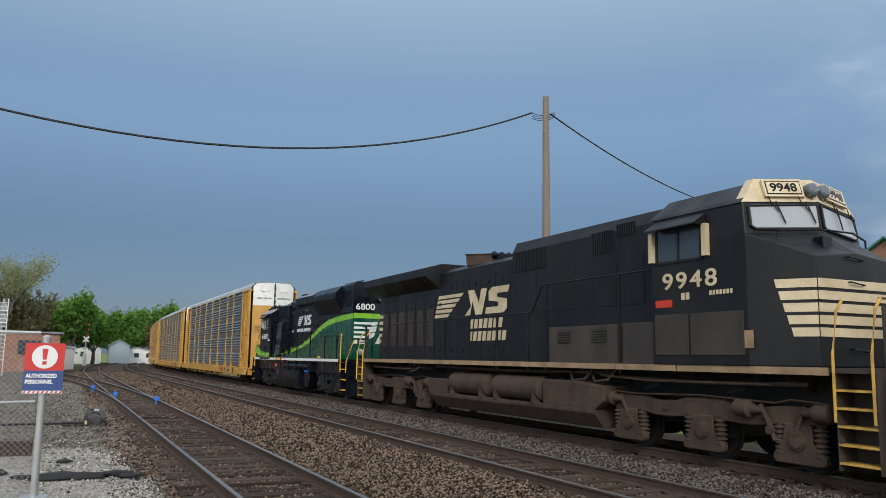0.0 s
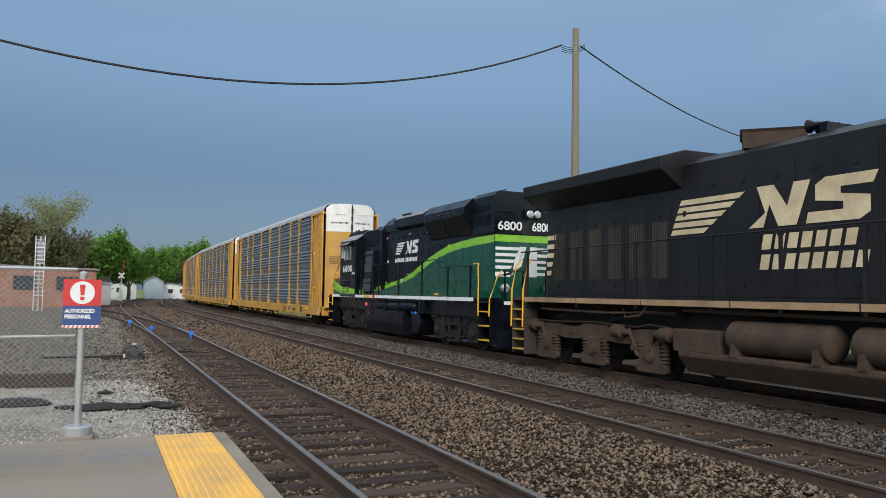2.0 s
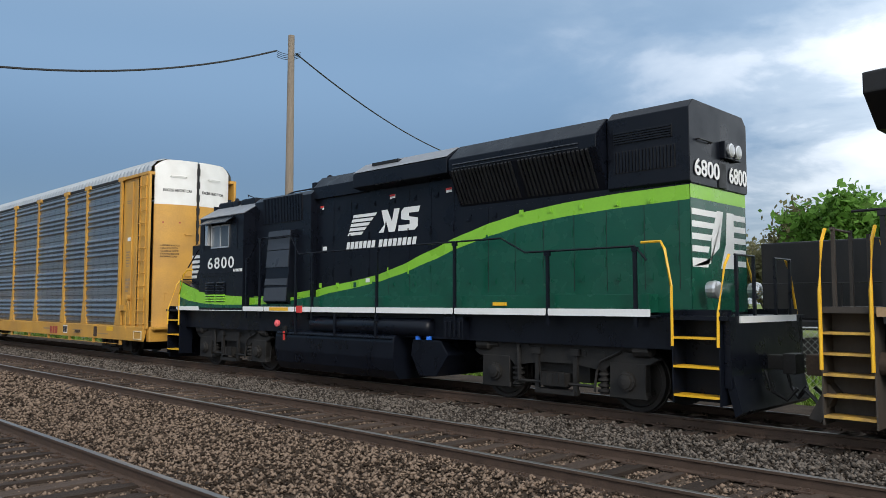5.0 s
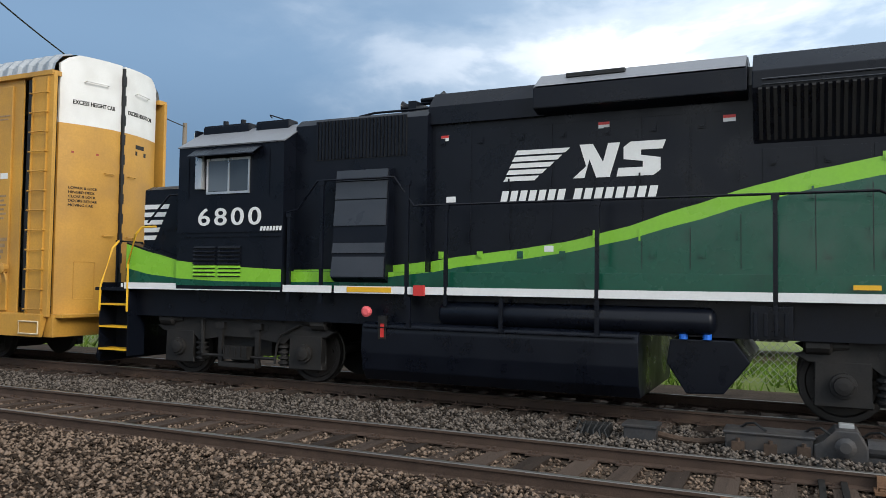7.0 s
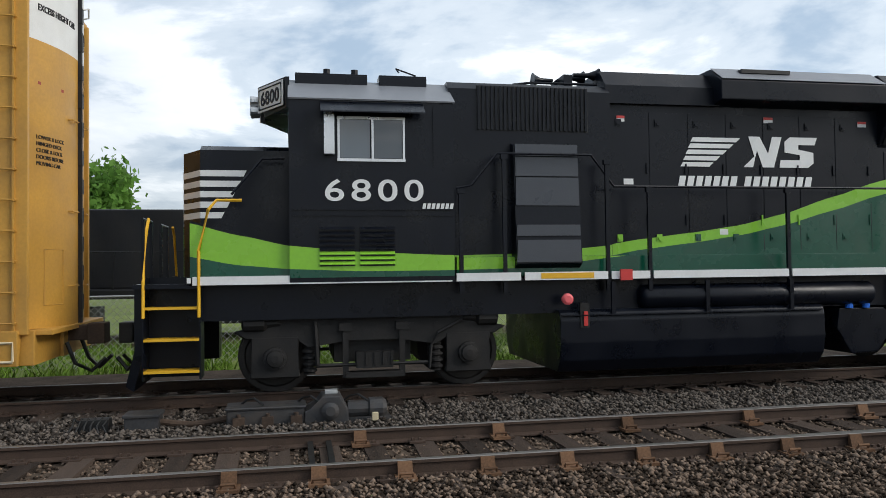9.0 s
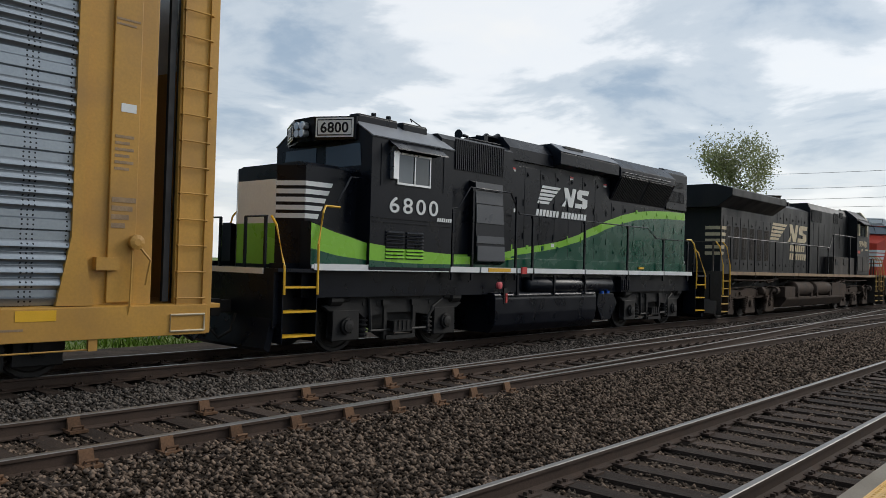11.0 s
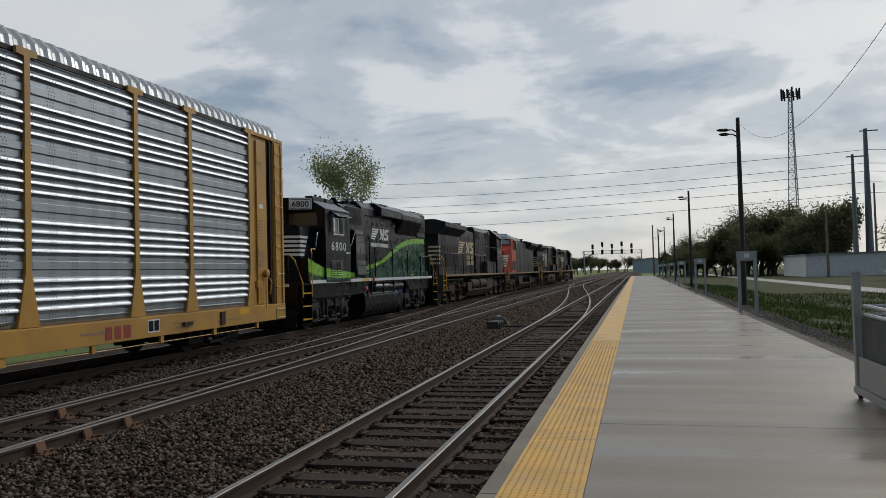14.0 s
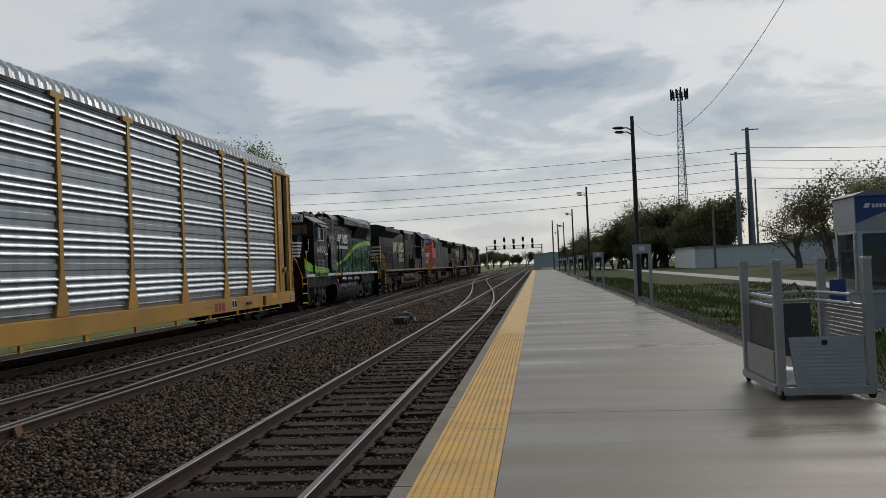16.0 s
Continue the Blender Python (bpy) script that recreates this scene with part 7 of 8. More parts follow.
    for x in (0.17, 0.43):
        bm = bmesh.new()
        lathe(bm, (x, -7.92, 4.22), (x, -7.97, 4.22), [(0, 0.115), (0.04, 0.115), (0.05, 0.10)], 16)
        lamp_body = part("headlight", bm, M["alu"], t, smooth=True)
        bm = bmesh.new()
        lathe(bm, (x, -7.97, 4.22), (x, -7.985, 4.22), [(0, 0.095), (0.01, 0.07), (0.015, 0.03)], 16)
        part("lens", bm, M["cab_glass"], lamp_body, smooth=True)
    bm = bmesh.new()
    box(bm, -0.08, 0.18, -7.85, -7.8, 3.6, 4.0)
    tube(bm, [(-0.8, -7.8, 4.28), (-0.8, -7.88, 4.28), (-0.35, -7.88, 4.28), (-0.35, -7.8, 4.28)], 0.014)
    part("rear_fittings", bm, M["grille"], t)
    bm = bmesh.new()
    for x in (-0.75, 0.75):
        lathe(bm, (x, -7.95, 1.95), (x, -8.13, 1.95), [(0, 0.12), (0.12, 0.14), (0.16, 0.13), (0.18, 0.08)], 14)
    part("ditch_light", bm, M["alu"], t)
    # end platforms, steps and pilots
    for d in (-1, 1):
        e = 8.55 * d
        bm = bmesh.new()
        box(bm, -1.46, 1.46, min(7.7 * d, e), max(7.7 * d, e), 1.50, 1.56)
        box(bm, -1.35, 1.35, min(e, e - 0.1 * d), max(e, e - 0.1 * d), 0.55, 1.5)
        part("end_platform", bm, K, t)
        bm = bmesh.new()
        box(bm, -1.05, 1.05, min(e, e + 0.02 * d), max(e, e + 0.02 * d), 1.46, 1.56)
        part("end_stripe", bm, M["white"], t)
        bm = bmesh.new()
        extrude_x(bm, [(e, 0.72), (e + 0.12 * d, 0.22), (e + 0.02 * d, 0.15), (e - 0.1 * d, 0.6)], -1.3, 1.3)
        part("pilot", bm, K, t)
        ys = sorted((7.72 * d, 8.42 * d))
        for s in (-1, 1):
            make_steps(t, ys[0], ys[1], 3, K, M["safety"], 0.40, 1.65, s)
        for s in (-1, 1):
            for yy, b in ((ys[0] if d > 0 else ys[1], 0.1), (ys[1] if d > 0 else ys[0], 0.1)):
                bm = bmesh.new()
                tube(bm, [(s * 1.47, yy, 1.12), (s * 1.47, yy, 2.0), (s * 1.42, yy - 0.12 * d, 2.55), (s * 1.36, yy - 0.22 * d, 2.68), (s * 1.36, yy - 0.55 * d, 2.68)] if abs(yy) < 8 else [(s * 1.47, yy, 1.12), (s * 1.45, yy, 1.6), (s * 1.2, yy, 2.3), (s * 1.05, yy, 2.45)], 0.022)
                part("grab_rail", bm, M["safety"], t, "yellow grab rail", smooth=True)
        for s in (-1, 1):
            bm = bmesh.new()
            for x in (s * 1.0, s * 0.4):
                box(bm, x - 0.025, x + 0.025, e - 0.05 * d - 0.02, e - 0.05 * d + 0.02, 1.56, 2.45)
            tube(bm, [(s * 1.05, e - 0.05 * d, 2.45), (s * 0.38, e - 0.05 * d, 2.45)], 0.018)
            part("end_railing", bm, K, t)
        make_coupler(t, 8.5 * d, 0.6 * d, M["gear"])
    # side handrail
    x = -1.43
    handrail(t, [(x, 7.3, 2.75), (x + 0.1, 6.9, 3.25), (x + 0.1, 6.6, 3.26)], [], K)
    handrail(t, [(x, 4.22, 2.86), (x, 4.0, 2.9), (x, 3.62, 3.36), (x, 2.2, 3.36), (x, 1.85, 2.9), (x, -4.4, 2.9), (x, -4.95, 2.62), (x, -7.1, 2.62), (x, -7.3, 2.4)],
             [(x, 4.16, 2.86), (x, 3.52, 3.36), (x, 1.96, 3.3), (x, 1.30, 2.9), (x, -0.99, 2.9), (x, -3.25, 2.9), (x, -5.43, 2.62), (x, -7.1, 2.62)], K)
    # tanks and boxes under the frame
    bm = bmesh.new()
    extrude_y(bm, [(-1.38, 1.10), (-1.44, 1.06), (-1.47, 0.95), (-1.47, 0.62), (-1.43, 0.36), (-1.30, 0.19), (1.30, 0.19), (1.43, 0.36), (1.47, 0.62), (1.47, 0.95), (1.44, 1.06), (1.38, 1.10)], -1.56, 2.72)
    part("fuel_tank", bm, K, t, bevel=0.02)
    bm = bmesh.new()
    box(bm, -1.50, -1.44, -1.50, 2.70, 1.015, 1.03)
    for y in (-1.0, 0.4, 1.9):
        box(bm, -1.48, -1.44, y - 0.03, y + 0.03, 1.03, 1.5)
    part("tank_lip", bm, K, t)
    for side in (-1.28, 1.28):
        bm = bmesh.new()
        drum(bm, (side, -2.45, 1.26), (side, 1.35, 1.26), 0.185, 18, 0.08)
        part("air_reservoir", bm, K, t, smooth=True)
    bm = bmesh.new()
    extrude_x(bm, [(-1.95, 1.02), (-2.75, 1.02), (-2.95, 0.75), (-2.62, 0.32), (-2.15, 0.30), (-1.9, 0.7)], -1.30, 1.30)
    part("retention_tank", bm, K, t, bevel=0.02)
    bm = bmesh.new()
    for y in (-2.12, -2.42):
        drum(bm, (-1.3, y, 1.02), (-1.3, y, 1.10), 0.06, 10)
    part("filler_cap", bm, M["bright_blue"], t, "bright blue cap")
    bm = bmesh.new()
    box(bm, -1.42, -1.1, -3.45, -2.95, 1.06, 1.48)
    for k in range(4):
        box(bm, -1.45, -1.42, -3.4 + 0.12 * k, -3.35 + 0.12 * k, 1.1, 1.4)
    part("filter_box", bm, K, t, bevel=0.01)
    bm = bmesh.new()
    box(bm, -1.48, -1.44, 2.28, 2.42, 0.84, 1.2)
    part("fuel_gauge", bm, M["gear"], t)
    bm = bmesh.new()
    box(bm, -1.495, -1.48, 2.31, 2.37, 0.87, 1.08)
    part("gauge_glass", bm, M["red"], t)
    bm = bmesh.new()
    lathe(bm, (-1.46, 2.62, 1.26), (-1.54, 2.62, 1.26), [(0, 0.08), (0.06, 0.085), (0.08, 0.05)], 12)
    part("fuel_cap", bm, M["pink"], t, "faded red fuel cap")
    bm = bmesh.new()
    box(bm, -1.52, -1.475, 1.62, 1.80, 1.52, 1.68)
    part("emergency_button", bm, M["red"], t)
    bm = bmesh.new()
    box(bm, -1.482, -1.475, 2.2, 3.0, 1.56, 1.64)
    part("warning_strip", bm, M["safety"], t)
    for y in (-4.4,):
        bm = bmesh.new()
        box(bm, -1.34, -1.30, y - 0.02, y + 0.28, 1.70, 1.76)
        part("yellow_bracket", bm, M["safety"], t)
    rolls = []
    for yc in (5.38, -5.38):
        rolls += make_truck(t, yc, (-1.37, 1.37), 0.508, M["gear"])
    tagged(t, "glossy black, lime and dark green diesel locomotive on the far track", "locomotive", "train")
    return t, rolls


# ---- six-axle wide-cab locomotives; the cab faces -y ----
def build_wide_cab(label, paint, stripe, cab_paint=None, number="", dirty=True, mark=True):
    t = new("diesel_locomotive")
    K, G = paint, M["gear_rust"] if dirty else M["gear"]
    C = cab_paint or paint
    bm = bmesh.new()
    box(bm, -0.62, 0.62, -10.8, 10.2, 1.05, 1.62)
    part("centre_sill", bm, M["gear"], t)
    bm = bmesh.new()
    box(bm, -1.46, 1.46, -10.6, 10.0, 1.64, 1.70)
    part("walkway", bm, M["dust"], t)
    for k in range(9):
        y = -9.3 + 2.3 * k
        bm = bmesh.new()
        extrude_y(bm, [(-1.42, 1.64), (-0.6, 1.64), (-0.6, 1.25), (-1.30, 1.52)], y - 0.02, y + 0.02)
        part("walkway_bracket", bm, G, t)
    for y0, y1, z in ((-9.6, -4.9, 1.42), (4.2, 9.4, 1.42), (-4.6, 4.0, 1.50)):
        bm = bmesh.new()
        tube(bm, [(-1.15, y0, z), (-1.18, (y0 + y1) / 2, z - 0.04), (-1.15, y1, z)], 0.04)
        part("air_line", bm, G, t)
    for y in (-6.2, -8.4, 5.9, 8.1):
        bm = bmesh.new()
        tube(bm, [(-0.8, y, 1.5), (-1.05, y + 0.15, 1.30), (-1.1, y + 0.5, 1.22), (-0.9, y + 0.8, 1.0)], 0.035)
        part("traction_cable", bm, M["rubber"], t)
    for s in (-1, 1):
        for y0, y1 in ((-10.2, -7.0), (-6.96, -5.2), (-5.16, -2.6), (-2.56, -0.2), (-0.16, 2.4), (2.44, 4.9), (4.94, 7.3), (7.34, 9.7)):
            bm = bmesh.new()
            box(bm, min(s * 1.45, s * 1.475), max(s * 1.45, s * 1.475), y0, y1, 1.58, 1.70)
            part("sill_plate", bm, M["sill_tan"], t, "dusty tan sill plate")
    # hood
    bm = bmesh.new()
    extrude_y(bm, [(-0.98, 1.70), (0.98, 1.70), (0.98, 4.45), (0.6, 4.63), (-0.6, 4.63), (-0.98, 4.45)], -0.4, 9.35)
    part("engine_hood", bm, K, t)
    bm = bmesh.new()
    extrude_y(bm, [(-1.05, 1.70), (1.05, 1.70), (1.05, 4.60), (0.9, 4.88), (-0.9, 4.88), (-1.05, 4.60)], -6.38, -0.40)
    part("auxiliary_hood", bm, K, t)
    slat_grille(t, (-1.05, -0.5, 4.05), WEST, 1.5, 0.55, 20, K, M["grille"])
    slat_grille(t, (-1.05, -3.9, 4.15), WEST, 0.75, 0.5, 9, K, M["grille"])
    slat_grille(t, (-1.05, -4.8, 4.45), WEST, 0.6, 0.28, 8, K, M["grille"])
    # lower equipment cabinets beside the walkway
    for y0, y1, z in ((-5.3, -2.64, 2.52), (-6.34, -5.36, 2.53)):
        bm = bmesh.new()
        box(bm, -1.40, -1.05, y0, y1, 1.70, z)
        part("equipment_cabinet", bm, M["dust"], t, bevel=0.012)
    for y in (-3.02, -4.34):
        slat_grille(t, (-1.40, y, 2.15), WEST, 0.5, 0.28, 5, M["dust"], M["grille"], False, "louvre")
    # exhaust stack and horn
    bm = bmesh.new()
    lathe(bm, (0, 2.75, 4.60), (0, 2.75, 4.95), [(0, 0.78), (0.30, 0.80), (0.35, 0.86)], 4)
    bmesh.ops.rotate(bm, verts=bm.verts, cent=(0, 2.75, 4.6), matrix=Matrix.Rotation(radians(45), 3, "Z"))
    part("exhaust_stack", bm, M["gear_rust"], t, "rusty exhaust stack")
    bm = bmesh.new()
    for k in range(3):
        lathe(bm, (-0.5 + 0.25 * k, 1.1, 4.80), (-0.5 + 0.25 * k, 1.5, 4.80), [(0, 0.03), (0.25, 0.05), (0.4, 0.13)], 10)
    box(bm, -0.6, 0.15, 1.05, 1.2, 4.6, 4.8)
    part("horn", bm, M["black"], t)
    # radiator wings
    bm = bmesh.new()
    extrude_y(bm, [(-0.98, 3.98), (-1.52, 4.36), (-1.52, 4.62), (-0.9, 4.80), (0.9, 4.80), (1.52, 4.62), (1.52, 4.36), (0.98, 3.98)], 4.2, 9.75)
    part("radiator_wing", bm, K, t, bevel=0.02)
    # doors along the hood
    for k in range(12):
        y = 0.2 + 0.78 * k
        bm = bmesh.new()
        top = 4.2 if y < 4 else 3.7
        box(bm, -0.992, -0.98, y - 0.36, y + 0.36, 1.78, top)
        d = part("hood_door", bm, K, t, bevel=0.004)
        bm = bmesh.new()
        for z in (1.95, top - 0.3):
            latch(bm, (-0.995, y + 0.05, z), WEST)
        part("door_latch", bm, K, d)
        if y > 4.2:
            bm = bmesh.new()
            for j in range(7):
                box(bm, -1.004, -0.992, y - 0.24 + j * 0.07, y - 0.205 + j * 0.07, 2.15, 3.35)
            part("door_slats", bm, M["dust"], d)
    for y in (-1.2, -2.0, -2.8, -4.4, -5.3):
        bm = bmesh.new()
        box(bm, -1.062, -1.05, y - 0.36, y + 0.36, 2.95, 4.0)
        part("hood_door", bm, K, t, bevel=0.004)
    # cab and nose: the windshields meet in a blunt vee, the nose sides taper to one edge
    WL, WC = Vector((-1.5, -8.75, 3.96)), Vector((0, -9.12, 4.04))
    TL, TC = Vector((-1.46, -8.68, 4.52)), Vector((0, -9.04, 4.60))
    BL, BC = Vector((-1.10, -8.62, 4.98)), Vector((0, -8.94, 5.02))
    NX, NY = 0.98, -9.70

    def mirrored(p):
        return Vector((-p.x, p.y, p.z))

    bm = bmesh.new()
    base = [(-1.5, -6.4), (-1.5, -8.75), (-NX, NY), (NX, NY), (1.5, -8.75), (1.5, -6.4)]
    v0 = [bm.verts.new((x, y, 1.70)) for x, y in base]
    rear_l, rear_r = bm.verts.new((-1.5, -6.4, 3.96)), bm.verts.new((1.5, -6.4, 3.96))
    wl, wr, wc = bm.verts.new(WL), bm.verts.new(mirrored(WL)), bm.verts.new(WC)
    el, er = bm.verts.new((-NX, NY, 3.50)), bm.verts.new((NX, NY, 3.50))
    ec = bm.verts.new((0, NY - 0.02, 3.60))
    top = [bm.verts.new(p) for p in ((-1.46, -6.4, 4.52), TL, TC, mirrored(TL), (1.46, -6.4, 4.52))]
    bm.faces.new(v0[::-1])
    bm.faces.new((v0[0], v0[1], wl, rear_l))
    bm.faces.new((v0[1], v0[2], el, wl))
    bm.faces.new((v0[2], v0[3], er, ec, el))
    bm.faces.new((v0[3], v0[4], wr, er))
    bm.faces.new((v0[4], v0[5], rear_r, wr))
    bm.faces.new((wl, el, ec, wc))
    bm.faces.new((wc, ec, er, wr))
    bm.faces.new((rear_l, wl, top[1], top[0]))
    bm.faces.new((wl, wc, top[2], top[1]))
    bm.faces.new((wc, wr, top[3], top[2]))
    bm.faces.new((wr, rear_r, top[4], top[3]))
    bm.faces.new((rear_r, v0[5], v0[0], rear_l, top[0], top[4]))
    bm.faces.new(top)
    part("cab", bm, C, t, bevel=0.02)
    bm = bmesh.new()
    extrude_y(bm, [(-1.49, 4.51), (-1.40, 4.60), (-0.95, 4.96), (0.95, 4.96), (1.40, 4.60), (1.49, 4.51)], -8.66, -6.35)
    part("cab_roof", bm, K, t, bevel=0.02)
    for dx, dy in ((-0.5, -7.0), (-0.35, -8.2), (0.4, -7.6)):
        bm = bmesh.new()
        lathe(bm, (dx, dy, 4.95), (dx, dy, 5.06), [(0, 0.07), (0.08, 0.07), (0.11, 0.03)], 10)
        part("antenna", bm, M["black"], t)
    bm = bmesh.new()
    lo = [bm.verts.new(p + Vector((0, -0.015, 0))) for p in (TL, TC, mirrored(TL))]
    up = [bm.verts.new(p) for p in (BL, BC, mirrored(BL))]
    back = [bm.verts.new(p) for p in ((-1.46, -8.5, 4.52), (1.46, -8.5, 4.52), (-1.10, -8.45, 4.98), (1.10, -8.45, 4.98))]
    bm.faces.new((lo[0], lo[1], up[1], up[0]))
    bm.faces.new((lo[1], lo[2], up[2], up[1]))
    bm.faces.new((back[0], lo[0], up[0], back[2]))
    bm.faces.new((lo[2], back[1], back[3], up[2]))
    bm.faces.new((up[0], up[1], up[2], back[3], back[2]))
    bm.faces.new((lo[0], back[0], back[1], lo[2], lo[1]))
    bm.faces.new((back[0], back[2], back[3], back[1]))
    part("number_board_housing", bm, stripe, t)
    for side in (-1, 1):
        o, c, w, b = (TL, TC, WL, BL) if side < 0 else (TC, mirrored(TL), WC, BC)
        u = (c - o).normalized()
        up_v = ((BC + BL) / 2 - (TC + TL) / 2) if side < 0 else (mirrored((BC + BL) / 2) - mirrored((TC + TL) / 2))
        up_v = (up_v - u * up_v.dot(u)).normalized()
        out = u.cross(up_v)
        a0 = 0.48 if side < 0 else 0.36
        bm = bmesh.new()
        plate(bm, [(a0 - 0.04, 0.07), (a0 + 0.74, 0.07), (a0 + 0.74, 0.41), (a0 - 0.04, 0.41)], o + out * 0.03, u, up_v, 0.05)
        part("number_box", bm, stripe, t)
        bm = bmesh.new()
        plate(bm, [(a0, 0.11), (a0 + 0.70, 0.11), (a0 + 0.70, 0.37), (a0, 0.37)], o + out * 0.08, u, up_v, 0.006)
        part("number_board", bm, M["black"], t)
        bm = bmesh.new()
        plate(bm, [(a0 + 0.02, 0.13), (a0 + 0.68, 0.13), (a0 + 0.68, 0.35), (a0 + 0.02, 0.35)], o + out * 0.086, u, up_v, 0.006)
        part("number_plate_face", bm, stripe, t)
        if number:
            lettering(number, 0.155, M["black"], t, o + out * 0.092 + u * (a0 + 0.08) + up_v * 0.165, (u, up_v), "number", 0.004, 1.0, width=0.53)
        # windshield, gasket and wipers
        down = ((WL + WC) / 2 - (TL + TC) / 2) if side < 0 else mirrored((WL + WC) / 2 - (TL + TC) / 2)
        down = (down - u * down.dot(u)).normalized()
        width = (c - o).length
        shape = [(0.10, 0.08), (width - 0.06, 0.06), (width - 0.06, 0.47), (width - 0.12, 0.50), (0.16, 0.50), (0.08, 0.44)] if side < 0 else [(0.06, 0.06), (width - 0.10, 0.08), (width - 0.08, 0.44), (width - 0.16, 0.50), (0.12, 0.50), (0.06, 0.47)]
        front = o + out * 0.012
        bm = bmesh.new()
        plate(bm, shape, front, u, down, -0.012)
        part("windshield", bm, M["cab_glass"], t)
        bm = bmesh.new()
        tube(bm, [front + out * 0.012 + u * a + down * d for a, d in shape + shape[:1]], 0.024)
        part("windshield_gasket", bm, M["rubber"], t)
        for a in (0.32, 0.72):
            bm = bmesh.new()
            p = front + out * 0.05 + u * width * a
            tube(bm, [p + down * -0.08, p + down * 0.05 + u * 0.05, p + down * 0.22 + u * 0.20], 0.010)
            tube(bm, [p + down * 0.02 + u * 0.14, p + down * 0.42 + u * 0.26], 0.013)
            part("wiper", bm, M["rubber"], t)
    for x in (-0.15, 0.15):
        bm = bmesh.new()
        lathe(bm, (x, -8.96, 4.80), (x, -9.13, 4.80), [(0, 0.12), (0.13, 0.125), (0.15, 0.11), (0.17, 0.06)], 16)
        part("headlight", bm, M["glass_light"], t)
    bm = bmesh.new()
    tube(bm, [(-1.15, -9.1, 3.84), (-1.15, -9.1, 3.98), (-0.4, -9.4, 4.02), (0.4, -9.4, 4.02), (1.15, -9.1, 3.98), (1.15, -9.1, 3.84)], 0.018)
    part("nose_grab_iron", bm, M["black"], t)
    bm = bmesh.new()
    box(bm, -0.45, -0.2, -9.45, -9.25, 3.70, 3.90)
    part("nose_bell_bracket", bm, M["black"], t, bevel=0.01)
    for dz in (0, 0.42, -1.1):
        bm = bmesh.new()
        tube(bm, [(-0.25, NY, 3.1 + dz), (-0.25, NY - 0.08, 3.1 + dz), (0.1, NY - 0.08, 3.06 + dz), (0.1, NY, 3.06 + dz)], 0.014)
        part("nose_grab_iron", bm, M["black"], t)
    for s in (-1, 1):
        x = s * 1.49
        for y0, y1 in ((-7.72, -7.18), (-7.14, -6.60)):
            bm = bmesh.new()
            box(bm, min(x, x + s * 0.02), max(x, x + s * 0.02), y0, y1, 3.66, 4.28)
            part("window_pane", bm, M["glass"], t)
        bm = bmesh.new()
        for y in (-7.74, -7.16, -6.57):
            box(bm, min(x, x + s * 0.035), max(x, x + s * 0.035), y - 0.025, y + 0.025, 3.62, 4.32)
        for z in (3.63, 4.31):
            box(bm, min(x, x + s * 0.03), max(x, x + s * 0.03), -7.76, -6.55, z - 0.02, z + 0.02)
        part("window_frame", bm, M["black_old"], t)
        for y in (-7.88, -6.47):
            bm = bmesh.new()
            box(bm, min(x, x + s * 0.10), max(x, x + s * 0.10), y - 0.06, y + 0.06, 3.66, 4.25)
            part("wind_deflector", bm, M["cream"], t, bevel=0.008)
        bm = bmesh.new()
        extrude_y(bm, [(x, 4.46), (x + s * 0.28, 4.27), (x + s * 0.29, 4.24), (x, 4.42)], -7.85, -6.5)
        extrude_y(bm, [(x, 4.42), (x + s * 0.28, 4.25), (x, 4.2)], -7.85, -7.83)
        part("sunshade", bm, K, t)
        bm = bmesh.new()
        for y0, y1 in ((-8.68, -7.42), (-7.38, -6.48)):
            box(bm, min(x, x + s * 0.03), max(x, x + s * 0.03), y0 + 0.02, y1, 1.88, 2.64)
        part("cab_side_panel", bm, M["dust"] if dirty else K, t, bevel=0.006)
        # nose stripes along the tapering side
        for k in range(5):
            z = 2.99 - 0.2 * k
            a, b = Vector((s * 1.5, -8.75, 0)), Vector((s * NX, NY, 0))
            off = Vector((s * 0.888, -0.46, 0)) * 0.003
            f = 0.40 + 0.055 * k
            bm = bmesh.new()
            plate(bm, [(f + 0.03, z), (1.004, z), (1.004, z + 0.145), (f, z + 0.145)], a + off, b - a, (0, 0, 1), -0.006 * s if s < 0 else 0.006)
            part("nose_stripe", bm, stripe, t)
    for k in range(5):
        z = 2.99 - 0.2 * k
        bm = bmesh.new()
        plate(bm, [(-NX, z), (NX, z), (NX, z + 0.145), (-NX, z + 0.145)], (0, NY - 0.022, 0), (1, 0, 0), (0, 0, 1), 0.006)
        part("nose_stripe", bm, stripe, t)
    if number:
        lettering(number, 0.30, stripe, t, (-1.512, -6.72, 3.12), WEST, "number", 0.006, 1.2, width=1.38)
        bars(stripe, t, (-1.507, -7.2, 2.9), WEST, [(0, 0.09, 0, 0.13), (0.12, 0.21, 0, 0.13)])
        bars(stripe, t, (-1.507, -7.9, 2.95), WEST, [(0.08 * k, 0.08 * k + 0.055, 0, 0.08, 0.01) for k in range(7)])
        bm = bmesh.new()
        box(bm, -1.508, -1.5, -6.95, -6.5, 2.78, 2.92)
        part("warning_label", bm, M["orange_red"], t)
        bm = bmesh.new()
        box(bm, -1.508, -1.5, -8.85, -8.6, 2.0, 2.3)
        part("data_plate", bm, M["sill_tan"], t)
    if mark:
        emblem(t, (-1.0, 4.62, 3.03), WEST, 4.8, stripe, True)
    # rear face
    bm = bmesh.new()
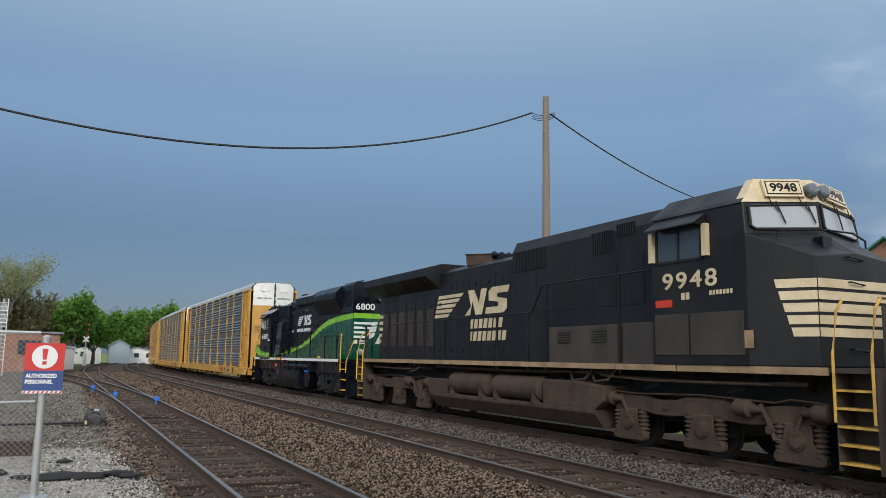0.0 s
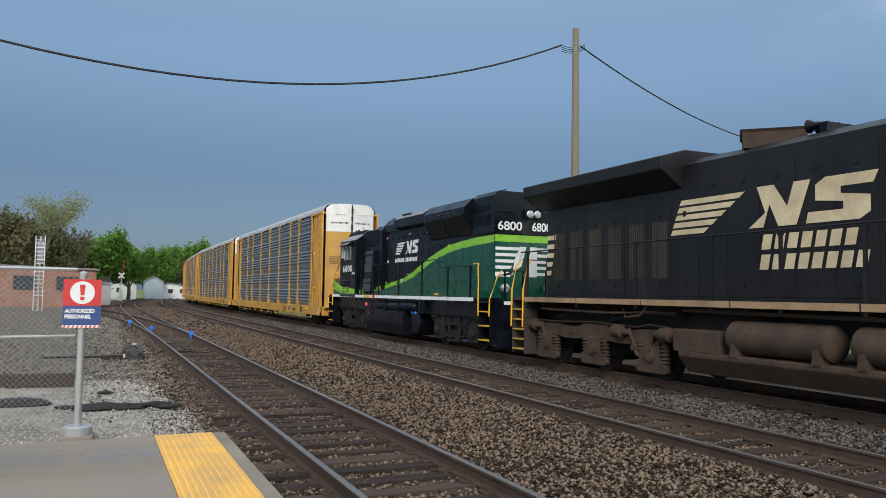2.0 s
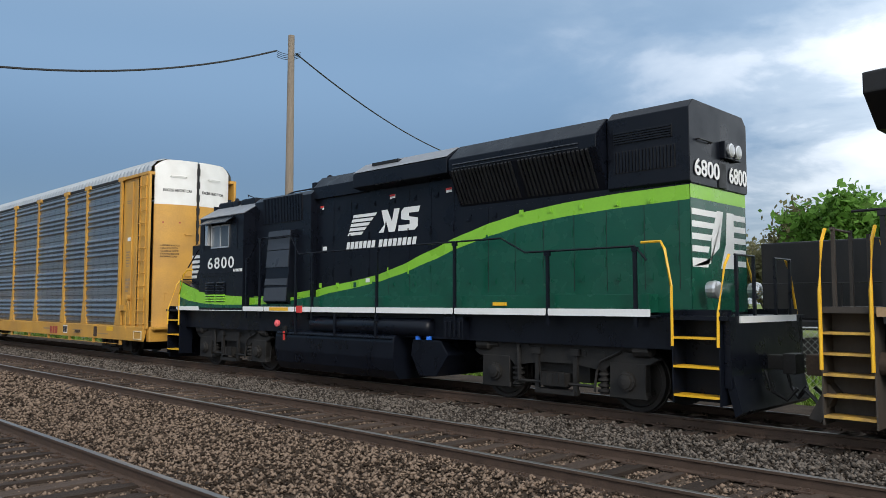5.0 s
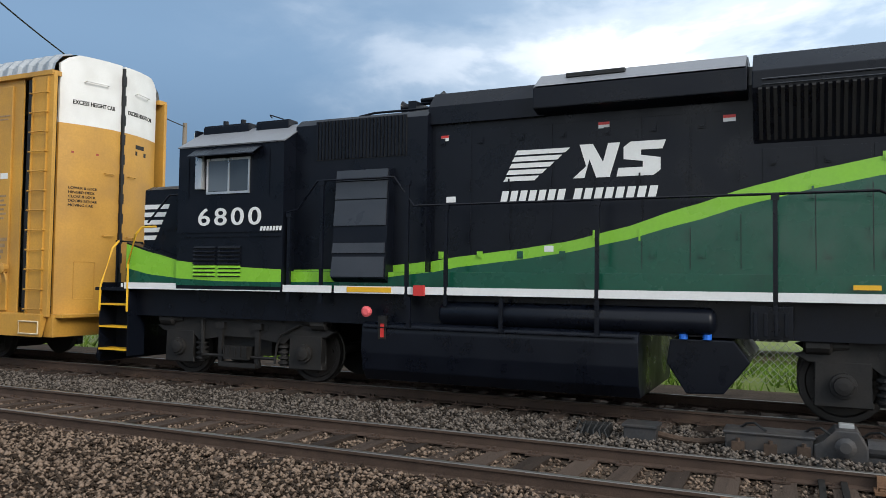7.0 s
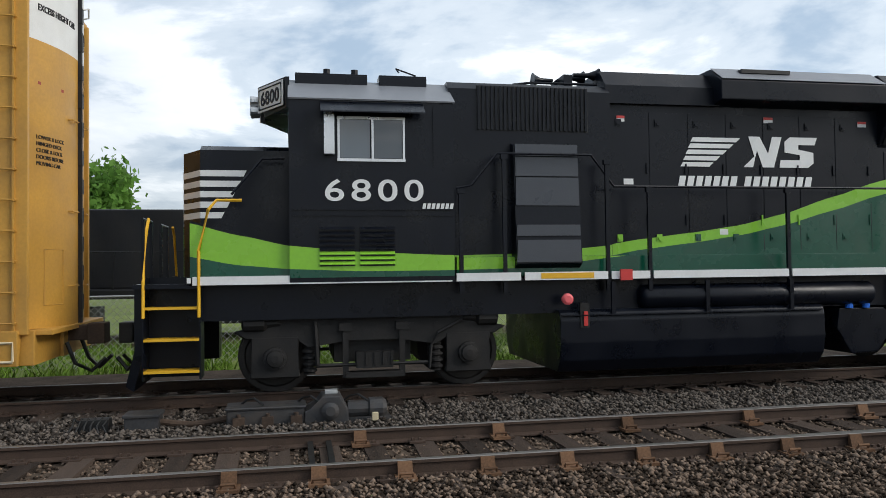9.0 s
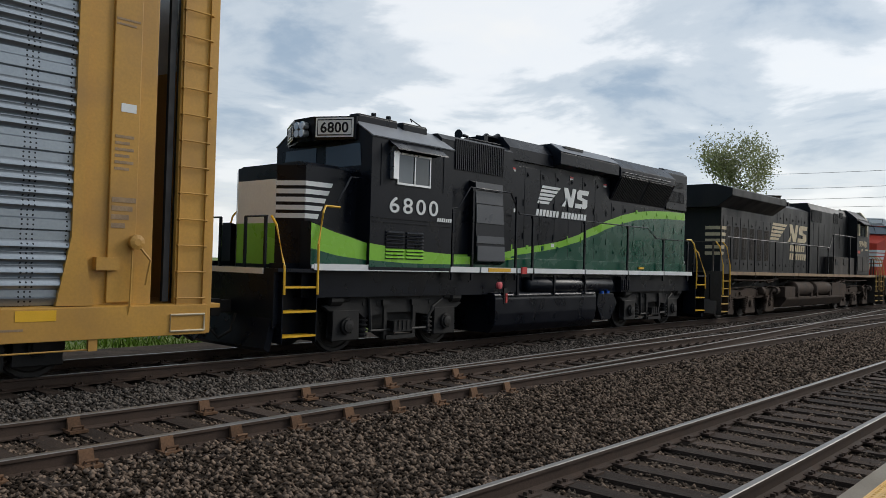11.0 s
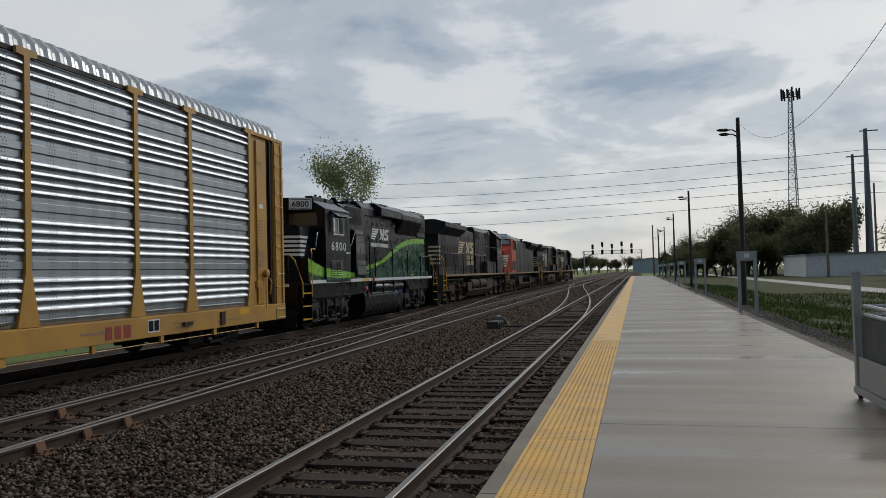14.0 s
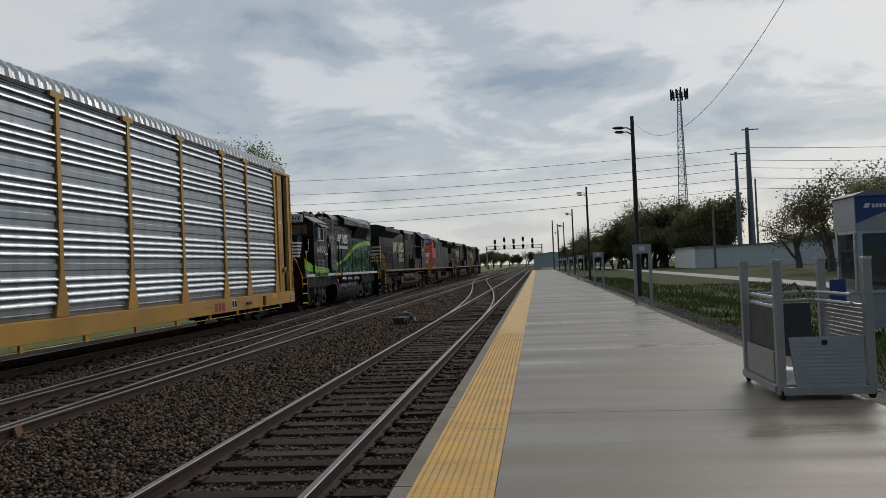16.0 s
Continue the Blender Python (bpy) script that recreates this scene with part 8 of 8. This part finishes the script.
    for k in range(5):
        plate(bm, [(-0.95, 3.2 - 0.23 * k), (-0.7 - 0.05 * k, 3.2 - 0.23 * k), (-0.72 - 0.05 * k, 3.32 - 0.23 * k), (-0.95, 3.32 - 0.23 * k)], (0, 9.352, 0), NORTH[0], NORTH[1], 0.004)
        plate(bm, [(0.95, 3.2 - 0.23 * k), (0.4, 3.2 - 0.23 * k), (0.4, 3.32 - 0.23 * k), (0.95, 3.32 - 0.23 * k)], (0, 9.352, 0), NORTH[0], NORTH[1], 0.004)
    part("rear_stripe", bm, stripe, t)
    for k in range(5):
        bm = bmesh.new()
        plate(bm, [(0.0, 3.2 - 0.23 * k), (0.42 - 0.06 * k, 3.2 - 0.23 * k), (0.46 - 0.06 * k, 3.32 - 0.23 * k), (0.0, 3.32 - 0.23 * k)], (-0.996, 9.34, 0), WEST[0], WEST[1], 0.004)
        part("rear_side_stripe", bm, stripe, t)
    # platforms, steps, rails
    for d in (-1, 1):
        e = (10.35 if d > 0 else 10.95) * d
        bm = bmesh.new()
        box(bm, -1.47, 1.47, min(9.3 * d, e), max(9.3 * d, e), 1.62, 1.70)
        box(bm, -1.0, 1.0, min(e, e - 0.15 * d), max(e, e - 0.15 * d), 0.6, 1.65)
        extrude_x(bm, [(e, 0.72), (e + 0.25 * d, 0.25), (e + 0.1 * d, 0.2), (e - 0.1 * d, 0.6)], -1.3, 1.3)
        part("end_platform", bm, M["dust"], t)
        ys = sorted((9.75 * d, 10.35 * d)) if d > 0 else [-10.93, -10.30]
        for s in (-1, 1):
            make_steps(t, ys[0], ys[1], 5, M["dust"], M["worn_yellow"], 0.30, 1.62, s)
            for yy in ys:
                bm = bmesh.new()
                tube(bm, [(s * 1.5, yy, 0.9), (s * 1.49, yy, 1.9), (s * 1.36, yy, 2.55), (s * 1.22, yy, 2.72)], 0.024)
                part("grab_rail", bm, M["worn_yellow"] if d < 0 else M["safety"], t, "yellow grab rail", smooth=True)
        for s in (-1, 1):
            bm = bmesh.new()
            for x in (s * 1.1, s * 0.4):
                box(bm, x - 0.03, x + 0.03, e - 0.06 * d - 0.02, e - 0.06 * d + 0.02, 1.7, 2.75 if d > 0 else 2.6)
            tube(bm, [(s * 1.2, e - 0.06 * d, 2.72), (s * 0.38, e - 0.06 * d, 2.72)], 0.018)
            part("end_railing", bm, M["dust"], t)
        make_coupler(t, 10.4 * d, 0.75 * d, M["gear_rust"])
    x = -1.44
    handrail(t, [(x, 9.95, 2.90), (x, -1.97, 2.92), (x, -2.46, 3.56), (x, -6.3, 3.56)], [(x, y, 2.90) for y in (9.6, 7.3, 5.1, 2.9, 1.3, -0.26, -1.8)] + [(x, -2.62, 3.55), (x, -5.32, 3.55)], M["black_old"], 0.02, 1.75)
    # tank and air reservoirs
    bm = bmesh.new()
    extrude_y(bm, [(-1.45, 0.62), (-1.2, 0.30), (1.2, 0.30), (1.45, 0.62), (1.45, 0.72), (-1.45, 0.72)], -4.45, 3.8)
    extrude_y(bm, [(-1.45, 0.70), (1.45, 0.70), (1.45, 1.30), (-1.45, 1.30)], -3.85, -2.45)
    extrude_x(bm, [(-3.8, 0.70), (-3.8, 1.30), (-4.72, 1.22), (-4.74, 0.9), (-4.40, 0.66)], -1.45, 1.45)
    extrude_y(bm, [(-1.45, 0.70), (1.45, 0.70), (1.45, 1.14), (-1.45, 1.14)], 2.7, 3.95)
    part("fuel_tank", bm, G, t, bevel=0.03)
    for y0, y1 in ((-2.3, 0.05), (0.36, 2.6)):
        bm = bmesh.new()
        drum(bm, (-1.2, y0 + 0.1, 1.05), (-1.2, y1 - 0.1, 1.05), 0.30, 18, 0.1)
        part("air_reservoir", bm, G, t, smooth=True)
        for y in (y0 + 0.25, y1 - 0.25):
            bm = bmesh.new()
            extrude_x(bm, [(y - 0.08, 0.7), (y + 0.08, 0.7), (y + 0.05, 0.98), (y - 0.05, 0.98)], -1.48, -1.0)
            part("reservoir_bracket", bm, G, t)
    for y in (-5.0, -4.2, 4.9):
        bm = bmesh.new()
        tube(bm, [(-1.3, y, 1.55), (-1.36, y + 0.2, 1.35), (-1.32, y + 0.7, 1.3), (-1.25, y + 0.9, 1.5)], 0.03)
        part("hose_loop", bm, G, t)
    for d in (-1, 1):
        bm = bmesh.new()
        tube(bm, [(-1.32, 9.0 * d, 1.40), (-1.35, 6.0 * d, 1.38), (-1.32, 4.5 * d, 1.45)], 0.022)
        part("brake_pipe", bm, G, t)
    rolls = []
    for yc in (-7.3, 7.0):
        rolls += make_six_wheel_truck(t, yc, (-2.06, 0.0, 2.06), 0.52, G)
    tagged(t, label, "locomotive", "train")
    return t, rolls


# ---- autorack ----
def door_y(x):
    return 0.58 + 0.34 * (min(abs(x), 1.27) / 1.27) ** 2


def on_door(ob, f, y0):
    """Lays flat writing onto the curved end door."""
    for v in ob.data.vertices:
        off = v.co.y - y0
        v.co.y = f(door_y(v.co.x)) + off



POSTS = (2.85, 5.75, 7.8, 10.8, 13.7)


def build_autorack():
    """Local y = 0 is the near coupler plane; the car reaches to y = 27.4."""
    t = new("autorack_car")
    Y = M["yellow"]
    L = 27.4
    posts = list(POSTS) + [L - p for p in POSTS[-2::-1]]
    bm = bmesh.new()
    for s in (-1, 1):
        extrude_y(bm, [(s * 1.50, 0.56), (s * 1.56, 0.56), (s * 1.56, 1.0), (s * 1.45, 1.02), (s * 1.40, 0.98)], 0.9, L - 0.9)
    box(bm, -1.45, 1.45, 0.9, L - 0.9, 0.95, 1.0)
    box(bm, -0.3, 0.3, 0.7, L - 0.7, 0.55, 0.95)
    part("side_sill", bm, Y, t, bevel=0.01)
    for s in (-1, 1):
        bm = bmesh.new()
        tube(bm, [(s * 1.5, 2.6, 0.42), (s * 1.5, L - 2.6, 0.42)], 0.012)
        part("brake_rod", bm, Y, t)
        for y in [2.6 + 2.2 * k for k in range(11)]:
            bm = bmesh.new()
            box(bm, min(s * 1.48, s * 1.54), max(s * 1.48, s * 1.54), y - 0.06, y + 0.06, 0.40, 0.58)
            part("rod_bracket", bm, Y, t)
    # posts with flared feet, corner sheets
    for s in (-1, 1):
        for p in posts:
            bm = bmesh.new()
            x0, x1 = sorted((s * 1.44, s * 1.545))
            plate(bm, [(-0.07, 1.95), (-0.25, 1.02), (0.25, 1.02), (0.07, 1.95), (0.065, 5.72), (0.24, 5.74), (0.24, 5.86), (-0.24, 5.86), (-0.24, 5.74), (-0.065, 5.72)], (s * 1.46, p, 0), (0, 1, 0), (0, 0, 1), s * 0.065)
            part("post", bm, Y, t)
        # galvanised panels: groups of rolled ridges between flat bands
        for a, b in zip(posts, posts[1:]):
            bm = bmesh.new()
            prof = [(0.0, 1.03)]
            for g in range(5):
                c = 1.06 + 1.03 * g
                rise = [(0.0, -0.085), (0.03, -0.065), (0.03, 0.065), (0.0, 0.085)]
                for k in range(4):
                    m = 0.25 + 0.167 * k
                    rise += [(0.0, m - 0.078), (0.034, m - 0.052), (0.056, m - 0.018), (0.052, m + 0.018), (0.028, m + 0.05), (0.0, m + 0.078)]
                prof += [(d, c + h) for d, h in rise if 1.03 < c + h < 5.74]
            prof.append((0.0, 5.74))
            pts = [q for i, q in enumerate(prof) if i == 0 or q[1] > prof[i - 1][1] + 1e-5]
            rows = [[bm.verts.new((s * (1.455 + d), y, zz)) for d, zz in pts] for y in (a + 0.07, b - 0.07)]
            back = [[bm.verts.new((s * 1.445, y, zz)) for zz in (pts[0][1], pts[-1][1])] for y in (a + 0.07, b - 0.07)]
            for i in range(len(pts) - 1):
                bm.faces.new((rows[0][i], rows[1][i], rows[1][i + 1], rows[0][i + 1]))
            bm.faces.new((back[0][0], back[1][0], back[1][1], back[0][1]))
            part("side_panel", bm, M["rack_panel"], t, smooth=True)
        for d in (0, 1):
            f = (lambda y: y) if d == 0 else (lambda y: L - y)
            bm = bmesh.new()
            y0, y1 = sorted((f(1.75), f(2.80)))
            box(bm, min(s * 1.40, s * 1.44), max(s * 1.40, s * 1.44), y0, y1, 1.0, 5.80)
            y0, y1 = sorted((f(2.02), f(2.42)))
            box(bm, min(s * 1.44, s * 1.49), max(s * 1.44, s * 1.49), y0, y1, 1.05, 5.62)
            part("corner_sheet", bm, Y, t, bevel=0.012)
            bm = bmesh.new()
            y0, y1 = sorted((f(0.80), f(1.42)))
            box(bm, min(s * 1.42, s * 1.5), max(s * 1.42, s * 1.5), y0, y1, 0.95, 5.78)
            box(bm, min(s * 1.30, s * 1.52), max(s * 1.30, s * 1.52), min(f(0.84), f(2.9)), max(f(0.84), f(2.9)), 5.74, 5.84)
            part("ladder_panel", bm, Y, t, bevel=0.01)
            for k in range(12):
                z = 1.1 + 0.39 * k
                bm = bmesh.new()
                tube(bm, [(s * 1.56, f(0.94), z), (s * 1.56, f(1.40), z)], 0.012)
                for yy in (f(0.94), f(1.40)):
                    drum(bm, (s * 1.5, yy, z), (s * 1.57, yy, z), 0.018, 6)
                part("ladder_rung", bm, Y, t)
            for yy in (f(0.96), f(1.38)):
                bm = bmesh.new()
                box(bm, min(s * 1.5, s * 1.535), max(s * 1.5, s * 1.535), yy - 0.012, yy + 0.012, 1.0, 5.7)
                part("ladder_stile", bm, Y, t)
            bm = bmesh.new()
            y0, y1 = sorted((f(1.49), f(1.58)))
            box(bm, min(s * 1.39, s * 1.46), max(s * 1.39, s * 1.46), y0, y1, 1.05, 5.7)
            part("door_gap", bm, M["grille"], t)
            bm = bmesh.new()
            box(bm, min(s * 1.44, s * 1.56), max(s * 1.44, s * 1.56), *sorted((f(2.28), f(2.6))), 1.5, 1.68)
            lathe(bm, (s * 1.5, f(2.05), 1.9), (s * 1.62, f(2.05), 1.9), [(0, 0.10), (0.1, 0.11), (0.12, 0.05)], 10)
            tube(bm, [(s * 1.55, f(2.05), 1.9), (s * 1.6, f(1.85), 1.65), (s * 1.58, f(1.9), 1.3)], 0.02)
            tube(bm, [(s * 1.56, f(2.1), 1.8), (s * 1.57, f(2.12), 1.0), (s * 1.52, f(2.15), 0.7)], 0.015)
            part("hand_brake", bm, Y, t)
            bm = bmesh.new()
            ring = [(f(0.95), 0.62), (f(1.5), 0.62), (f(1.5), 0.86), (f(0.95), 0.86), (f(0.95), 0.62)]
            tube(bm, [(s * 1.57, y, z) for y, z in ring], 0.018)
            part("sill_step", bm, M["cream"], t)
    # roof
    bm = bmesh.new()
    prof = [(-1.40, 5.84), (-1.36, 6.02), (-1.20, 6.20), (-0.9, 6.30), (0.9, 6.30), (1.20, 6.20), (1.36, 6.02), (1.40, 5.84)]
    n = int((L - 1.8) / 0.30)
    ring = []
    for i in range(n * 4 + 1):
        y = 0.95 + (L - 1.9) * i / (n * 4)
        k = (0.0, 0.0, 0.035, 0.035)[i % 4]
        ring.append([bm.verts.new((x * (1 + k / 1.4), y, z + (k if z > 5.9 else 0))) for x, z in prof])
    for a, b in zip(ring, ring[1:]):
        for i in range(len(prof) - 1):
            bm.faces.new((a[i], b[i], b[i + 1], a[i + 1]))
    part("roof", bm, M["rack_roof"], t)
    bm = bmesh.new()
    for s in (-1, 1):
        box(bm, min(s * 1.36, s * 1.45), max(s * 1.36, s * 1.45), 2.9, L - 2.9, 5.76, 5.85)
    part("top_chord", bm, M["gear"], t)
    # ends: curved doors, white above
    for d in (0, 1):
        f = (lambda y: y) if d == 0 else (lambda y: L - y)
        face = SOUTH if d == 0 else NORTH
        for s in (-1, 1):
            for z0, z1, mm, nm in ((0.98, 4.84, Y, "end_door"), (4.84, 6.26, M["rack_white"], "end_door_top")):
                bm = bmesh.new()
                n = 8
                ra = [s * (0.03 + 1.24 * k / n) for k in range(n + 1)]
                top = [z1 if z1 < 5 else z1 - max(0, abs(x) - 0.9) ** 2 * 1.6 for x in ra]
                yy = [f(door_y(x)) for x in ra]
                fr = [[bm.verts.new((x, y, z)) for z in (z0, tz)] for x, y, tz in zip(ra, yy, top)]
                dd = 0.05 if d == 0 else -0.05
                bk = [[bm.verts.new((x, y + dd, z)) for z in (z0, tz)] for x, y, tz in zip(ra, yy, top)]
                for k in range(n):
                    bm.faces.new((fr[k][0], fr[k + 1][0], fr[k + 1][1], fr[k][1]))
                    bm.faces.new((bk[k][1], bk[k + 1][1], bk[k + 1][0], bk[k][0]))
                    bm.faces.new((fr[k][1], fr[k + 1][1], bk[k + 1][1], bk[k][1]))
                    bm.faces.new((fr[k][0], bk[k][0], bk[k + 1][0], fr[k + 1][0]))
                for e in (0, n):
                    bm.faces.new((fr[e][0], fr[e][1], bk[e][1], bk[e][0]))
                part(nm, bm, mm, t, "white end door top" if z0 > 4 else "", smooth=True)
        bm = bmesh.new()
        box(bm, -0.025, 0.025, *sorted((f(0.53), f(0.66))), 1.0, 6.2)
        for k in range(12):
            box(bm, -0.045, 0.045, *sorted((f(0.52), f(0.57))), 1.2 + 0.42 * k, 1.42 + 0.42 * k)
        part("door_seam", bm, M["grille"], t)
        for x0 in (-1.05, 0.16):
            ob = lettering("EXCESS HEIGHT CAR", 0.085, M["gear"], t, (x0 if d == 0 else -x0, f(0.43) + 0, 5.25), face, "lettering", 0.002, 1.0, width=0.86)
            on_door(ob, f, f(0.43))
            bm = bmesh.new()
            xx = x0 if d == 0 else -x0 - 0.86
            tube(bm, [(xx + 0.2, f(door_y(xx + 0.2)), 5.72), (xx + 0.2, f(door_y(xx + 0.2) - 0.08), 5.74), (xx + 0.65, f(door_y(xx + 0.65) - 0.08), 5.74), (xx + 0.65, f(door_y(xx + 0.65)), 5.72)], 0.014)
            part("grab_iron", bm, M["rack_white"], t)
        on_door(bars(M["stencil"], t, (-1.05 if d == 0 else 1.05, f(0.42), 0), face, [(0.0, 0.52, 4.25, 4.29)]), f, f(0.42))
        on_door(bars(M["gear"], t, (0.42 if d == 0 else -0.42, f(0.42), 0), face, [(0.0, 0.30, 4.55, 4.64), (0.0, 0.38, 4.41, 4.50)], "reporting_mark"), f, f(0.42))
        for k, words in enumerate(("LOWER & LOCK", "HINGED DECK", "CLOSE & LOCK", "DOORS BEFORE", "MOVING CAR")):
            ob = lettering(words, 0.052, M["gear"], t, (-1.08 if d == 0 else 1.08, f(0.42), 3.52 - 0.088 * k), face, "lettering", 0.0, 1.0)
            on_door(ob, f, f(0.42))
        for x in (-0.30, 0.30):
            for z in (1.55, 2.6, 3.9):
                bm = bmesh.new()
                tube(bm, [(x - 0.1, f(door_y(x - 0.1)), z), (x - 0.1, f(door_y(x - 0.1) - 0.06), z), (x + 0.1, f(door_y(x + 0.1) - 0.06), z), (x + 0.1, f(door_y(x + 0.1)), z)], 0.012)
                part("grab_iron", bm, Y, t)
        for s in (-1, 1):
            bm = bmesh.new()
            ring = [(s * 0.55, 1.30), (s * 0.95, 1.30), (s * 0.95, 2.05), (s * 0.55, 2.05)]
            tube(bm, [(x, f(door_y(x) - 0.004), z) for x, z in ring + ring[:1]], 0.010, 4)
            part("access_hatch", bm, Y, t)
        bm = bmesh.new()
        box(bm, -1.4, 1.4, *sorted((f(0.75), f(1.0))), 0.55, 1.0)
        box(bm, -1.35, 1.35, *sorted((f(0.55), f(1.0))), 0.93, 1.0)
        part("end_sill", bm, Y, t, bevel=0.012)
        make_coupler(t, f(0.8), -0.75 if d == 0 else 0.75, M["gear_rust"])
    # stencils
    for s in (-1,):
        bars(M["stencil"], t, (-1.562, 8.9, 0.62), WEST, [(0, 0.2, 0, 0.26), (0.28, 0.48, 0, 0.26), (0.56, 0.78, 0, 0.26)], "reporting_mark")
        bm = bmesh.new()
        plate(bm, [(0, 0.66), (0.42, 0.66), (0.42, 0.94), (0, 0.94)], (-1.562, 7.55, 0), WEST[0], WEST[1], 0.004)
        part("data_board", bm, M["white"], t)
        bm = bmesh.new()
        plate(bm, [(0.03, 0.69), (0.19, 0.69), (0.19, 0.91), (0.03, 0.91)], (-1.567, 7.55, 0), WEST[0], WEST[1], 0.004)
        plate(bm, [(0.23, 0.69), (0.39, 0.69), (0.39, 0.91), (0.23, 0.91)], (-1.567, 7.55, 0), WEST[0], WEST[1], 0.004)
        part("data_print", bm, M["black"], t)
        bm = bmesh.new()
        plate(bm, [(0, 0.83), (0.5, 0.83), (0.5, 0.97), (0, 0.97)], (-1.562, 3.6, 0), WEST[0], WEST[1], 0.004)
        part("warning_label", bm, M["safety"], t)
        rows = []
        for k in range(6):
            rows.append((0.05, 0.32 - 0.06 * (k % 2), 3.35 - 0.09 * k, 3.39 - 0.09 * k))
        for k in range(4):
            rows.append((0.03, 0.38 - 0.05 * k, 2.45 - 0.12 * k, 2.52 - 0.12 * k))
        rows += [(0.02, 0.36, 5.0, 5.03), (0.02, 0.30, 4.93, 4.96)]
        bars(M["sill_tan"], t, (-1.492, 2.42, 0), WEST, rows)
        bars(M["sill_tan"], t, (-1.562, 6.6, 0.66), WEST, [(0, 0.9, 0.12, 0.16), (0.1, 0.8, 0.02, 0.06), (1.9, 3.1, 0.05, 0.08), (-3.0, -2.2, 0.1, 0.15)])
        bm = bmesh.new()
        plate(bm, [(0.12, 3.72), (0.34, 3.72), (0.34, 3.84), (0.12, 3.84)], (-1.492, 2.42, 0), WEST[0], WEST[1], 0.004)
        part("tag", bm, M["white"], t)
        bm = bmesh.new()
        box(bm, -1.62, -1.56, 5.9, 6.25, 0.72, 0.80)
        box(bm, -1.60, -1.56, 4.4, 4.6, 0.62, 0.95)
        part("sill_fitting", bm, M["gear_rust"], t)
    rolls = []
    for yc in (4.0, L - 4.0):
        rolls += make_truck(t, yc, (-0.88, 0.88), 0.457, M["gear"], 0.98)
    tagged(t, "yellow autorack car with ridged galvanised side panels", "railway car", "train")
    return t, rolls


# ---- the train ----
T3_Z = RAIL_Z + 0.075


def car_pose(y):
    """Pose on the far track of a car whose middle is at y."""
    return pose(track_x(T3, y), y, T3_Z, 0, 0, -math.degrees(math.atan(max(0, y - BEND_Y) / BEND_R)))


NEAR_END = 5.14 + SPEED * 8.5     # coupler plane between green locomotive and first autorack at the start
green_loco, green_rolls = build_green_loco()
lead_loco, lead_rolls = build_wide_cab("weathered black six-axle diesel locomotive with cream nose stripes", M["black_old"], M["cream"], None, "9948")
red_loco, red_rolls = build_wide_cab("red and black six-axle diesel locomotive ahead in the train", M["black_old"], M["white"], M["orange_red"], "", True, False)
dark_loco, dark_rolls = build_wide_cab("grimy black six-axle diesel locomotive at the head end", M["black_old"], M["cream"], None, "", True, True)
first_rack, rack_rolls = build_autorack()

CARS = [(green_loco, NEAR_END - 9.0, 0.0), (lead_loco, NEAR_END - 18.0 - 11.15, 0.0), (red_loco, NEAR_END - 18.0 - 22.3 - 11.15, 0.0), (dark_loco, NEAR_END - 18.0 - 44.6 - 11.15, 0.0)]
CARS.append((copy_thing(dark_loco, pose(0, 0, 0)), NEAR_END - 18.0 - 66.9 - 11.15, 0.0))
CARS.append((first_rack, NEAR_END + 13.7, -13.7))
for k in range(1, 4):
    CARS.append((copy_thing(first_rack, pose(0, 0, 0)), NEAR_END + 13.7 + 27.4 * k, -13.7))


def motions():
    for ob, y, shift in CARS:
        rows = []
        for t in range(0, 17):
            rows.append((t, car_pose(y - SPEED * t) @ pose(0, shift, 0, 0, 0, 180 if ob == red_loco else 0)))
        walk(ob, rows)
    for w in green_rolls + lead_rolls + rack_rolls:
        r, base = w["roll_radius"], w.location.copy()
        rows = [(t / 8, pose(base.x, base.y, base.z, math.degrees(SPEED * t / 8 / r), 0, 0)) for t in range(0, 129)]
        walk(w, rows)


motions()
